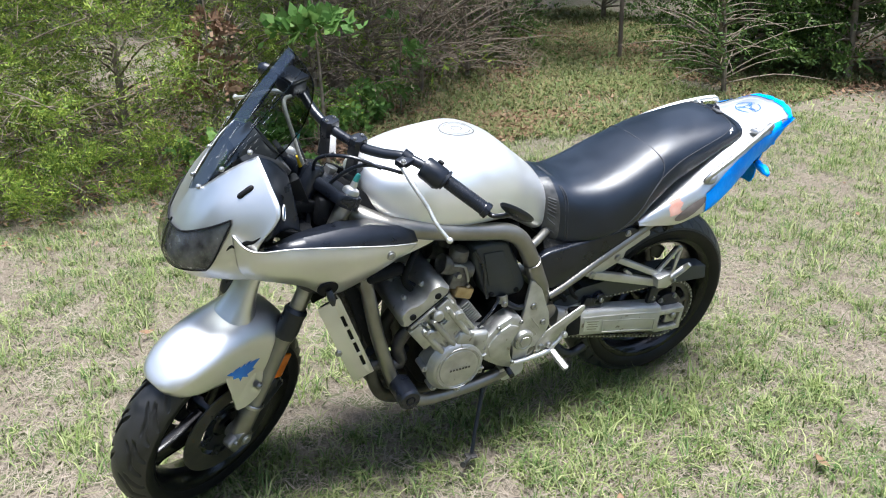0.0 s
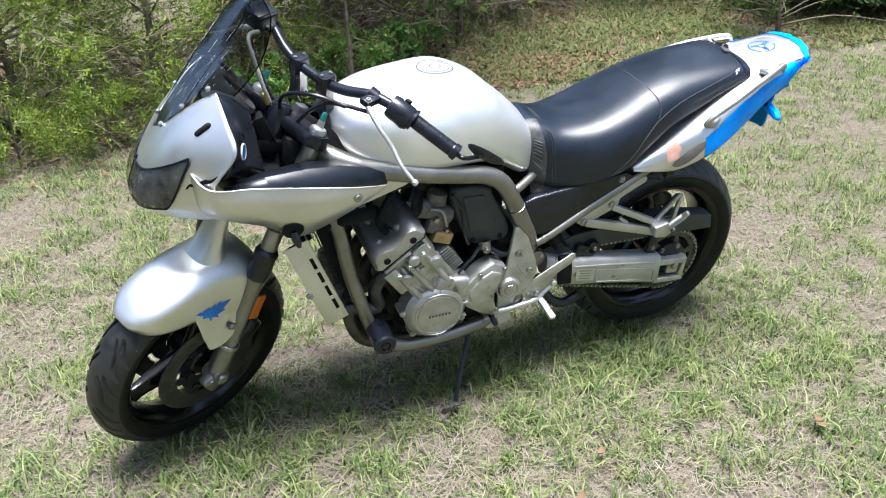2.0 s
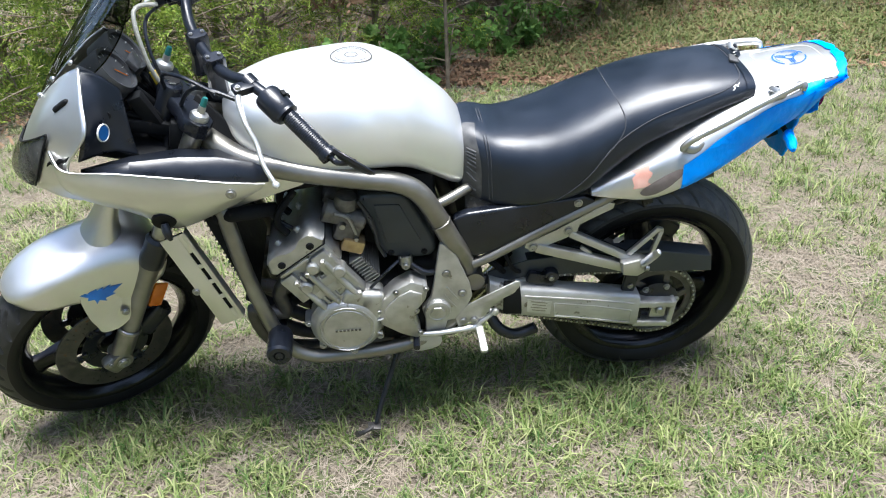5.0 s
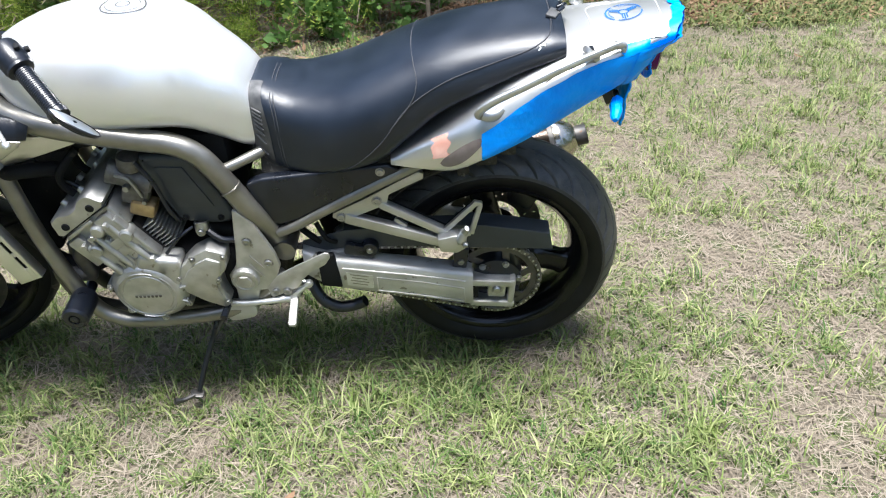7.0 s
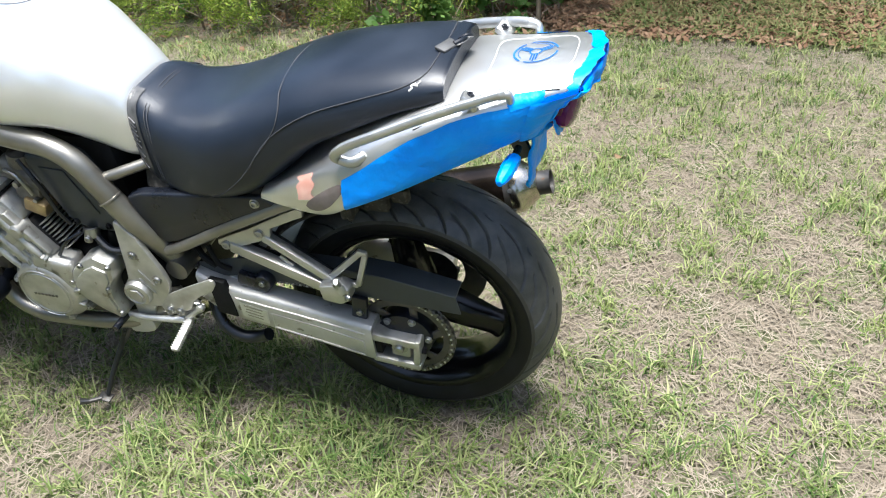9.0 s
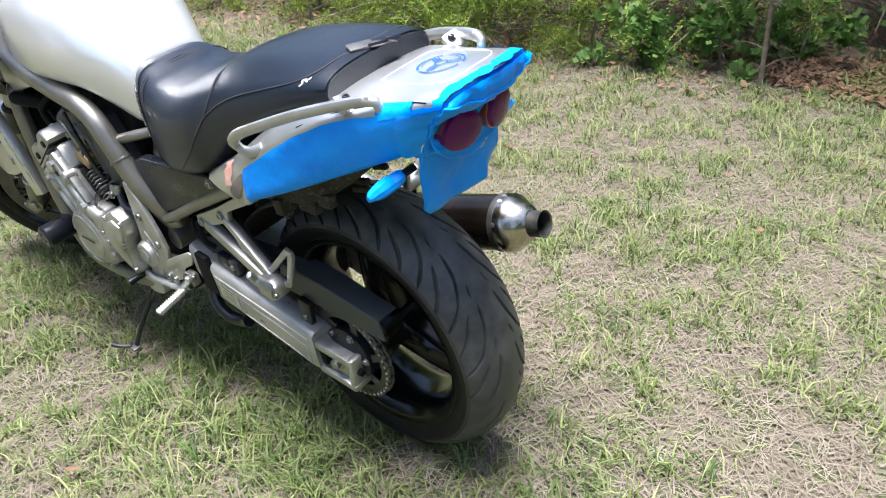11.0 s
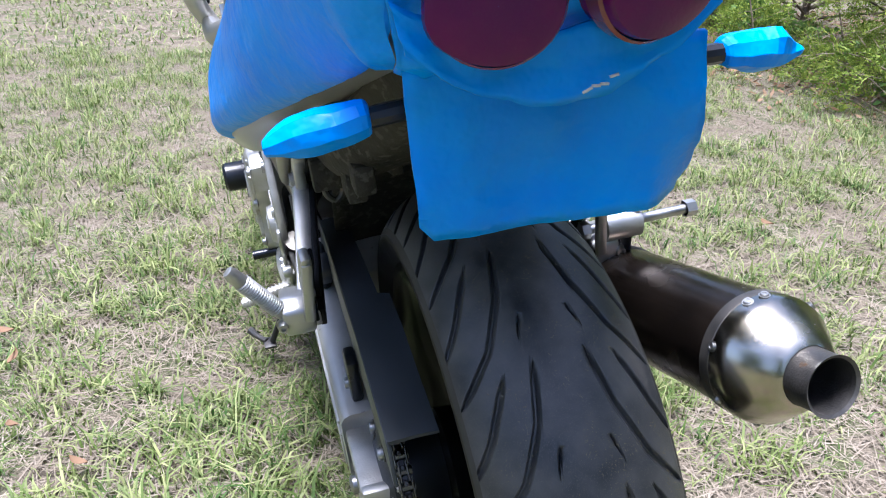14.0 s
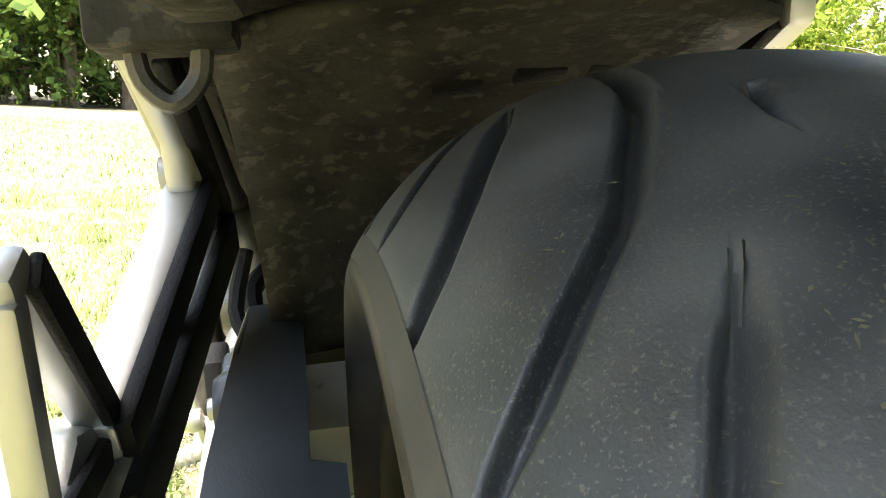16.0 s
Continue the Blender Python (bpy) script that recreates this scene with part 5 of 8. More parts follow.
part("strap_hook", [tube([(0.138, 0.015, 0.963), (0.152, 0.02, 0.967), (0.156, 0.035, 0.960), (0.143, 0.04, 0.958), (0.138, 0.015, 0.960)], 0.004, 8, 4), tube([(0.136, -0.01, 0.965), (0.149, 0.01, 0.965), (0.147, 0.05, 0.958)], 0.005, 8, 4)], M_BLACK, se, "black strap buckle")
part("scuff_mark", [seam([(0.088, 158), (0.093, 154), (0.091, 150), (0.099, 147)], 0.0016), seam([(0.098, 151), (0.102, 148), (0.106, 144)], 0.0014), seam([(0.094, 149), (0.103, 152)], 0.0012)], M_WHITEINK, se, "pale scuff")

class Tail:
    """Cowl given by stations: x, top, shoulder (half width, height), tape's upper edge (half width, height), widest, lower edge (half width, height)."""

    def __init__(self, rows):
        self.r = smooth_path(np.asarray(rows, float), 6)

    def half(self, x):
        zt, w3, z3, w4, z4, w5, w6, z6 = [np.interp(x, self.r[:, 0], self.r[:, i]) for i in range(1, 9)]
        return smooth_path([(0, zt), (0.45 * w3, zt - 0.10 * (zt - z3)), (0.80 * w3, zt - 0.42 * (zt - z3)), (w3, z3), (w4, z4), (w5, z4 * 0.5 + z6 * 0.5), (w6, z6), (0.72 * w6, z6 + 0.002), (0, z6 + 0.010)], 4)

    def pt(self, x, q, s=-1, off=0.0):
        """Point at x and q, from 0 (crest) over 3 (shoulder), 4 and 6 (tape's edges) to 8 (keel), on the side s."""
        h = self.half(x)
        k = np.clip(q, 0, 8) * 4
        i = min(int(k), len(h) - 2)
        y, z = h[i] + (h[i + 1] - h[i]) * (k - i)
        t = h[i + 1] - h[i]
        n = np.array((-t[1], t[0])) / (np.hypot(*t) + 1e-9)
        n = n if n[0] * y + n[1] * (z - 0.5 * (h[0, 1] + h[-1, 1])) >= 0 else -n
        lip = 0.030 * max(0.0, (x - 0.30) / 0.09) * (y / 0.1) ** 2
        return (x - lip, s * (y + n[0] * off), z + n[1] * off)

    def geo(self, x0, x1, nx, q0, q1, nq, s=-1, off=0.0, jag=0.0):
        G = [[self.pt(x + (jag * noise.noise((x * 31, q * 2.3, 2.0)) if jag else 0), q + (jag * 6 * noise.noise((x * 26, q, 7.0)) if jag else 0), s, off) for q in np.linspace(q0, q1, nq)] for x in np.linspace(x0, x1, nx)]
        v, f = grid_geo(G)
        return (v, f) if s < 0 else (v, [tuple(reversed(k)) for k in f])

    def over(self, x, y, off=0.0014):
        """Point of the upper side over x, y."""
        h = self.half(x)[:17]
        return (x - 0.030 * max(0.0, (x - 0.30) / 0.09) * (y / 0.1) ** 2, y, np.interp(abs(y), h[:, 0], h[:, 1]) + off)


tail_b = Tail([(-0.225, 0.725, 0.145, 0.716, 0.156, 0.712, 0.159, 0.158, 0.702), (-0.17, 0.750, 0.158, 0.744, 0.169, 0.729, 0.173, 0.170, 0.697), (-0.09, 0.806, 0.170, 0.784, 0.185, 0.757, 0.190, 0.178, 0.693),
               (-0.02, 0.852, 0.176, 0.827, 0.197, 0.798, 0.205, 0.202, 0.737), (0.06, 0.895, 0.157, 0.874, 0.177, 0.848, 0.187, 0.184, 0.767), (0.14, 0.924, 0.138, 0.907, 0.160, 0.889, 0.165, 0.152, 0.797),
               (0.20, 0.939, 0.122, 0.921, 0.143, 0.908, 0.144, 0.126, 0.819), (0.26, 0.949, 0.106, 0.932, 0.126, 0.920, 0.126, 0.103, 0.842), (0.31, 0.956, 0.100, 0.941, 0.112, 0.930, 0.111, 0.094, 0.873),
               (0.345, 0.961, 0.096, 0.945, 0.103, 0.936, 0.102, 0.095, 0.918), (0.390, 0.966, 0.092, 0.948, 0.096, 0.944, 0.096, 0.094, 0.939)])
hull = []
for x in np.linspace(-0.225, 0.390, 62):
    hull.append([tail_b.pt(x, q, -1) for q in np.linspace(0, 8, 33)] + [tail_b.pt(x, q, 1) for q in np.linspace(8, 0, 33)[1:-1]])
ta = part("tail_cowl", grid_geo(hull, False, True, (True, True)), M_PAINT, bike, "silver tail cowl, partly sanded, masked with blue tape", 40)
for s in (-1, 1):
    part("masking_tape", tail_b.geo(-0.030, 0.352, 60, 4.0, 6.25, 16, s, 0.0022, 0.006), M_TAPE, ta, "bright blue masking tape along the lower side")
    part("masking_tape", tail_b.geo(0.255, 0.320, 16, 3.15, 4.2, 8, s, 0.0030, 0.012), M_TAPE, ta, "torn end of blue tape")
    part("masking_tape", tail_b.geo(0.368, 0.391, 10, 0.0, 4.4, 40, s, 0.0028, 0.008), M_TAPE, ta, "strip of blue tape over the rear lip")
    part("masking_tape", tail_b.geo(0.318, 0.391, 12, 4.2, 8.0, 24, s, 0.0034), M_TAPE, ta, "blue tape under the rear lip")
cap_ = [(0.0024 + tail_b.pt(0.390, q, s_)[0], tail_b.pt(0.390, q, s_)[1], tail_b.pt(0.390, q, s_)[2]) for s_, qq in ((-1, np.linspace(0, 8, 33)), (1, np.linspace(8, 0, 33)[1:-1])) for q in qq]
part("masking_tape", (np.array(cap_), [tuple(range(len(cap_)))]), M_TAPE, ta, "blue tape over the lip's edge")
# sanded filler and primer showing at the front of the side panels
part("primer_patch", tail_b.geo(-0.135, -0.098, 10, 2.9, 4.6, 10, -1, 0.0012, 0.012), M_PRIMER, ta, "patch of pinkish primer")
fl = []
for u in np.linspace(-1, 1, 16):
    h = math.sqrt(max(0, 1 - u * u))
    fl.append([tail_b.pt(-0.072 + 0.046 * u, 4.75 - 0.30 * u + 0.55 * h * w, -1, 0.0014) for w in (-1, -0.4, 0.4, 1)])
part("filler_patch", grid_geo(fl), M_SCUFF, ta, "dark sanded filler patch")
# ring emblem drawn on the cowl, and the raised panel round it
lg = [grid_geo([[tail_b.over(0.275 + (r + d) * math.cos(t), 0.004 + (r + d) * math.sin(t)) for d in (-w / 2, w / 2)] for t in np.linspace(a0, a1, 60)])
      for r, w, a0, a1 in ((0.037, 0.0030, 0.25, 2.0), (0.037, 0.0036, 2.2, 4.05), (0.037, 0.0030, 4.3, 6.2), (0.010, 0.0026, 0, 6.28), (0.030, 0.0014, 0.5, 1.8), (0.030, 0.0014, 2.6, 3.9))]
for t in (0.5, 2.6, 4.7):
    for o in (-0.0045, 0.0, 0.0045):
        lg.append(grid_geo([[tail_b.over(0.275 + q * math.cos(t) - (o + d) * math.sin(t), 0.004 + q * math.sin(t) + (o + d) * math.cos(t)) for d in (-0.0013, 0.0013)] for q in (0.010, 0.018, 0.026, 0.034 - abs(o) * 1.2)]))
part("tail_emblem", lg, M_BLUEINK, ta, "hand-drawn blue ring emblem")
# outline of the raised panel; white colour stands for the highlight on its ledge
pl_ = [(0.205, -0.060), (0.250, -0.066), (0.335, -0.058), (0.345, 0.0), (0.335, 0.058), (0.250, 0.066), (0.205, 0.060), (0.205, 0.0), (0.205, -0.060)]
part("cowl_panel_line", [tube([tail_b.over(x, y, 0.0004) for x, y in smooth_path(pl_, 4)], 0.0007, 6, 1, False)], M_WHITEINK, ta, "raised panel edge, its highlight drawn as a white line")
for s in (-1, 1):
    part("cowl_joint", tube([tail_b.pt(x, q, s, 0.0004) for x, q in ((0.10, 3.5), (0.18, 3.3), (0.25, 3.1), (0.315, 3.2), (0.35, 3.4))], 0.0011, 6, 4, False), M_MATTE, ta, "dark joint along the cowl's shoulder")
# rear face: tape sheet with two lamps
rf = Matrix.Translation((0.334, 0.0, 0.886)) @ Matrix.Rotation(radians(33), 4, 'Y')
sheet = []
for u in np.linspace(-1, 1, 73):
    row = []
    for v in np.linspace(-1, 1, 41):
        w = 0.094 + 0.008 * v
        q = (abs(u * w / 0.083) ** 3 + abs((v * 0.056 + 0.006 + 0.006 * noise.noise((u * 3, v, 4))) / 0.037) ** 3) ** (1 / 3)
        hole = min(1.0, max(0.0, (1.16 - q) * 4))
        hole = hole * hole * (3 - 2 * hole)
        row.append(np.array(rf @ Vector((0.010 + 0.010 * max(0, v - 0.5) - 0.010 * hole - 0.022 * u * u + 0.006 * max(0, v) ** 2 * (1 - hole) - 0.03 * max(0, -v - 0.7) + 0.006 * noise.noise((u * 4, v * 3, 0)) + 0.002 * noise.noise((u * 11, v * 7, 5)), u * w, v * 0.064 + 0.008 * max(0, v - 0.5) - 0.008 * u * u * (v < 0)))))
    sheet.append(row)
tp = part("masking_tape", grid_geo(sheet), M_TAPE, ta, "creased blue tape sheet masking the rear face")
tp.modifiers.new("thickness", 'SOLIDIFY').thickness = 0.003
join = []
for row in sheet:
    y = float(np.clip(row[-1][1], -0.0915, 0.0915))
    a, b = np.array(tail_b.over(0.390, y, -0.0035)) + (0.0042, 0, 0), row[-2] + (0.0022, 0, 0.0005)
    join.append([a + (b - a) * k + (0.0025 * math.sin(math.pi * k) + 0.0015 * noise.noise((y * 60, k * 2, 9)), 0, 0) for k in np.linspace(0, 1, 7)])
part("masking_tape", grid_geo(join), M_TAPE, ta, "blue tape drawn from the lip down to the lamps")
for s, col in ((-1, sheet[0]), (1, sheet[-1])):
    wrap = []
    for i, c in enumerate(col[::2]):
        k = i / (len(col[::2]) - 1)
        a, b = np.array(tail_b.pt(0.262 + 0.03 * k, 6.3 - 2.2 * k, s, 0.0040)), np.array(c) + (0, s * 0.0015, 0)
        wrap.append([a + (b - a) * q + (0, s * (0.006 * math.sin(math.pi * q) + 0.002 * noise.noise((k * 5, q * 4, 1))), 0) for q in np.linspace(0, 1, 8)])
    v, f = grid_geo(wrap)
    part("masking_tape", (v, f) if s > 0 else (v, [tuple(reversed(q)) for q in f]), M_TAPE, ta, "blue tape wrapped from the rear face onto the side")
for s in (-1, 1):
    m = rf @ Matrix.Translation((0.010, s * 0.043, -0.004)) @ Matrix.Rotation(radians(s * 14), 4, 'Z') @ Matrix.Rotation(radians(-26), 4, 'Y')
    lens = rev([(0.0345, -0.022), (0.035, 0.004), (0.0335, 0.008), (0.0265, 0.011), (0.0145, 0.0130), (0.0001, 0.0135)], (0, 0, 0), (1, 0, 0), 48)
    lv_, lf_ = lens
    # the lower outer quarter is drawn out to a blunt corner
    ang = np.arctan2(lv_[:, 2], lv_[:, 1] * s)
    k_ = 1 + 0.10 * np.exp(-((ang + 0.5) / 0.5) ** 2)
    lv_ = np.stack([lv_[:, 0], lv_[:, 1] * k_, lv_[:, 2] * 0.94 * k_], -1)
    tl = part("tail_lamp", xf((lv_, lf_), m), M_RED, ta, "round dark red tail lamp")
    part("lamp_ring", xf(rev([(0.0347, -0.014), (0.0365, -0.012), (0.0365, -0.001), (0.0347, 0.001)], (0, 0, 0), (1, 0, 0), 40), m), M_LAMPRIM, tl, "brownish lamp rim")
fold = []
for u in np.linspace(-1, 1, 31):
    fold.append([np.array(rf @ Vector((0.012 + 0.020 * v - 0.020 * u * u + 0.003 * noise.noise((u * 6, v * 5, 8)), u * (0.093 - 0.004 * v), -0.030 + 0.020 * abs(u) ** 2 - 0.020 * v - 0.016 * (1 - u * u) * v + 0.004 * noise.noise((u * 3, v * 3, 3))))) for v in np.linspace(0, 1, 9)])
tf = part("masking_tape", grid_geo(fold), M_TAPE, ta, "folded lip of blue tape under the lamps")
tf.modifiers.new("thickness", 'SOLIDIFY').thickness = 0.002
part("tape_scuff", [tube([np.array(rf @ Vector((0.034 - 0.002 * k, 0.004 + 0.006 * k, -0.057 + 0.002 * (k % 2)))), np.array(rf @ Vector((0.034 - 0.002 * k, 0.009 + 0.006 * k, -0.054 - 0.002 * (k % 3))))], 0.0009, 5, 1) for k in range(4)], M_WHITEINK, tf, "pale scratch on the tape")
# masked number plate hanging below
fp = []
for u in np.linspace(-1, 1, 25):
    row = []
    for v in np.linspace(0, 1, 15):
        x = 0.286 - 0.010 * v + 0.006 * noise.noise((u * 2.2, v * 2.2, 7)) + 0.005 * abs(noise.noise((u * 5 + v * 3, v * 4, 2))) - (0.05 * (u - 0.6) * (v - 0.6) * 4 if u > 0.6 and v > 0.6 else 0)
        rc = 0.010 * (max(0, abs(u) - 0.9) * 10) ** 2 * (1 if v > 0.9 else 0)
        row.append((x, 0.010 + u * (0.095 + 0.006 * v * (u > 0)), 0.836 - 0.116 * v + rc - 0.006 * u))
    fp.append(row)
pf = part("masked_plate", grid_geo(fp), M_TAPE, ta, "licence plate wrapped in blue masking tape")
pf.modifiers.new("thickness", 'SOLIDIFY').thickness = 0.005
for s in (-1, 1):
    g = 0.030 if s > 0 else 0.0
    ib = [(0.2565, s * (0.102 + g), 0.8058), (0.256, s * (0.106 + g), 0.8055), (0.254, s * (0.120 + g), 0.804), (0.250, s * (0.140 + g), 0.801), (0.247, s * (0.156 + g), 0.798), (0.245, s * (0.168 + g), 0.795)]
    part("indicator_stem", tube([(0.258, s * 0.075, 0.808), (0.2565, s * (0.104 + g), 0.806)], 0.007, 10, 1), M_BLACK, ta, "black rubber stem")
    v, f = tube(ib, [0.007, 0.0115, 0.0135, 0.0140, 0.011, 0.005], 9, 3)
    v = v + np.array([[0.004 * noise.noise((a * 60, b * 60, c * 60)) for _ in range(1)] * 3 for a, b, c in v])
    part("taped_indicator", (v, f), M_TAPE, ta, "turn signal wrapped in creased blue tape", 12)
# grab rails: a flat bar on two stays, its rear end turned down to the cowl
for s in (-1, 1):
    rl = [(-0.020, s * 0.186, 0.826), (-0.034, s * 0.190, 0.832), (-0.030, s * 0.198, 0.848), (-0.004, s * 0.200, 0.868), (0.05, s * 0.192, 0.890), (0.13, s * 0.170, 0.917), (0.21, s * 0.143, 0.937), (0.250, s * 0.126, 0.944)]
    ra = part("grab_rail", tube(rl, [0.007, 0.009, 0.0100, 0.0105, 0.0105, 0.0105, 0.0100, 0.0095], 12, 5, flat=0.8), M_ALU, bike, "satin alloy passenger grab rail")
    part("rail_stay", tube([(-0.028, s * 0.192, 0.832), (-0.006, s * 0.188, 0.826), (0.014, s * 0.174, 0.832)], [0.009, 0.011, 0.012], 12, 3, flat=0.8), M_ALU, ra)
    part("rail_end", tube([(0.240, s * 0.130, 0.943), (0.256, s * 0.124, 0.940), (0.258, s * 0.120, 0.925)], [0.010, 0.008, 0.007], 12, 4), M_ALU, ra)
    part("rail_foot", bar((0.195, s * 0.146, 0.930), (0.190, s * 0.112, 0.924), 0.034, 0.014, 0.005), M_ALU, ra)
    part("rail_bolt", bolt((0.192, s * 0.124, 0.934), 0.006, (0, 0, 1)), M_BLACK, ra)

# ---- dark plastic under the seat and tail
ut = []
for x, zb, zt, hw in ((-0.52, 0.54, 0.70, 0.10), (-0.42, 0.545, 0.69, 0.118), (-0.30, 0.60, 0.70, 0.122), (-0.22, 0.64, 0.72, 0.125), (-0.12, 0.655, 0.73, 0.125), (0.0, 0.672, 0.74, 0.108), (0.10, 0.735, 0.80, 0.075), (0.20, 0.815, 0.86, 0.06), (0.29, 0.855, 0.885, 0.05)):
    ut.append([(x, y * hw, z) for y, z in ((-1, zt), (-1.02, (zb + zt) / 2), (-0.96, zb + 0.012), (-0.8, zb + 0.002), (-0.3, zb + 0.008), (0.3, zb + 0.008), (0.8, zb + 0.002), (0.96, zb + 0.012), (1.02, (zb + zt) / 2), (1, zt))])
un = part("undertray", loft(ut, 3, 2), M_TRAY, bike, "dusty matte black inner mudguard under the tail")
inner = []
for a in np.linspace(-36, 14, 19):
    t = radians(a - 28)
    inner.append([(RC[0] + 0.352 * math.sin(t), y, RC[2] + (0.352 - 0.012 * abs(y / 0.1) ** 3) * math.cos(t)) for y in np.linspace(-0.100, 0.100, 11)])
iw = part("inner_mudguard", grid_geo(inner), M_TRAY, un, "matte black wheel arch")
iw.modifiers.new("thickness", 'SOLIDIFY').thickness = 0.005
for i, (x, y) in enumerate(((-0.02, -0.05), (0.03, 0.0), (-0.06, 0.04), (0.06, -0.03), (0.02, 0.06))):
    part("tray_rib", box((x, y, 0.672 + max(0, x) * 0.25), (0.04, 0.012, 0.012), (0, -12, 0), 0.003), M_TRAY, un)
part("tray_clip", box((-0.02, -0.092, 0.668), (0.05, 0.02, 0.035), bev=0.004), M_TRAY, un)
part("tray_clip", box((0.03, -0.088, 0.688), (0.035, 0.02, 0.03), bev=0.004), M_TRAY, un)
for y, x, z in ((-0.004, -0.162, 0.630), (0.031, -0.154, 0.6335), (0.063, -0.151, 0.6345)):
    part("tray_slot", box((x, y, z), (0.011, 0.023, 0.005), (0, -26, 0), 0.0015), M_CORE, un, "dark slot in the wheel arch")
part("hook_block", box((-0.072, -0.108, 0.662), (0.026, 0.042, 0.034), (0, -8, 0), 0.003), M_TRAY, un)
part("helmet_hook", tube([(-0.072, -0.098, 0.648), (-0.073, -0.100, 0.637), (-0.072, -0.108, 0.630), (-0.072, -0.116, 0.637), (-0.072, -0.118, 0.648)], 0.0035, 8, 4), M_DARKSTEEL, un, "dark steel hook")
part("plate_bracket", [bar((0.245, -0.03, 0.80), (0.262, -0.03, 0.76), 0.03, 0.012), bar((0.245, 0.03, 0.80), (0.262, 0.03, 0.76), 0.03, 0.012), bar((0.250, -0.09, 0.80), (0.250, 0.09, 0.80), 0.020, 0.020)], M_BLACK, un)
for s in (-1, 1):
    cov = [(-0.555, 0.655), (-0.52, 0.668), (-0.235, 0.695), (-0.195, 0.672), (-0.30, 0.628), (-0.46, 0.548), (-0.50, 0.538), (-0.53, 0.565)]
    sc = part("side_cover", plate(cov, s * 0.120, s * 0.150, 0.008, 3), M_BLACK, bike, "black plastic side cover")
    part("cover_screw", bolt((-0.252, s * 0.151, 0.677), 0.008, (0, s, 0)), M_STEEL, sc)

# ---- fairing: stations from the nose to the rear, points from top to bottom, left side
FA = [[(-1.455, 0.000, 0.965), (-1.490, 0.000, 0.915), (-1.520, 0.000, 0.862), (-1.535, 0.000, 0.808), (-1.505, 0.000, 0.755)],
      [(-1.436, -0.040, 0.980), (-1.475, -0.062, 0.925), (-1.505, -0.075, 0.865), (-1.518, -0.075, 0.810), (-1.485, -0.065, 0.764)],
      [(-1.392, -0.072, 1.020), (-1.432, -0.118, 0.960), (-1.458, -0.140, 0.890), (-1.465, -0.145, 0.828), (-1.435, -0.128, 0.780)],
      [(-1.355, -0.098, 1.050), (-1.385, -0.150, 0.985), (-1.400, -0.176, 0.920), (-1.402, -0.182, 0.848), (-1.368, -0.165, 0.785)],
      [(-1.318, -0.115, 1.070), (-1.308, -0.178, 1.022), (-1.304, -0.226, 0.972), (-1.352, -0.226, 0.912), (-1.372, -0.208, 0.850)]]
FB = [[(-1.404, -0.180, 0.918), (-1.402, -0.184, 0.870), (-1.395, -0.181, 0.825), (-1.370, -0.166, 0.786)],
      [(-1.368, -0.222, 0.890), (-1.366, -0.224, 0.858), (-1.355, -0.212, 0.818), (-1.335, -0.180, 0.780)],
      [(-1.272, -0.224, 0.878), (-1.270, -0.232, 0.842), (-1.262, -0.222, 0.795), (-1.250, -0.190, 0.752)],
      [(-1.165, -0.226, 0.861), (-1.168, -0.234, 0.820), (-1.175, -0.222, 0.765), (-1.180, -0.192, 0.712)],
      [(-1.050, -0.226, 0.841), (-1.055, -0.230, 0.818), (-1.062, -0.224, 0.790), (-1.070, -0.205, 0.758)],
      [(-0.968, -0.216, 0.826), (-0.970, -0.217, 0.823), (-0.972, -0.217, 0.820), (-0.976, -0.216, 0.815)]]


def dense(P, k=6):
    G = smooth_path(np.asarray(P, float), k)
    return smooth_path(G.transpose(1, 0, 2), k).transpose(1, 0, 2)


GA, GB = dense(FA), dense(FB)
nose = np.concatenate([(GA * (1, -1, 1))[::-1][:-1], GA])
fa = part("upper_fairing", grid_geo(nose), M_PAINT, bike, "scuffed silver upper half-fairing with twin headlights", 60)
fa.modifiers.new("thickness", 'SOLIDIFY').thickness = 0.004

def on_patch(G, u, v, off):
    """A point on a patch at fractions u, v of it, pushed outward."""
    a, b = u * (len(G) - 1), v * (G.shape[1] - 1)
    i, j = min(int(a), len(G) - 2), min(int(b), G.shape[1] - 2)
    fa_, fb_ = a - i, b - j
    p = (G[i, j] * (1 - fa_) * (1 - fb_) + G[i + 1, j] * fa_ * (1 - fb_) + G[i, j + 1] * (1 - fa_) * fb_ + G[i + 1, j + 1] * fa_ * fb_)
    n = np.cross(G[i + 1, j] - G[i, j], G[i, j + 1] - G[i, j])
    n = n / np.linalg.norm(n)
    if n[0] * (p[0] + 1.2) + n[1] * p[1] < 0:
        n = -n
    return p + n * off


def lamp_patch(off, bulge=0.0, shrink=1.0):
    """The almond outline of a headlight on the nose, filled."""
    G = []
    for s in np.linspace(0, 1, 22):
        u = 0.03 + (0.74 - 0.03) * s
        top = 0.40 - 0.01 * s
        bot = 0.80 - 0.04 * s - 0.34 * (max(0, s - 0.68) / 0.32) ** 1.2
        mid = (top + bot) / 2
        top, bot = mid + (top - mid) * shrink, mid + (bot - mid) * shrink
        G.append([on_patch(GA, u, top + (bot - top) * t, off + bulge * math.sin(math.pi * t) * math.sin(math.pi * min(1, s * 0.9 + 0.05))) for t in np.linspace(0, 1, 10)])
    return np.array(G)


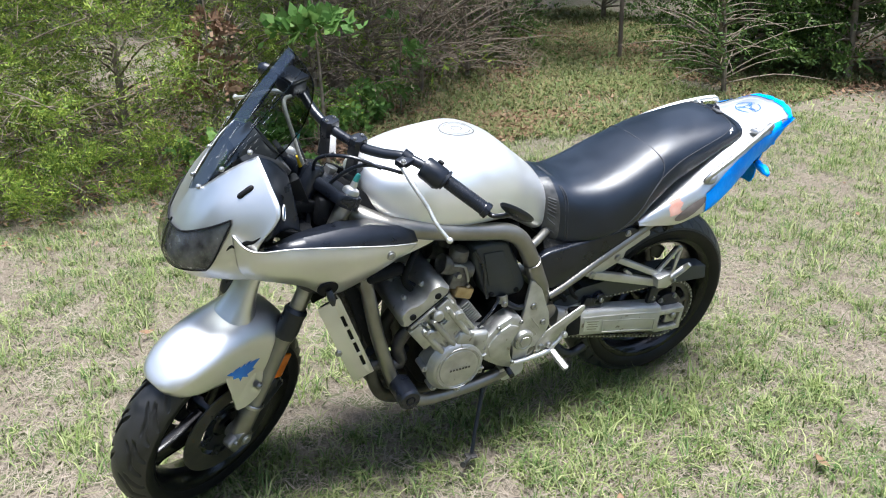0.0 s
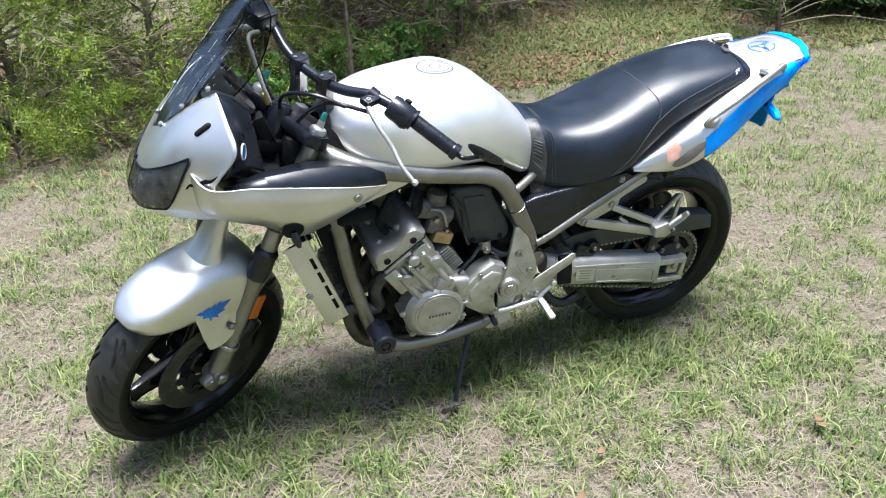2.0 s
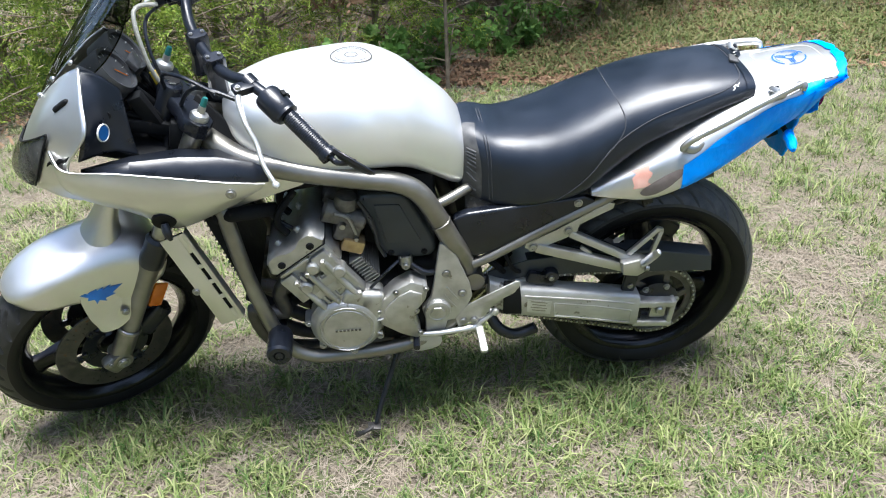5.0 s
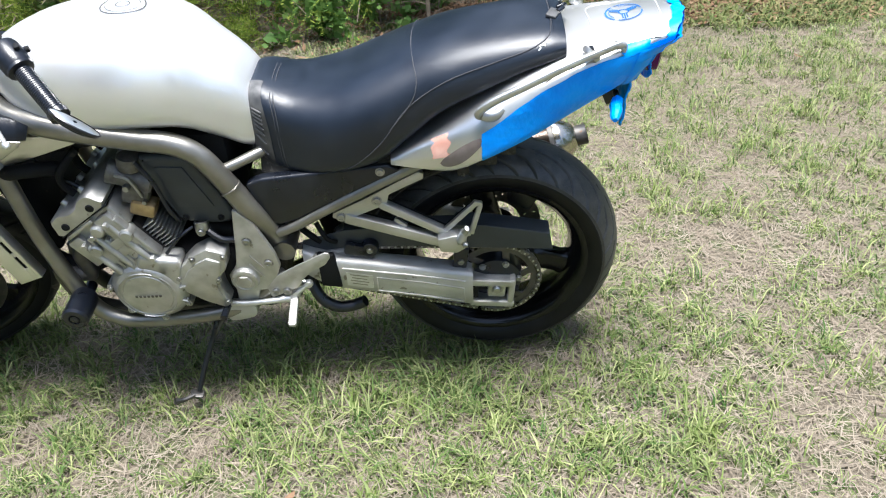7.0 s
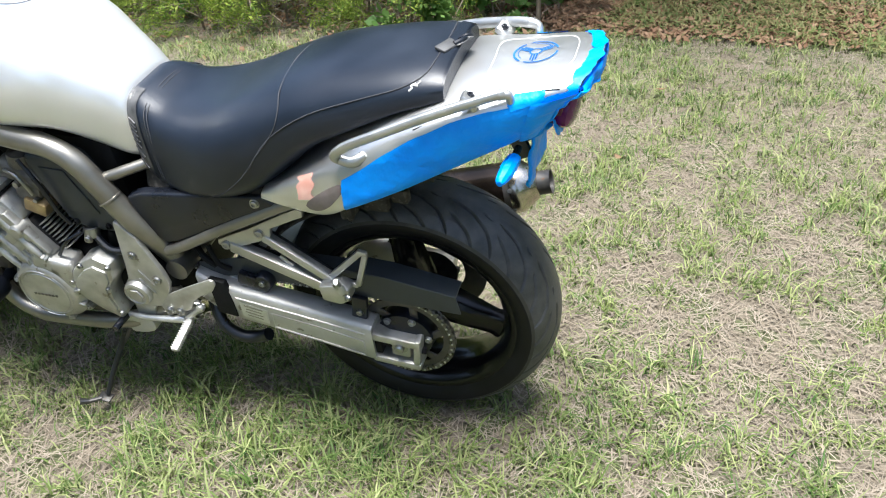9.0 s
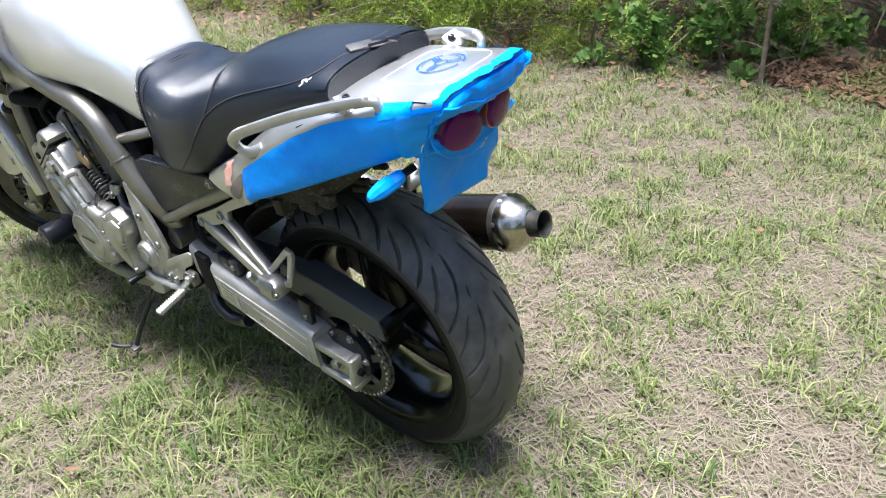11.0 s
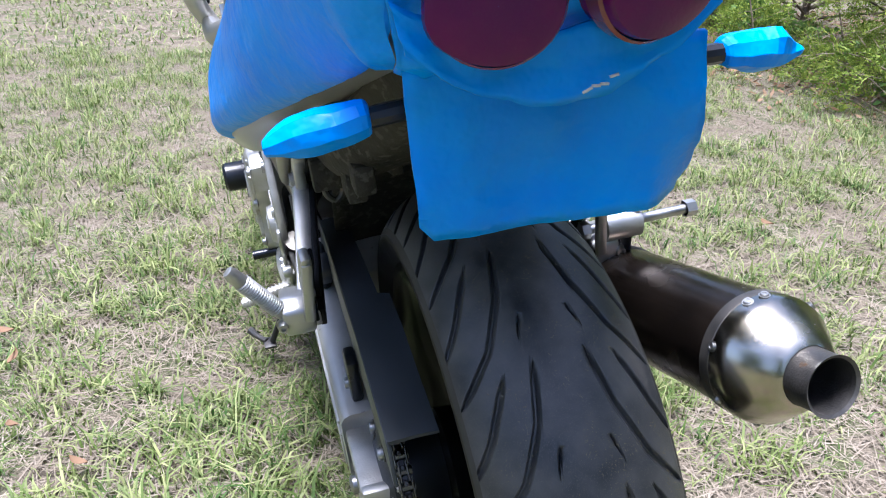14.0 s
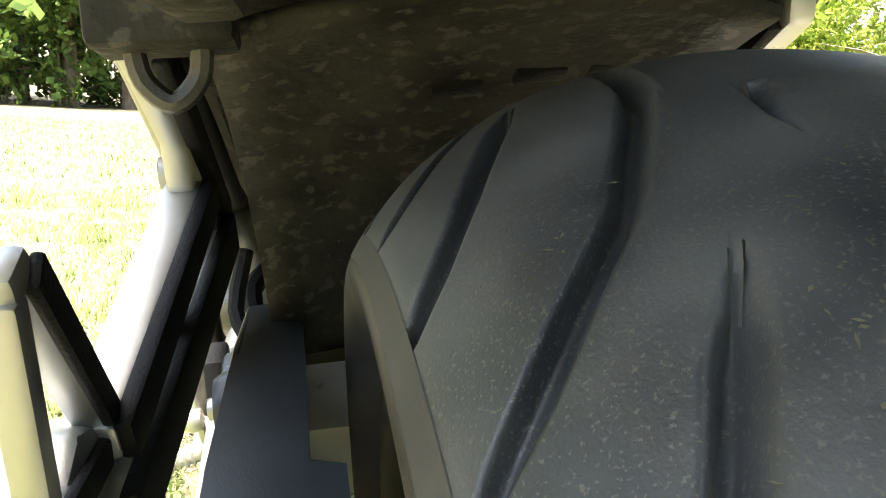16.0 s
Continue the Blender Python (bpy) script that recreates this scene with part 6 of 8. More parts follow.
for s in (1, -1):
    fl = (1, s, 1)
    hl = part("headlight", grid_geo(lamp_patch(0.003) * fl), M_LAMPDARK, fa, "grey-smoked almond headlight")
    part("lens", grid_geo(lamp_patch(0.006, 0.012) * fl), M_GREYLENS, hl, "scratched glossy smoked lens")
    edge = lamp_patch(0.005) * fl
    part("lamp_seal", tube(list(edge[:, 0]) + list(edge[-1, 1:]) + list(edge[::-1, -1][1:]), 0.0022, 8, 1), M_MATTE, hl, "thin black lamp seal")
    lo = part("side_fairing", grid_geo(GB * fl), M_PAINT, bike, "silver lower fairing side panel", 60)
    lo.modifiers.new("thickness", 'SOLIDIFY').thickness = 0.004
    part("panel_lip", tube([q * fl for q in GB[:, 0][4:]], 0.0022, 8, 1), M_ALU, lo, "bright chipped edge")
    part("panel_screw", bolt(np.array((-1.040, -0.2295, 0.814)) * fl, 0.009, (0, -s, 0)), M_STEEL, lo)
    hc = np.array((-1.196, -0.2150, 0.748)) * fl
    hn = np.array((0.05, -0.92, -0.35)) * fl
    part("signal_hole", rev([(0.0001, 0.0035), (0.021, 0.0035), (0.025, 0.003), (0.027, -0.004)], hc, hn, 28), M_MATTE, lo, "black hole where a turn signal was removed")
    part("hole_grommet", tube([hc + np.array((0, -0.004 * s, -0.004)), hc + np.array((0.004, -0.012 * s, -0.022)), hc + np.array((0.008, -0.012 * s, -0.042))], [0.008, 0.010, 0.005], 10, 3), M_BLACK, lo, "loose black rubber stub")
    # dark inner trim between the fairing and the tank
    tr = [[(-1.345, -0.190, 0.876), (-1.340, -0.205, 0.882), (-1.335, -0.220, 0.884)], [(-1.25, -0.150, 0.878), (-1.245, -0.190, 0.885), (-1.24, -0.222, 0.874)],
          [(-1.15, -0.140, 0.884), (-1.145, -0.184, 0.886), (-1.14, -0.223, 0.860)], [(-1.07, -0.135, 0.874), (-1.065, -0.176, 0.876), (-1.05, -0.222, 0.842)],
          [(-1.00, -0.140, 0.860), (-0.995, -0.174, 0.858), (-0.99, -0.214, 0.832)], [(-0.965, -0.155, 0.846), (-0.960, -0.182, 0.843), (-0.960, -0.207, 0.827)]]
    it = part("inner_trim", grid_geo(np.array(tr) * fl), M_BLACK, bike, "black plastic inner fairing trim", 12)
    it.modifiers.new("thickness", 'SOLIDIFY').thickness = 0.004
    wall = [[(-1.321, -0.111, 1.066), (-1.311, -0.172, 1.018), (-1.309, -0.220, 0.968), (-1.335, -0.214, 0.905)], [(-1.285, -0.11, 1.05), (-1.28, -0.135, 1.0), (-1.28, -0.150, 0.95), (-1.275, -0.165, 0.90)],
            [(-1.25, -0.10, 1.01), (-1.245, -0.12, 0.97), (-1.24, -0.135, 0.92), (-1.235, -0.14, 0.87)]]
    iw2 = part("inner_panel", grid_geo(dense(wall, 5) * fl), M_BLACK, bike, "black inner fairing panel", 50)
    iw2.modifiers.new("thickness", 'SOLIDIFY').thickness = 0.004
    if s > 0:
        c = np.array((-1.284, -0.178, 0.951))
        stk = part("round_sticker", rev([(0.0001, 0.0025), (0.015, 0.0025), (0.0165, 0.001)], c, (1.0, -0.42, 0.0), 32), M_BLUEINK, iw2, "round blue sticker with a white ring")
        part("sticker_ring", rev([(0.0165, 0.0012), (0.0168, 0.0034), (0.0185, 0.003), (0.019, 0.0)], c, (1.0, -0.42, 0.0), 32), M_WHITEINK, stk)
# dark crack across the upper fairing, slots and screws
part("fairing_crack", [tube([on_patch(GA, u, v, 0.0008) for u, v in ((0.70, 0.62), (0.74, 0.60), (0.78, 0.635), (0.83, 0.625), (0.88, 0.66), (0.93, 0.655))], [0.001, 0.004, 0.003, 0.006, 0.004, 0.001], 6, 3, flat=0.5)], M_MATTE, fa, "dark cracked scar")
for s in (1, -1):
    fl = (1, s, 1)
    part("fairing_slot", tube([on_patch(GA, 0.875 - 0.105 * q, 0.20 + 0.035 * q, 0.0) * fl for q in (0, 0.04, 0.1, 0.2, 0.8, 0.9, 0.96, 1)], [0.002, 0.0045, 0.0062, 0.007, 0.007, 0.0062, 0.0045, 0.002], 12, 1, flat=0.9), M_MATTE, fa, "black mirror mounting slot")
# chin between the lights
part("chin_gap", tube([(-1.505, 0, 0.893), (-1.522, 0, 0.862), (-1.537, 0, 0.808), (-1.512, 0, 0.765)], 0.003, 8, 4), M_MATTE, fa)

# ---- windscreen
W = [[(-1.460, 0.0, 0.960), (-1.385, 0.0, 1.066), (-1.290, 0.0, 1.180), (-1.205, 0.0, 1.272)],
     [(-1.438, -0.036, 0.978), (-1.368, -0.040, 1.073), (-1.280, -0.042, 1.178), (-1.200, -0.040, 1.265)],
     [(-1.392, -0.067, 1.024), (-1.335, -0.074, 1.098), (-1.260, -0.078, 1.176), (-1.190, -0.076, 1.250)],
     [(-1.336, -0.103, 1.073), (-1.300, -0.112, 1.110), (-1.240, -0.115, 1.165), (-1.182, -0.103, 1.224)],
     [(-1.283, -0.128, 1.062), (-1.252, -0.130, 1.090), (-1.214, -0.129, 1.137), (-1.188, -0.118, 1.190)]]
GW = np.concatenate([dense(W[:3], 7), dense(W[2:], 7)[1:]])
GW = np.concatenate([(GW * (1, -1, 1))[::-1][:-1], GW])
ws = part("windscreen", grid_geo(GW), M_SCREEN, bike, "scratched smoked clear windscreen", 9)
# thin clear tubes added to give the folds their highlight
for s in (len(GW) // 2 - 14, len(GW) // 2 + 14):
    part("screen_crease", tube([q for q in GW[s][::3]] + [GW[s][-1]], 0.0016, 8, 1), M_CLEARLENS, ws, "glossy tube added for the glint along the screen's fold")
part("screen_edge", tube([*GW[0], *GW[1:-1, -1], *GW[-1][::-1]], 0.0018, 6, 1), M_SMOKE, ws)
for p in ((-1.332, -0.106, 1.076), (-1.391, -0.068, 1.027), (-1.441, -0.034, 0.977)):
    for s in (1, -1):
        q = np.array(p) * (1, s, 1)
        part("screen_screw", rev([(0.0001, 0.007), (0.004, 0.0065), (0.0065, 0.003), (0.0065, 0.0)], q, (-0.5, -0.45 * s, 0.75), 16), M_STEEL, ws, "bright screen screw")
scr = []
for k in range(60):
    i, j = random.randint(2, len(GW) - 3), random.randint(1, GW.shape[1] - 8)
    ln = random.randint(1, 2)
    scr.append(tube([GW[i, j] + (-0.0012, 0, 0.0012), GW[i, min(j + ln, GW.shape[1] - 1)] + (-0.0012, 0.002, 0.0012)], random.uniform(0.0001, 0.00022), 4, 1))
tagged(part("screen_scratches", scr, M_WHITEINK, ws, "pale scratches"), kind="stuff")

# ---- instruments
dash_g = [[(-1.345 + a, y, 1.005 + b) for a, b in ((0, 0), (0.02, 0.02), (0.06, 0.0), (0.085, -0.06), (0.06, -0.10), (0.01, -0.06))] for y in (-0.105, -0.09, -0.03, 0.03, 0.09, 0.105)]
ip = part("instrument_panel", loft(dash_g, 3, 2), M_BLACK, bike, "black twin-dial instrument panel")
for y, r in ((-0.05, 0.05), (0.055, 0.05)):
    c = np.array((-1.272, y, 1.030))
    n = np.array((0.80, 0, 0.60))
    d = part("dial", rev([(0.0001, 0.004), (r * 0.9, 0.004), (r * 0.92, 0.012), (r * 1.05, 0.014), (r * 1.1, 0.006), (r * 1.12, -0.05)], c, n, 36), M_DIAL, ip, "round dark dial with pale ticks")
    tk_g = []
    u, w = np.array((0, 1.0, 0)), np.cross(n, (0, 1.0, 0))
    for k in range(11):
        a = radians(-45 + 27 * k)
        e = math.cos(a) * u + math.sin(a) * w
        tk_g.append(tube([c + n * 0.0046 + e * r * 0.72, c + n * 0.0046 + e * r * 0.86], 0.0008, 4, 1))
    part("dial_ticks", tk_g, M_WHITEINK, d)
    part("dial_needle", tube([c + n * 0.007, c + n * 0.007 + (0.5 * u - 0.8 * w) * r * 0.7], 0.0012, 6, 1), M_ORANGE, d)
part("tripmeter", xf(box((0, 0, 0), (0.03, 0.05, 0.012), bev=0.003), Matrix.Translation((-1.238, 0, 1.03)) @ Matrix.Rotation(radians(55), 4, 'Y')), M_DIAL, ip)
part("fairing_stay", [tube([(-1.40, y, 0.93), (-1.30, y, 0.96), (-1.20, y * 0.6, 0.90), (-1.13, y * 0.4, 0.88)], 0.009, 10, 4) for y in (-0.08, 0.08)] + [tube([(-1.28, -0.14, 0.97), (-1.27, 0, 0.96), (-1.28, 0.14, 0.97)], 0.009, 10, 4)], M_MATTE, bike, "black fairing bracket")
lk = part("lock_barrel", tube([(-1.192, -0.012, 0.872), (-1.190, -0.012, 0.880), (-1.181, -0.012, 0.925), (-1.180, -0.012, 0.930), (-1.170, -0.012, 0.975), (-1.168, -0.012, 0.985)], [0.026, 0.034, 0.034, 0.029, 0.029, 0.024], 20, 1), M_BLACK, bike, "black steering lock barrel")
part("lock_face", rev([(0.0001, 0.002), (0.017, 0.003), (0.022, 0.0), (0.023, -0.008)], (-1.1675, -0.012, 0.987), (0.2, 0, 1), 24), M_MATTE, lk)
part("lock_collar", rev([(0.034, -0.010), (0.039, -0.008), (0.039, 0.008), (0.034, 0.010)], (-1.184, -0.012, 0.910), (0.2, 0, 1), 24), M_MATTE, lk)
part("cockpit_bracket", [bar((-1.275, -0.085, 0.925), (-1.165, -0.050, 0.885), 0.030, 0.020, 0.005), bar((-1.235, -0.075, 0.985), (-1.205, -0.055, 0.900), 0.034, 0.030, 0.006), box((-1.150, -0.060, 0.880), (0.060, 0.060, 0.075), (0, 12, 0), 0.012, 2)], M_MATTE, bike, "black bracket and connector box behind the instruments")
part("air_duct_panel", [box((-1.27, 0, 0.86), (0.16, 0.24, 0.02), (0, 14, 0), 0.006)], M_MATTE, bike)
part("horn", [rev([(0.0001, 0.0), (0.02, 0.002), (0.036, 0.0), (0.04, -0.012), (0.03, -0.03)], (-1.235, -0.06, 0.74), (-0.9, -0.3, 0.1), 28)], M_BLACK, bike, "round black horn")


# ---- frame
for s in (-1, 1):
    up = [(-1.125, s * 0.045, 0.885), (-1.08, s * 0.095, 0.868), (-1.02, s * 0.140, 0.850), (-0.955, s * 0.158, 0.834), (-0.875, s * 0.163, 0.815), (-0.757, s * 0.163, 0.790), (-0.685, s * 0.162, 0.776), (-0.635, s * 0.161, 0.745),
          (-0.598, s * 0.160, 0.685), (-0.560, s * 0.152, 0.600), (-0.530, s * 0.134, 0.535), (-0.515, s * 0.118, 0.48)]
    fr = part("frame_rail", tube(up, [0.026, 0.026, 0.025, 0.024, 0.024, 0.024, 0.024, 0.024, 0.024, 0.026, 0.029, 0.027], 18, 4), M_FRAME, bike, "satin grey-silver tubular frame rail")
    part("frame_rail_collar", rev([(0.0245, -0.003), (0.0265, -0.002), (0.0265, 0.002), (0.0245, 0.003)], (-0.585, s * 0.1595, 0.656), (0.43, 0, -0.9), 24), M_FRAME, fr)
    part("frame_gusset", plate([(-1.09, 0.83), (-1.0, 0.80), (-0.86, 0.796), (-0.90, 0.775), (-1.03, 0.735), (-1.075, 0.72), (-1.10, 0.75)], s * 0.135, s * 0.150, 0.004), M_PAINT, fr, "silver frame side gusset")
    dn = [(-1.115, s * 0.07, 0.80), (-1.095, s * 0.12, 0.755), (-1.078, s * 0.150, 0.70), (-1.055, s * 0.165, 0.56), (-1.030, s * 0.172, 0.455), (-1.005, s * 0.175, 0.37), (-0.975, s * 0.178, 0.315), (-0.93, s * 0.18, 0.288), (-0.877, s * 0.18, 0.280),
          (-0.735, s * 0.178, 0.287), (-0.65, s * 0.170, 0.300), (-0.58, s * 0.160, 0.33), (-0.52, s * 0.152, 0.40)]
    part("down_tube", tube(dn, 0.019, 16, 4), M_FRAME, bike, "satin grey-silver lower frame tube")
    part("frame_lug", plate([tuple(q) for q in smooth_path([(-0.668, 0.318), (-0.600, 0.326), (-0.588, 0.305), (-0.600, 0.283), (-0.650, 0.272), (-0.664, 0.282)], 3, True)], s * 0.186, s * 0.150, 0.004, 2), M_ARM, bike, "silver lower frame lug")
    part("subframe_rail", tube([(-0.505, s * 0.145, 0.515), (-0.46, s * 0.146, 0.535), (-0.338, s * 0.146, 0.602), (-0.182, s * 0.142, 0.680), (-0.09, s * 0.125, 0.712), (0.02, s * 0.10, 0.748)], 0.0125, 14, 3), M_FRAME, bike, "slim satin subframe tube")
    part("subframe_brace", tube([(-0.605, s * 0.148, 0.692), (-0.56, s * 0.132, 0.704), (-0.50, s * 0.095, 0.715)], 0.012, 14, 2), M_FRAME, bike, "slim satin subframe tube")
part("cross_tube", tube([(-0.50, -0.15, 0.46), (-0.50, 0.15, 0.46)], 0.026, 16, 1), M_FRAME, bike)

for s in (-1, 1):
    part("head_gusset", bar((-1.135, s * 0.030, 0.925), (-1.030, s * 0.112, 0.850), 0.085, 0.012, 0.004), M_MATTE, bike, "black steering head gusset")
# ---- engine: cylinders lean forward
LEAN = radians(35)
EW = np.array((-math.sin(LEAN), 0, math.cos(LEAN)))      # up the cylinders
EF = np.array((-math.cos(LEAN), 0, -math.sin(LEAN)))     # towards the front of the engine
E0 = np.array((-0.800, 0, 0.435))


def eng(f, y, w):
    return E0 + EF * f * 0.86 + EW * w * 0.84 + np.array((0, y, 0))


def ebox(f, y, w, sf, sy, sw, bev=0.006):
    m = Matrix((EF, (0, 1, 0), EW)).transposed().to_4x4()
    m.translation = eng(f, y, w)
    return xf(box((0, 0, 0), (sf * 0.86, sy, sw * 0.84), bev=bev, seg=2), m)


en = part("engine", [box((-0.72, 0, 0.385), (0.40, 0.32, 0.19), (0, 4, 0), 0.035, 4), box((-0.80, 0, 0.30), (0.22, 0.24, 0.07), (0, 0, 0), 0.02, 3), box((-0.60, 0, 0.47), (0.18, 0.26, 0.10), (0, 12, 0), 0.025, 3)],
          M_CORE, bike, "four-cylinder engine with black cases and dull silver covers")
cy = part("cylinder_block", [ebox(0.0, 0, 0.10, 0.150, 0.35, 0.11, 0.012)], M_CORE, en)
for k in range(9):
    part("cooling_fin", ebox(-0.092, 0, 0.035 + 0.011 * k, 0.045, 0.33, 0.0035, 0.001), M_CAST, cy)
hd = part("cylinder_head", ebox(0.0, 0, 0.20, 0.165, 0.375, 0.085, 0.014), M_CAST, en)
for f, w, sf, sw in ((0.07, 0.175, 0.045, 0.10), (-0.045, 0.17, 0.05, 0.12), (0.01, 0.12, 0.09, 0.035), (0.035, 0.125, 0.012, 0.16), (0.0, 0.11, 0.010, 0.13), (-0.07, 0.13, 0.012, 0.15), (0.03, 0.235, 0.10, 0.012)):
    part("head_rib", ebox(f, -0.192, w, sf, 0.022, sw, 0.005), M_CAST, hd)
# cam cover with two lobes
lob = []
for y in (-0.198, -0.19, 0.19, 0.198):
    sh = 0.93 if abs(y) > 0.195 else 1.0
    lob.append([eng(f * sh, y, 0.245 + (w - 0.245) * sh) for f, w in ((0.082, 0.245), (0.087, 0.275), (0.074, 0.298), (0.040, 0.300), (0.018, 0.287), (-0.018, 0.287), (-0.040, 0.300), (-0.074, 0.298), (-0.087, 0.275), (-0.082, 0.245))])
cc = part("cam_cover", loft(lob, 1, 2), M_CAST, hd, "silver cam cover")
part("cover_gasket", ebox(0, 0, 0.246, 0.174, 0.40, 0.004, 0.001), M_MATTE, cc)
for f in (0.05, -0.05):
    part("cam_plug", rev([(0.0001, 0.0025), (0.008, 0.0025), (0.0095, 0.0), (0.0095, -0.006)], eng(f, -0.199, 0.264), (0, -1, 0), 24), M_MATTE, cc, "dark half-moon plug")
    for y in (-0.15, -0.05, 0.05, 0.15):
        part("cover_bolt", bolt(eng(f * 0.7, y, 0.300), 0.008, EW, 0.008), M_ALU, cc)
for y in (-0.14, -0.05, 0.05, 0.14):
    part("spark_cap", tube([eng(0.0, y, 0.30), eng(0.0, y, 0.34), eng(-0.03, y, 0.37), eng(-0.09, y * 0.8, 0.38)], 0.009, 10, 3), M_MATTE, hd, "black spark plug lead")
for f, w in ((0.045, 0.165), (-0.06, 0.15), (-0.01, 0.205)):
    part("head_boss", rev([(0.0001, 0.012), (0.012, 0.012), (0.016, 0.008), (0.017, -0.02)], eng(f, -0.2, w), (0, -1, 0), 18), M_CAST, hd)
# outside water and oil pipes on the cylinder side
part("cylinder_plate", [ebox(0.0, -0.180, 0.105, 0.145, 0.035, 0.125, 0.010), ebox(0.0, -0.198, 0.145, 0.10, 0.012, 0.030, 0.004), ebox(0.01, -0.197, 0.060, 0.075, 0.012, 0.040, 0.005)], M_CAST, cy, "cast silver cylinder side")
for f, w0, w1 in ((0.055, 0.03, 0.19), (0.012, 0.045, 0.20), (-0.045, 0.02, 0.20)):
    part("cylinder_rib", tube([eng(f, -0.199, w0), eng(f, -0.203, (w0 + w1) / 2), eng(f * 1.05, -0.200, w1)], [0.008, 0.0085, 0.0075], 12, 3), M_CAST, cy)
for f, w in ((0.055, 0.195), (0.012, 0.20), (-0.045, 0.205), (0.062, 0.05), (-0.055, 0.055)):
    part("cylinder_nut", rev([(0.0001, 0.010), (0.006, 0.010), (0.0075, 0.008), (0.0075, -0.006)], eng(f, -0.204, w), (0, -1, 0), 6), M_CAST, cy)
# round generator cover
GC = np.array((-0.826, -0.19, 0.395))
gp = [(0.0001, 0.0275), (0.050, 0.0270), (0.0575, 0.0262), (0.0590, 0.0242), (0.0625, 0.0242), (0.0640, 0.0258), (0.072, 0.0245), (0.078, 0.019), (0.084, 0.010), (0.090, 0.003), (0.090, -0.05)]
gc = part("generator_cover", rev(gp, GC, (0, -1, 0), 64), M_CAST, en, "round ribbed engine cover with worn raised marks")
part("raised_mark", [box(GC + (-0.026 + 0.0095 * k, -0.031, 0.0), (0.006, 0.002, 0.006), (0, 0, 0), 0.0005, 1) for k in range(7)], M_DARKSTEEL, gc, "worn raised marks as plain bars")
part("cover_rib", [rev([(0.0665, 0.0265), (0.068, 0.0285), (0.0695, 0.0265)], GC, (0, -1, 0), 16, arc=(radians(a), radians(a + 44))) for a in (8, 68, 128, 188, 248, 308)], M_CAST, gc)
for k in range(7):
    a = radians(20 + 51.4 * k)
    part("cover_lug", [rev([(0.0001, 0.006), (0.009, 0.006), (0.010, 0.0), (0.010, -0.04)], GC + 0.094 * np.array((math.cos(a), 0, math.sin(a))), (0, -1, 0), 14), bolt(GC + 0.094 * np.array((math.cos(a), 0, math.sin(a))) + (0, -0.006, 0), 0.005)], M_CAST, gc)
for k in range(5):
    a = radians(30 * k - 20)
    part("cover_fin", box(GC + 0.083 * np.array((math.cos(a), 0, math.sin(a))) + np.array((0, -0.012, 0)), (0.020, 0.016, 0.006), (0, -math.degrees(a), 0), 0.002, 1), M_CAST, gc)
part("cover_neck", [box((-0.79, -0.185, 0.475), (0.085, 0.05, 0.05), (0, 20, 0), 0.012, 3), box((-0.765, -0.18, 0.455), (0.06, 0.06, 0.08), (0, 10, 0), 0.012, 3)], M_CAST, en)
# sprocket cover
SCV = [(-0.752, 0.436), (-0.735, 0.465), (-0.703, 0.497), (-0.662, 0.519), (-0.622, 0.502), (-0.628, 0.458), (-0.650, 0.428), (-0.652, 0.390), (-0.641, 0.348), (-0.652, 0.334), (-0.694, 0.354), (-0.740, 0.388)]
scp = [tuple(q) for q in SCV]
sv = part("sprocket_cover", [plate(scp, -0.205, -0.15, 0.007, 2)], M_CAST, en, "cast sprocket cover")
cen = np.mean(SCV, axis=0)
part("cover_face", plate([tuple(cen + (np.array(q) - cen) * 0.74) for q in scp], -0.210, -0.2, 0.004, 2), M_CAST, sv)
for k in (0, 2, 4, 6, 8):
    q = cen + (np.array(SCV[k]) - cen) * 0.9
    part("cover_bolt", bolt((q[0], -0.205, q[1]), 0.006), M_STEEL, sv)
part("breather_clamp", [rev([(0.013, -0.012), (0.017, -0.01), (0.017, 0.01), (0.013, 0.012)], (-0.672, -0.16, 0.555), (0, 0.3, 1), 16), bolt((-0.672, -0.178, 0.548), 0.008)], M_STEEL, en, "bright hose clamp")
part("starter_lead", [tube([(-0.76, -0.19, 0.50), (-0.72, -0.19, 0.545), (-0.69, -0.17, 0.56)], 0.004, 8, 4), tube([(-0.67, -0.16, 0.55), (-0.63, -0.175, 0.525), (-0.60, -0.165, 0.515)], 0.008, 8, 4)], M_BLACK, en)
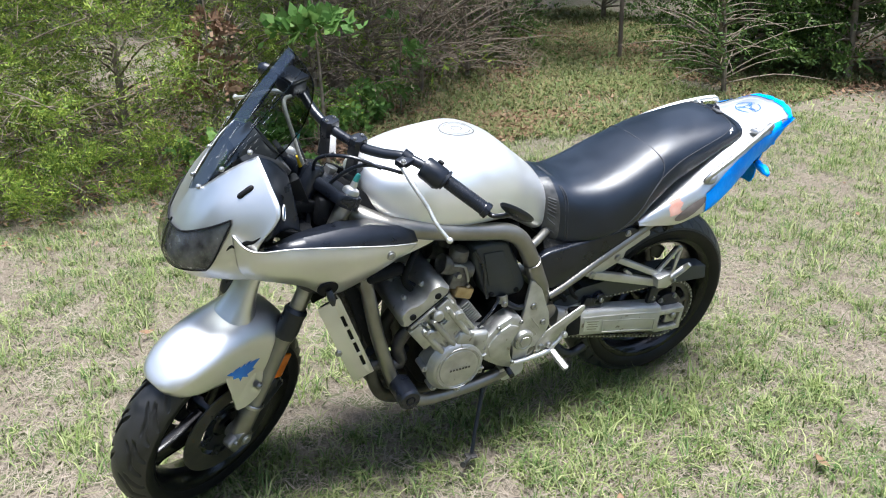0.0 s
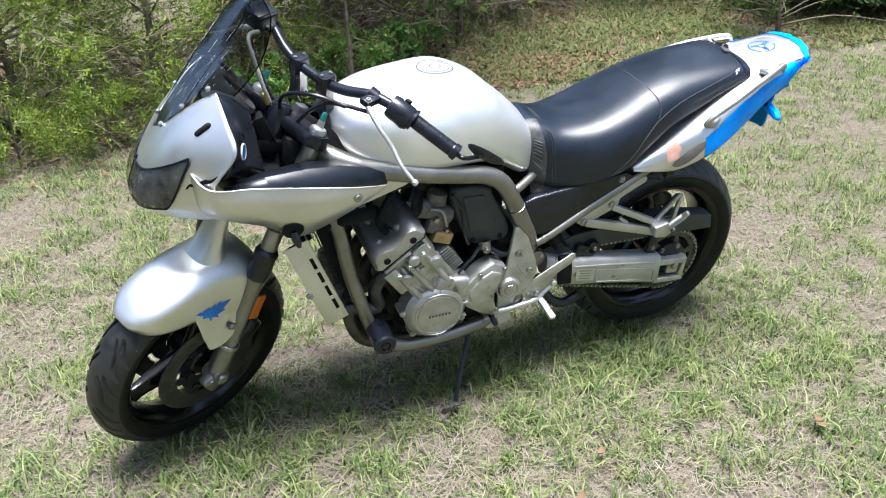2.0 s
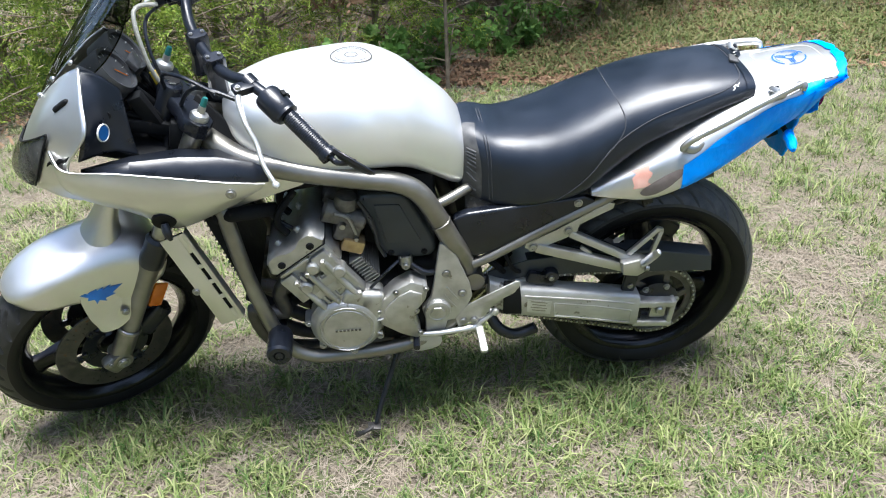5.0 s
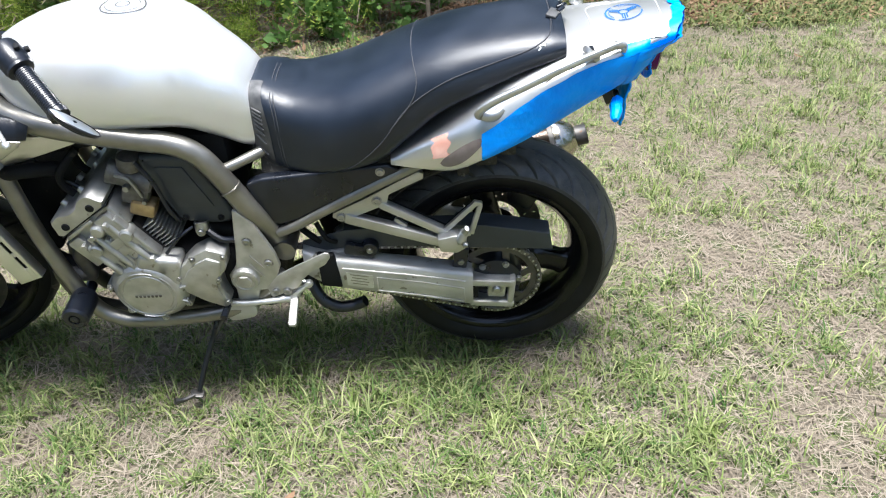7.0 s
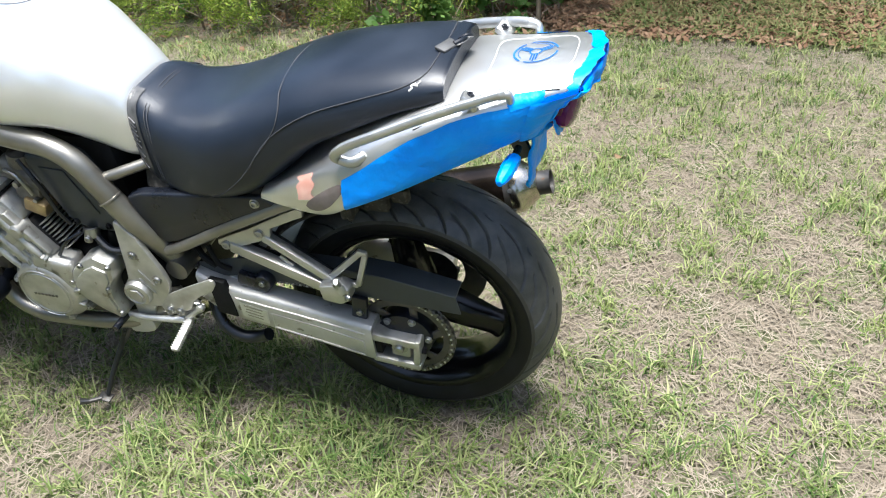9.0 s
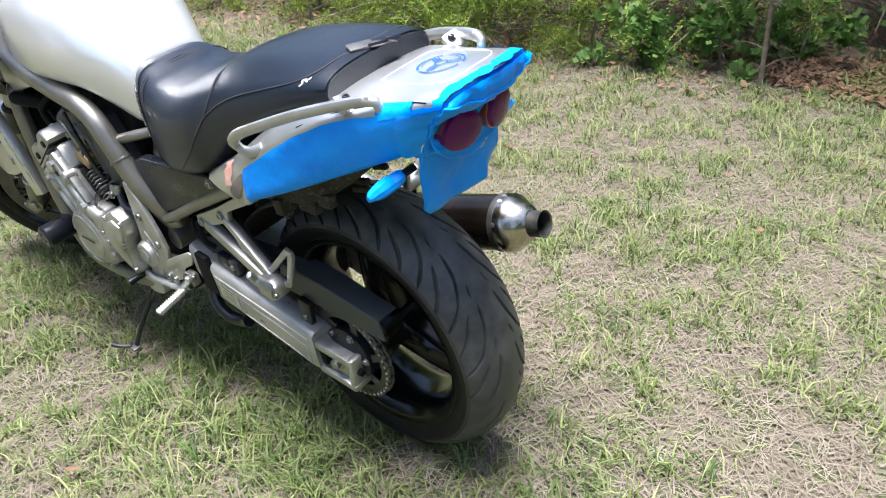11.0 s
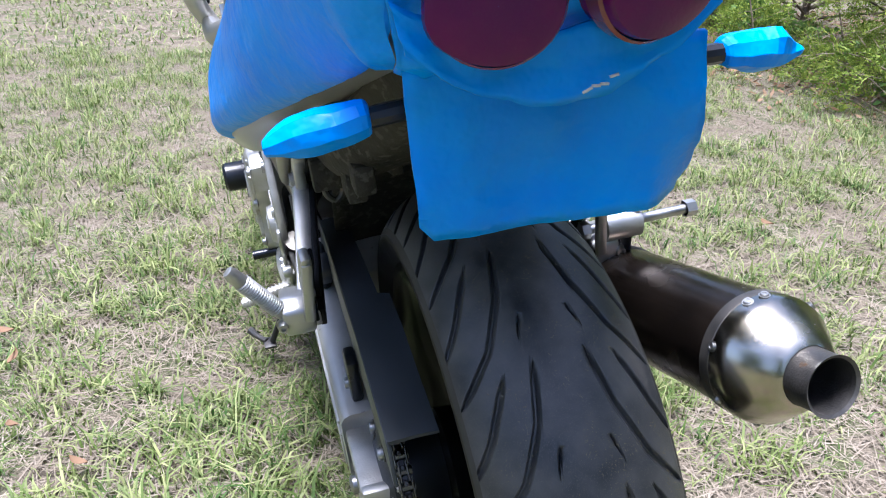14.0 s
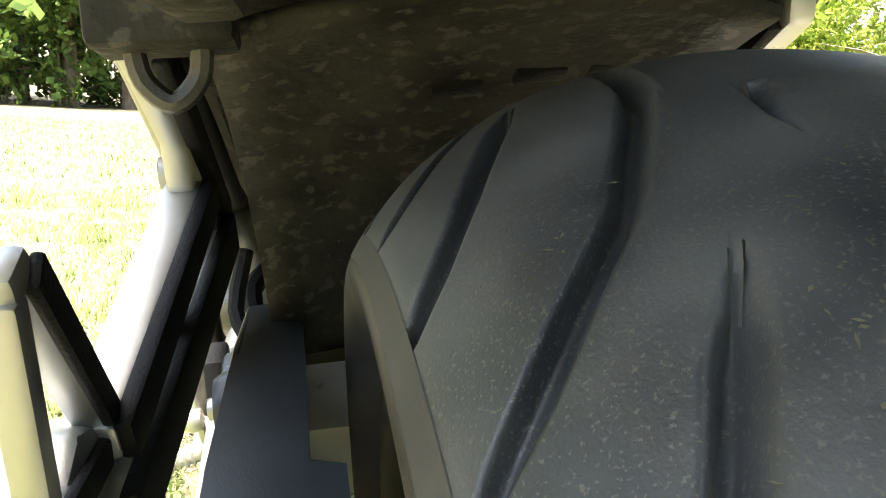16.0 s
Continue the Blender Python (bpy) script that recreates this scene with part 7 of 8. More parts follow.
# carburettors and airbox
for i, y in enumerate((-0.13, -0.045, 0.045, 0.13)):
    cb = part("carburettor", [rev([(0.022, -0.05), (0.026, -0.045), (0.024, 0.0), (0.028, 0.045), (0.028, 0.05)], (-0.81, y, 0.675), (-0.8, 0, 0.35), 20), box((-0.805, y, 0.64), (0.06, 0.05, 0.055), (0, 20, 0), 0.008), rev([(0.0001, 0.0), (0.025, 0.0), (0.027, -0.006), (0.027, -0.03)], (-0.80, y, 0.73), (0.2, 0, 1), 20)], M_CARB, en, "dull grey carburettor")
    if i == 0:
        part("float_bowl", box((-0.795, y - 0.012, 0.605), (0.055, 0.045, 0.035), (0, 20, 0), 0.006), M_TAN, cb, "brownish float bowl")
        part("carb_fitting", [rev([(0.0001, 0.008), (0.007, 0.008), (0.009, 0), (0.009, -0.02)], (-0.815, y - 0.028, 0.665), (0, -1, 0), 12), rev([(0.0001, 0.006), (0.005, 0.006), (0.006, -0.02)], (-0.785, y - 0.028, 0.625), (0, -1, 0), 12), tube([(-0.83, y - 0.03, 0.70), (-0.80, y - 0.035, 0.69), (-0.785, y - 0.03, 0.64)], 0.004, 8, 3)], M_STEEL, cb)
        part("fuel_line", tube([(-0.775, y - 0.035, 0.735), (-0.745, y - 0.04, 0.68), (-0.735, y - 0.035, 0.61), (-0.72, y - 0.03, 0.57)], 0.005, 8, 4), M_BLACK, cb)
for s in (-1, 1):
    ab = [(-0.775, 0.725), (-0.745, 0.742), (-0.670, 0.735), (-0.645, 0.700), (-0.598, 0.600), (-0.602, 0.562), (-0.63, 0.552), (-0.705, 0.560), (-0.735, 0.60)]
    ax = part("airbox_cover", plate([tuple(q) for q in smooth_path(ab, 3, True)], s * 0.154, s * 0.05, 0.012, 3), M_AIRBOX, bike, "grey-black plastic airbox side cover")
    part("airbox_panel", plate([(-0.74, 0.715), (-0.68, 0.712), (-0.632, 0.605), (-0.715, 0.605)], s * 0.1575, s * 0.153, 0.002), M_AIRBOX, ax)
    for x, z in ((-0.705, 0.575), (-0.625, 0.572)):
        part("airbox_screw", bolt((x, s * 0.155, z), 0.006, (0, s, 0)), M_MATTE, ax)
part("airbox", box((-0.68, 0, 0.66), (0.18, 0.20, 0.20), (0, 0, 0), 0.02), M_MATTE, bike, "matte black airbox between the frame rails")
# matte black block added for the shade between tank and engine
part("engine_shadow_tray", box((-0.93, 0, 0.755), (0.26, 0.22, 0.04), (0, -8, 0), 0.01), M_MATTE, bike, "black block standing for the dark shade under the tank")

# ---- radiator, shields, exhaust headers
ra = part("radiator", [box((-1.085, 0, 0.60), (0.035, 0.27, 0.26), (0, -17, 0), 0.006)], M_MATTE, bike, "black radiator behind the front wheel")
part("radiator_fin", [box((-1.105 - 0.003 - 0.0135 * (k - 8) * 0.30, 0, 0.60 + 0.0135 * (k - 8)), (0.004, 0.25, 0.003), (0, -17, 0), 0) for k in range(17)], M_DARKSTEEL, ra)
part("radiator_hose", tube([(-1.10, -0.14, 0.70), (-1.03, -0.16, 0.72), (-0.97, -0.12, 0.70)], 0.017, 12, 4), M_MATTE, ra)
part("radiator_hose", tube([(-1.06, -0.14, 0.47), (-1.0, -0.13, 0.42), (-0.94, -0.10, 0.42)], 0.017, 12, 4), M_MATTE, ra)
for s in (-1, 1):
    top, bot = np.array((-1.165, s * 0.202, 0.705)), np.array((-1.072, s * 0.196, 0.445))
    d = (bot - top) / np.linalg.norm(bot - top)
    n = np.array((-d[2], 0, d[0])) * -1.0
    w = 0.060
    L = np.linalg.norm(bot - top)
    # a plate with slots along it: two rails and cross pieces
    pc = []
    for o0, o1 in ((0.0, 0.009), (0.018, w)):
        pc.append(bar(top + n * (o0 + o1) / 2, bot + n * (o0 + o1) / 2, o1 - o0, 0.003, 0.0012))
    for q0, q1 in ((0.0, 0.055), (0.092, 0.104), (0.141, 0.153), (0.190, 0.202), (0.239, L)):
        for mid in (0.0135,):
            pc.append(bar(top + d * q0 + n * mid, top + d * q1 + n * mid, 0.0105, 0.003, 0.0012))
    pc.append(bar(top + n * 0.0 + np.array((0, -s * 0.012, 0)), bot + np.array((0, -s * 0.012, 0)), 0.003, 0.026, 0.001))
    sh = part("radiator_shield", pc, M_PAINT, bike, "silver slotted radiator side shield")
    part("shield_backing", bar(top + n * 0.027 + (0, -s * 0.006, 0), bot + n * 0.027 + (0, -s * 0.006, 0), 0.046, 0.004), M_MATTE, sh)
    part("shield_bolt", bolt(top + d * 0.16 + n * 0.06 + (0, s * 0.001, 0), 0.008, (0, s, 0)), M_STEEL, sh)
    part("frame_slider", rev([(0.0001, 0.104), (0.010, 0.104), (0.012, 0.098), (0.014, 0.104), (0.026, 0.104), (0.031, 0.098), (0.031, 0.03), (0.028, 0.02), (0.014, 0.018), (0.014, -0.02)], (-0.993, s * 0.165, 0.372), (0, s, 0), 32), M_BLACK, bike, "black round frame slider")
for y in (-0.15, -0.05, 0.05, 0.15):
    hp = [eng(0.09, y, 0.19), eng(0.15, y, 0.165), eng(0.185, y, 0.10), (-1.055, y * 0.95, 0.42), (-1.03, y * 0.85, 0.31), (-0.96, y * 0.65, 0.245), (-0.85, y * 0.5, 0.225), (-0.70, y * 0.4, 0.22), (-0.55, 0.03 + y * 0.2, 0.225)]
    part("exhaust_header", tube(hp, 0.019, 14, 4), M_DARKSTEEL, bike, "blackened exhaust header pipe")
part("collector", tube([(-0.60, 0.0, 0.225), (-0.52, 0.04, 0.23), (-0.42, 0.10, 0.27), (-0.32, 0.16, 0.33), (-0.22, 0.195, 0.385)], [0.045, 0.038, 0.028, 0.026, 0.026], 16, 4), M_CONE, bike, "heat-tinted exhaust link pipe")
m0, m1 = np.array((-0.20, 0.205, 0.404)), np.array((0.256, 0.252, 0.503))
md = (m1 - m0) / np.linalg.norm(m1 - m0)
ML = np.linalg.norm(m1 - m0)
mu = part("silencer", rev([(0.026, -0.02), (0.032, 0.0), (0.055, 0.03), (0.0585, 0.045), (0.0595, 0.07), (0.0600, 0.075), (0.0600, 0.24), (0.0595, ML - 0.085)], m0, md, 48), M_MUFF, bike, "heat-stained black exhaust silencer with a bright end cone")
part("end_cone", rev([(0.0600, ML - 0.090), (0.0622, ML - 0.087), (0.0622, ML - 0.074), (0.060, ML - 0.067), (0.034, ML - 0.032), (0.028, ML - 0.029)], m0, md, 48), M_CONE, mu, "bright steel end cone")
part("outlet_pipe", rev([(0.0275, ML - 0.040), (0.027, ML - 0.004), (0.0285, ML), (0.0255, ML - 0.002), (0.0245, ML - 0.09)], m0, md, 40), M_DARKSTEEL, mu, "sooty outlet pipe")
part("outlet_baffle", rev([(0.0001, ML - 0.05), (0.0245, ML - 0.05)], m0, md, 30), M_MATTE, mu)
for q in (0.085, 0.125, ML - 0.095):
    part("silencer_band", rev([(0.0602, q - 0.007), (0.062, q - 0.006), (0.062, q + 0.006), (0.0602, q + 0.007)], m0, md, 48), M_DARKSTEEL, mu)
for a in np.linspace(0, 6, 8):
    part("silencer_rivet", bolt(m0 + md * (ML - 0.080) + 0.0622 * np.array((-md[2] * math.cos(a), math.sin(a), math.cos(a))), 0.004, (0, math.sin(a), math.cos(a)), 0.002), M_STEEL, mu)
hb0 = m0 + md * 0.115
part("hanger_strap", [bar(hb0 + (0, -0.008, 0.055), hb0 + (0.005, -0.002, 0.11), 0.03, 0.004, 0.001), bar(hb0 + (0, 0.008, 0.055), hb0 + (0.005, 0.012, 0.115), 0.03, 0.004, 0.001)], M_BLACK, mu, "black hanger bracket")
hbp = hb0 + np.array((0.010, 0.02, 0.10))
part("hanger_bush", rev([(0.010, -0.024), (0.019, -0.022), (0.019, 0.022), (0.010, 0.024)], hbp + (0, -0.02, 0), (0, 1, 0), 20), M_ALU, mu, "alloy hanger bush")
part("hanger_bolt", [tube([hbp + (0, -0.07, 0), hbp + (0, 0.07, 0)], 0.006, 12, 1), rev([(0.0001, 0.012), (0.010, 0.012), (0.0105, 0.0), (0.0105, -0.001)], hbp + (0, 0.065, 0), (0, 1, 0), 6), rev([(0.0001, 0.01), (0.011, 0.01), (0.011, 0.0)], hbp + (0, -0.06, 0), (0, -1, 0), 6)], M_STEEL, mu, "long steel bolt")

# ---- swinging arm, chain
for s in (-1, 1):
    arm = []
    for x, z0, z1, ya, yb in ((-0.46, 0.375, 0.455, 0.10, 0.155), (-0.40, 0.340, 0.432, 0.108, 0.162), (-0.30, 0.320, 0.415, 0.108, 0.163), (-0.18, 0.294, 0.394, 0.107, 0.163), (-0.07, 0.268, 0.372, 0.106, 0.162), (-0.06, 0.272, 0.366, 0.108, 0.160)):
        r = 0.009
        arm.append([(x, s * y, z) for y, z in ((yb, z0 + r), (yb, z1 - r), (yb - r * 0.6, z1 - r * 0.25), (yb - r * 1.4, z1), (ya + r, z1), (ya, z1 - r), (ya, z0 + r), (ya + r, z0), (yb - r, z0))])
    sa = part("swingarm", loft(arm, 2, 1), M_ARM, bike, "brushed alloy swingarm beam", 50)
    rim_ = [(-0.290, 0.372), (-0.180, 0.352), (-0.080, 0.327), (-0.080, 0.284), (-0.180, 0.308), (-0.290, 0.330), (-0.290, 0.372)]
    for p, q in zip(rim_, rim_[1:]):
        part("panel_rib", bar((p[0], s * 0.1632, p[1]), (q[0], s * 0.1632, q[1]), 0.0035, 0.0026, 0.001), M_ARM, sa, "raised edge of the pressed panel")
    part("upper_rib", tube([(-0.37, s * 0.1625, 0.404), (-0.29, s * 0.1632, 0.391), (-0.18, s * 0.1632, 0.372), (-0.075, s * 0.162, 0.349)], 0.003, 8, 3), M_ARM, sa)
    part("swingarm_end", [box((-0.012, s * 0.132, 0.333), (0.110, 0.052, 0.020), (0, 5, 0), 0.005), box((-0.012, s * 0.132, 0.266), (0.110, 0.052, 0.018), (0, 5, 0), 0.005), box((0.036, s * 0.132, 0.299), (0.016, 0.050, 0.082), (0, 5, 0), 0.005), box((-0.0, s * 0.138, 0.305), (0.045, 0.028, 0.042), (0, 5, 0), 0.006)], M_CAST, sa)
    part("chain_adjuster", [tube([(-0.05, s * 0.14, 0.31), (-0.02, s * 0.14, 0.307)], 0.006, 10, 1), box((-0.055, s * 0.13, 0.31), (0.02, 0.04, 0.055), bev=0.003)], M_MATTE, sa)
    part("adjuster_nut", rev([(0.0001, 0.008), (0.008, 0.008), (0.009, 0.0), (0.004, -0.012)], (0.046, s * 0.138, 0.30), (1, 0, -0.1), 6), M_MATTE, sa)
lb = part("swingarm_label", plate([(-0.362, 0.394), (-0.298, 0.379), (-0.300, 0.338), (-0.362, 0.352)], -0.1645, -0.1635, 0), M_LEVER, bike, "worn pale sticker as plain bars")
for k in range(4):
    part("label_bar", box((-0.331, -0.1647, 0.381 - 0.009 * k), (0.045 - 0.008 * (k % 2), 0.0006, 0.003), (0, 12, 0), 0), M_FRAME, lb)
part("swingarm_pivot_cover", plate([(-0.425, 0.452), (-0.385, 0.448), (-0.378, 0.40), (-0.375, 0.345), (-0.425, 0.352)], -0.166, -0.15, 0.004), M_MATTE, bike, "black pivot cover")
part("swingarm_bridge", box((-0.36, 0, 0.40), (0.09, 0.24, 0.06), (0, 12, 0), 0.012), M_ARM, bike)
# chain guard: side wall and top with a step
cg = [plate([(-0.46, 0.465), (-0.36, 0.492), (-0.24, 0.500), (-0.02, 0.492), (0.128, 0.462), (0.136, 0.415), (-0.04, 0.426), (-0.20, 0.438), (-0.36, 0.44), (-0.47, 0.425)], -0.118, -0.114, 0.001, 1),
      loft([[(x, y0, z), (x, (y0 + y1) / 2, z + 0.001), (x, y1, z - 0.001), (x, y1, z - 0.004), (x, (y0 + y1) / 2, z - 0.003), (x, y0, z - 0.004)] for x, y0, y1, z in
            ((-0.36, -0.117, -0.082, 0.492), (-0.22, -0.117, -0.080, 0.500), (-0.097, -0.117, -0.079, 0.499), (-0.092, -0.117, -0.066, 0.498), (-0.02, -0.117, -0.066, 0.492), (0.05, -0.117, -0.067, 0.479), (0.128, -0.117, -0.067, 0.463))], 1, 1)]
gd = part("chain_guard", cg, M_AIRBOX, bike, "scuffed matte black chain guard")
part("guard_lug", [rev([(0.0001, 0.010), (0.018, 0.010), (0.022, 0.004), (0.022, -0.01)], (-0.30, -0.128, 0.445), (0, -1, 0), 20), box((-0.325, -0.128, 0.44), (0.075, 0.02, 0.035), (0, 15, 0), 0.008)], M_BLACK, gd)
part("guard_lug", box((-0.085, -0.125, 0.405), (0.035, 0.014, 0.06), (0, 8, 0), 0.004), M_BLACK, gd)
part("guard_screw", bolt((-0.30, -0.138, 0.445), 0.007), M_STEEL, gd)
part("guard_screw", bolt((-0.085, -0.132, 0.395), 0.007), M_STEEL, gd)
# chain: rear sprocket wrap and two runs
rs, rf0, cf = 0.1065, 0.036, np.array((-0.60, 0.405))
cr = np.array((RC[0], RC[2]))
dcf = cf - cr
base_a = math.atan2(dcf[1], dcf[0])
off = math.acos((rs - rf0) / np.linalg.norm(dcf))
aa = np.linspace(base_a + off, base_a - off + 2 * math.pi, 60)
loop = [cr + rs * np.array((math.cos(a), math.sin(a))) for a in aa]
ab2 = np.linspace(base_a - off, base_a + off, 14)
loop2 = [cf + rf0 * np.array((math.cos(a), math.sin(a))) for a in ab2]
path = np.array(loop + loop2 + loop[:1])
seg = np.concatenate([[0], np.cumsum(np.linalg.norm(np.diff(path, axis=0), axis=1))])
links, pins = [], []
for k in range(int(seg[-1] / 0.0159)):
    p = [np.interp(k * 0.0159 + e, seg, path[:, i]) for e in (0, 0.008) for i in (0, 1)]
    ang = math.degrees(math.atan2(-(p[3] - p[1]), p[2] - p[0]))
    wid = 0.0042 if k % 2 else 0.0065
    pins.append(rev([(0.0001, 0.0105), (0.0026, 0.0104), (0.0028, 0.0085)], (p[0], -0.102, p[1]), (0, -1, 0), 8))
    for sy in (-1, 1):
        links.append(box((p[0], -0.102 + sy * wid, p[1]), (0.0225, 0.0022, 0.0125), (0, ang, 0), 0.0035, 1))
    links.append(rev([(0.0001, 0.009), (0.0045, 0.0088), (0.0045, -0.0088), (0.0001, -0.009)], (p[0] + 0.0, -0.102, p[1]), (0, 1, 0), 8))
dc = part("drive_chain", links, M_CHAIN, bike, "oily dark drive chain")
tagged(part("chain_pin", pins, M_ALU, dc, "bright pin head of the chain"), kind="stuff")

# ---- footrest plates, pegs, controls
for s in (-1, 1):
    rp = [(-0.590, 0.606), (-0.578, 0.602), (-0.549, 0.566), (-0.516, 0.478), (-0.509, 0.440), (-0.524, 0.400), (-0.530, 0.370), (-0.572, 0.364), (-0.584, 0.313), (-0.630, 0.311), (-0.628, 0.372), (-0.637, 0.412), (-0.614, 0.442), (-0.606, 0.486)]
    rs_ = part("footrest_plate", [plate(rp, s * 0.178, s * 0.164, 0.004, 2), rev([(0.0001, 0.014), (0.022, 0.014), (0.024, 0.016), (0.031, 0.014), (0.034, 0.006), (0.034, -0.01)], (-0.598, s * 0.176, 0.405), (0, s, 0), 28)], M_CAST, bike, "silver footrest hanger plate")
    part("pivot_plug", rev([(0.0001, 0.003), (0.017, 0.003), (0.0185, 0.0)], (-0.598, s * 0.1905, 0.405), (0, s, 0), 6), M_CAST, rs_)
    for x, z in ((-0.574, 0.516), (-0.535, 0.451)):
        part("plate_bolt", bolt((x, s * 0.178, z), 0.0095, (0, s, 0)), M_STEEL, rs_)
    part("plate_rib", [bar((-0.575, s * 0.179, 0.475), (-0.545, s * 0.179, 0.432), 0.004, 0.004, 0.001), bar((-0.58, s * 0.179, 0.45), (-0.552, s * 0.179, 0.41), 0.003, 0.004, 0.001)], M_CAST, rs_)
    heel = [(-0.520, 0.412), (-0.470, 0.440), (-0.400, 0.476), (-0.390, 0.474), (-0.388, 0.462), (-0.402, 0.440), (-0.440, 0.418), (-0.462, 0.395), (-0.475, 0.372), (-0.545, 0.34), (-0.552, 0.372)]
    hl2 = part("heel_plate", plate(heel, s * 0.180, s * 0.174, 0.0025), M_CAST, bike, "silver heel guard")
    for x, z in ((-0.532, 0.362), (-0.505, 0.362)):
        part("heel_bolt", bolt((x, s * 0.181, z), 0.009, (0, s, 0)), M_STEEL, hl2)
    pr0, pr1 = np.array((-0.492, s * 0.186, 0.338)), np.array((-0.488, s * 0.280, 0.322))
    dpr = (pr1 - pr0) / np.linalg.norm(pr1 - pr0)
    pg = part("rider_footpeg", bar(pr0, pr1, 0.018, 0.012, 0.004, (0, 0, 1)), M_ARM, bike, "ribbed alloy rider footpeg")
    for k in range(12):
        part("peg_rib", bar(pr0 + dpr * (0.02 + 0.0062 * k), pr0 + dpr * (0.0235 + 0.0062 * k), 0.0195, 0.014, 0.0015, (0, 0, 1)), M_ARM, pg)
    part("peg_sleeve", rev([(0.010, -0.016), (0.012, -0.014), (0.012, 0.014), (0.010, 0.016)], pr0 + (0, -s * 0.002, 0.002), (1, 0, 0.3), 14), M_ALU, pg)
    part("peg_bracket", [box(pr0 + (0.0, -s * 0.016, 0.012), (0.034, 0.026, 0.034), bev=0.006)], M_CAST, pg)
lev = [(-0.500, -0.196, 0.338), (-0.54, -0.202, 0.336), (-0.60, -0.204, 0.332), (-0.652, -0.200, 0.330)]
sl = part("gear_lever", [tube(lev, [0.011, 0.008, 0.0075, 0.008], 12, 4), tube([(-0.500, -0.190, 0.338), (-0.47, -0.192, 0.362), (-0.452, -0.190, 0.378)], [0.010, 0.007, 0.006], 10, 3), rev([(0.0001, 0.009), (0.009, 0.006), (0.0105, 0.0), (0.009, -0.006), (0.0001, -0.009)], (-0.450, -0.195, 0.381), (0, -1, 0), 14)], M_LEVER, bike, "alloy gear lever")
part("lever_rubber", tube([(-0.654, -0.198, 0.330), (-0.657, -0.250, 0.328)], 0.0085, 12, 1), M_BLACK, sl, "black rubber toe piece")
part("gear_rod", tube([(-0.452, -0.178, 0.372), (-0.55, -0.185, 0.385), (-0.60, -0.178, 0.39)], 0.005, 8, 2), M_STEEL, sl)
part("brake_pedal", tube([(-0.50, 0.195, 0.338), (-0.56, 0.2, 0.32), (-0.65, 0.2, 0.31), (-0.68, 0.22, 0.312)], 0.008, 10, 3), M_LEVER, bike, "alloy brake pedal")
for s in (-1, 1):
    pb = []
    pb.append(plate([(-0.375, 0.548), (-0.372, 0.562), (-0.290, 0.602), (-0.205, 0.650), (-0.170, 0.668), (-0.158, 0.662), (-0.160, 0.648), (-0.185, 0.636), (-0.240, 0.608), (-0.245, 0.585), (-0.268, 0.572), (-0.345, 0.540)], s * 0.164, s * 0.150, 0.003))
    pb.append(bar((-0.262, s * 0.156, 0.582), (-0.110, s * 0.180, 0.508), 0.019, 0.022, 0.004))
    pb.append(bar((-0.345, s * 0.156, 0.547), (-0.105, s * 0.180, 0.478), 0.026, 0.024, 0.004))
    pb.append(bar((-0.232, s * 0.162, 0.540), (-0.205, s * 0.166, 0.520), 0.010, 0.010, 0.002))
    pbk = part("passenger_footrest_bracket", pb, M_ALU, bike, "silver passenger footrest bracket with open web")
    # black bars put the shade of the hollow inner side onto the casting
    iv = np.array((0, -s * 0.0125, 0))
    for p0, p1, w in (((-0.262, s * 0.156, 0.582), (-0.110, s * 0.180, 0.508), 0.0195), ((-0.345, s * 0.156, 0.547), (-0.105, s * 0.180, 0.478), 0.0265), ((-0.365, s * 0.160, 0.556), (-0.170, s * 0.160, 0.655), 0.020)):
        part("bracket_hollow", bar(np.array(p0) + iv, np.array(p1) + iv, w, 0.008, 0.002), M_MATTE, pbk, "black strip for the shade in the casting's hollow back")
    for x, z in ((-0.268, 0.593), (-0.354, 0.551)):
        part("bracket_bolt", bolt((x, s * 0.165, z), 0.0095, (0, s, 0)), M_STEEL, pbk)
    fb = [plate([(-0.135, 0.512), (-0.090, 0.522), (-0.068, 0.512), (-0.070, 0.484), (-0.092, 0.470), (-0.130, 0.476)], s * 0.212, s * 0.176, 0.005, 2)]
    part("footrest_boss", fb, M_ALU, pbk)
    lp = [bar((-0.125, s * 0.180, 0.508), (-0.045, s * 0.176, 0.588), 0.013, 0.012, 0.003), bar((-0.035, s * 0.175, 0.583), (-0.058, s * 0.182, 0.505), 0.012, 0.012, 0.003), bar((-0.052, s * 0.176, 0.590), (-0.031, s * 0.175, 0.583), 0.012, 0.012, 0.004), bar((-0.11, s * 0.182, 0.506), (-0.058, s * 0.182, 0.506), 0.012, 0.012, 0.003)]
    hl = part("heel_loop", lp, M_ALU, pbk, "triangular alloy heel loop")
    # black strips stand for shade on the loop's inner side
    iv = np.array((0, -s * 0.0075, 0))
    part("loop_back", [bar(np.array((-0.125, s * 0.180, 0.508)) + iv, np.array((-0.045, s * 0.176, 0.588)) + iv, 0.0135, 0.005, 0.002), bar(np.array((-0.11, s * 0.182, 0.506)) + iv, np.array((-0.058, s * 0.182, 0.506)) + iv, 0.0125, 0.005, 0.002)], M_MATTE, hl, "black strip for the shaded inner side of the loop")
    q0, q1 = np.array((-0.086, s * 0.206, 0.500)), np.array((-0.066, s * 0.256, 0.578))
    dq = (q1 - q0) / np.linalg.norm(q1 - q0)
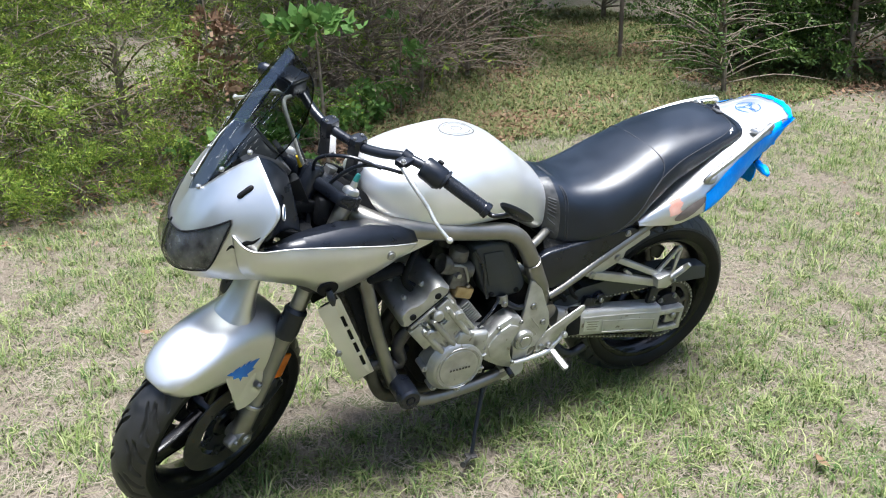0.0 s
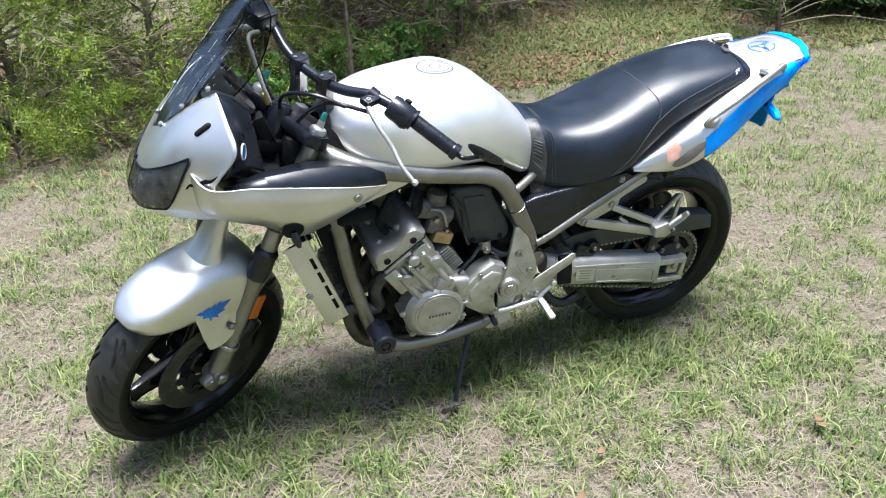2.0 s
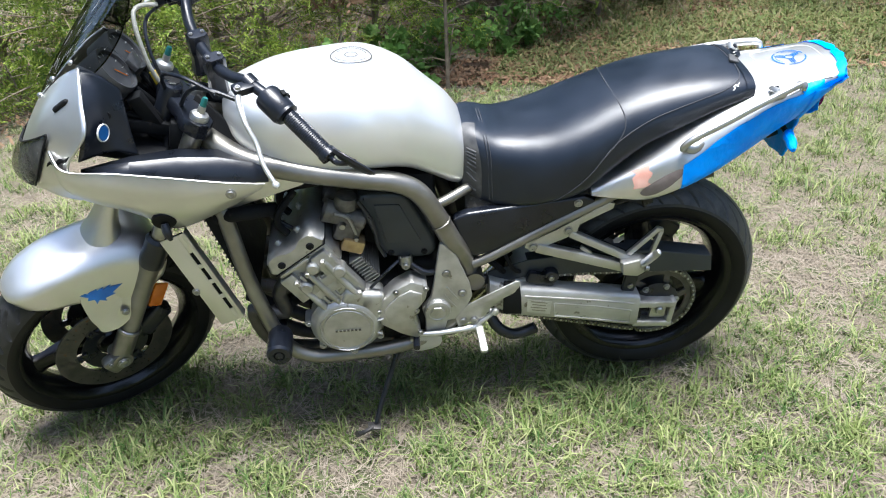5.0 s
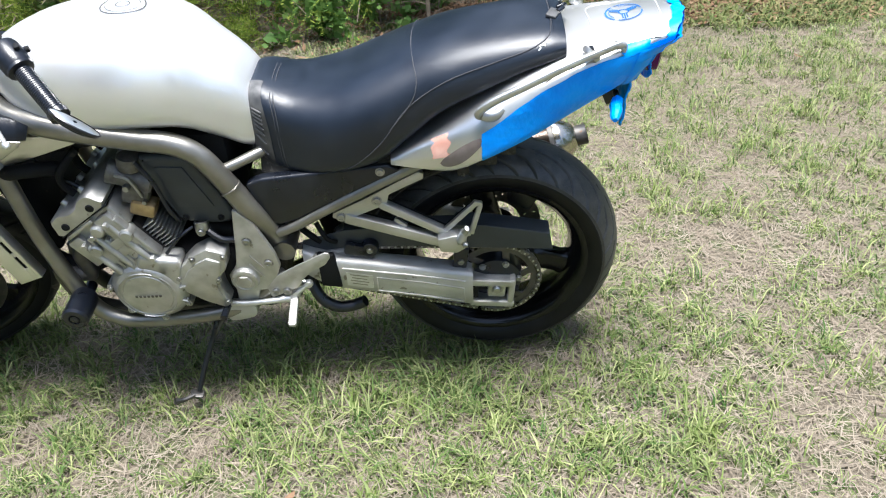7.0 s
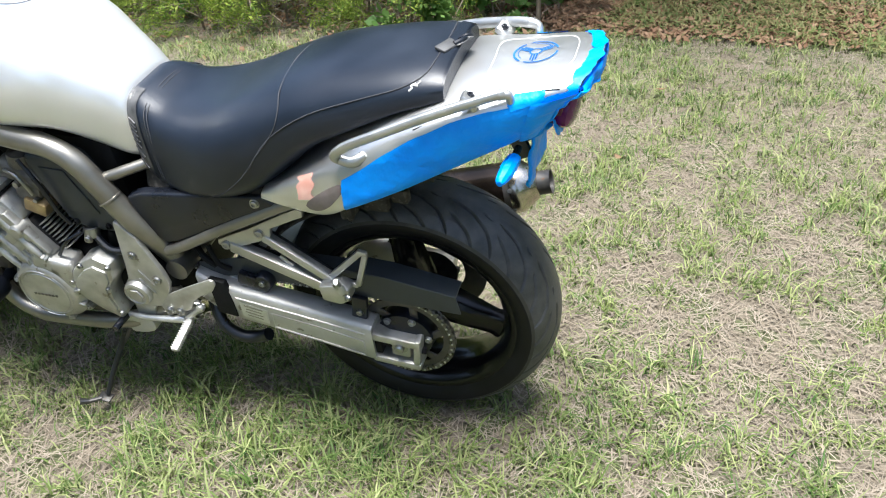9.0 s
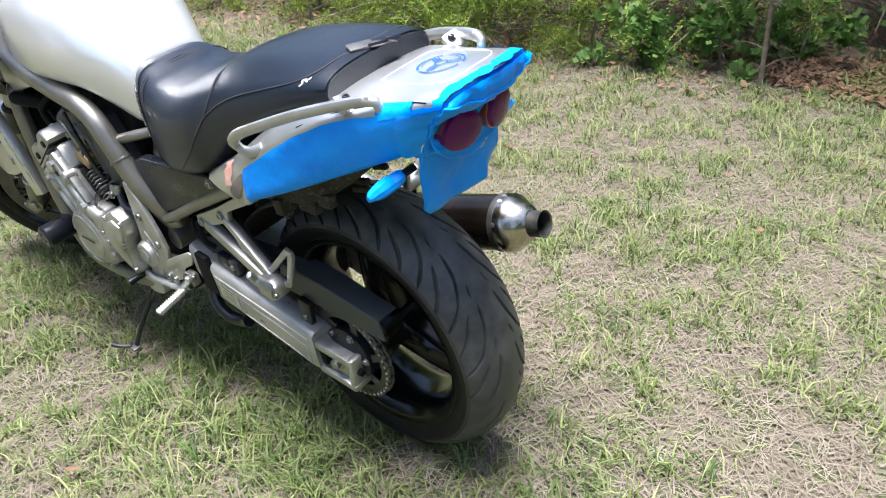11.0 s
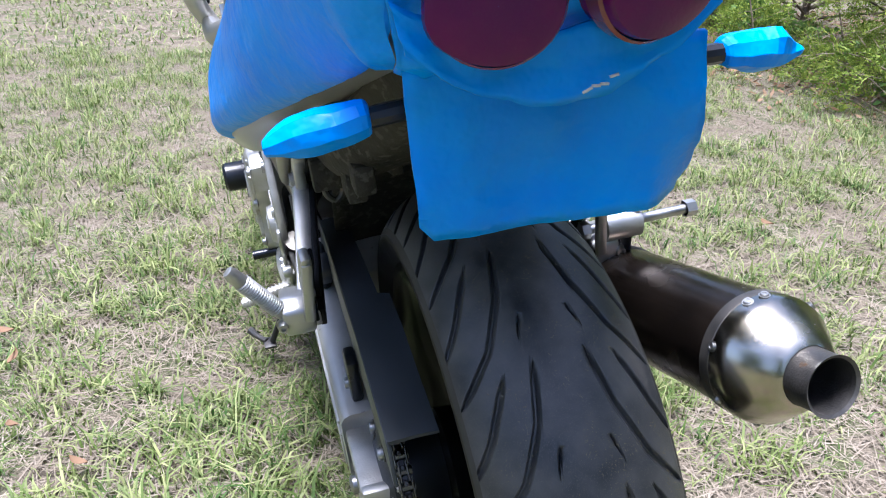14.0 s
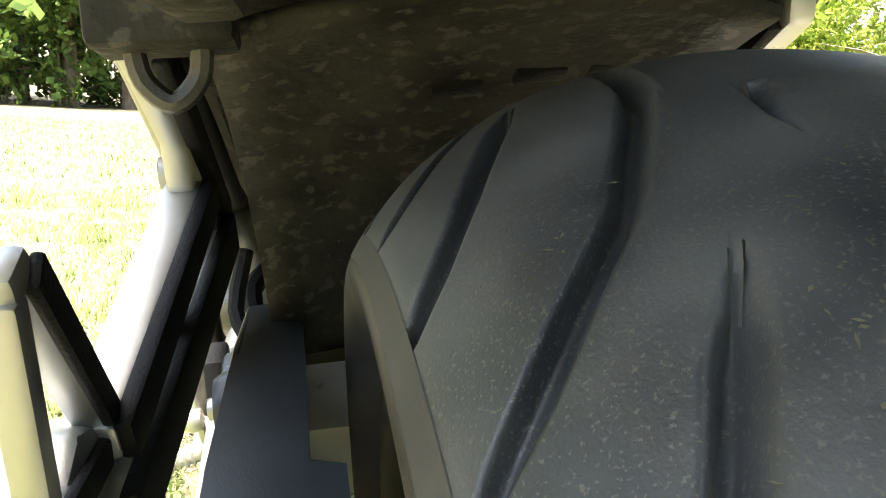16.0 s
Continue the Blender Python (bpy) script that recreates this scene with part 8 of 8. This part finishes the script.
    pp = part("passenger_footpeg", [tube([q0, q0 + (q1 - q0) * 0.5, q1 - dq * 0.006, q1], [0.0085, 0.0092, 0.0082, 0.0045], 14, 2, flat=0.75)], M_ALU, bike, "folded ribbed passenger footpeg")
    part("peg_spring_ribs", [rev([(0.0090, -0.0010), (0.0100, 0.0), (0.0090, 0.0010)], q0 + dq * (0.018 + 0.0034 * k), dq, 14) for k in range(17)], M_ALU, pp)
    part("peg_pin", [bolt(q0 + (0.012, s * 0.006, -0.004), 0.006, (0.95, s * 0.1, -0.1), 0.008)], M_STEEL, pp)

# ---- side stand, hanging hose, brake calliper
sst = part("side_stand", [tube([(-0.70, -0.12, 0.285), (-0.71, -0.16, 0.24), (-0.752, -0.212, 0.14), (-0.774, -0.240, 0.078)], [0.012, 0.008, 0.0065, 0.006], 12, 4)], M_BLACK, bike, "black steel side stand propping the bike in the grass")
part("stand_foot", [box((-0.780, -0.246, 0.072), (0.035, 0.025, 0.006), (0, 8, 0), 0.002), tube([(-0.785, -0.252, 0.075), (-0.808, -0.270, 0.078), (-0.826, -0.282, 0.086)], [0.006, 0.006, 0.009], 10, 3)], M_DARKSTEEL, sst)
part("stand_spring", tube([(-0.66, -0.13, 0.30), (-0.72, -0.175, 0.21)], 0.006, 10, 1), M_DARKSTEEL, sst)
part("centre_stand_arm", [tube([(-0.47, -0.10, 0.36), (-0.44, -0.135, 0.30), (-0.40, -0.14, 0.268), (-0.36, -0.13, 0.262), (-0.33, -0.13, 0.275)], 0.015, 12, 4) ], M_BLACK, bike, "black tube below the swingarm")
part("rear_calliper", [box((0.075, 0.085, 0.43), (0.07, 0.05, 0.05), (0, 30, 0), 0.01)], M_BLACK, bike)
for s in (-1, 1):
    part("front_calliper", [st(xf(box((0, 0, 0), (0.055, 0.045, 0.10), bev=0.012, seg=3), Matrix.Translation((FC[0] + 0.105, s * 0.085, FC[2] + 0.075)) @ Matrix.Rotation(radians(50), 4, 'Y')))], M_BLACK, bike, "black front brake calliper")
part("shock_absorber", [tube([(-0.44, 0.0, 0.60), (-0.40, 0, 0.40)], 0.03, 14, 1)], M_MATTE, bike)
part("battery_box", [box((-0.40, 0, 0.60), (0.20, 0.20, 0.10), (0, -20, 0), 0.01)], M_MATTE, bike)
part("tool_wiring", [tube([(-0.47, -0.10, 0.50), (-0.44, -0.12, 0.485), (-0.42, -0.115, 0.46)], 0.008, 8, 3), tube([(-0.42, -0.12, 0.52), (-0.40, -0.13, 0.48), (-0.38, -0.12, 0.46)], 0.006, 8, 3)], M_MATTE, bike)

# footrests and swingarm sit a little nearer the middle of the bike
for ob in list(bike.children):
    kind = ob.name.split(".")[0]
    near = {"passenger_footrest_bracket": 0.022, "passenger_footpeg": 0.022, "rider_footpeg": 0.02, "gear_lever": 0.018, "swingarm": 0.010, "swingarm_label": 0.010, "swingarm_pivot_cover": 0.010}.get(kind)
    if near and np.mean([v.co.y for v in ob.data.vertices]) < 0:
        ob.location.y = near
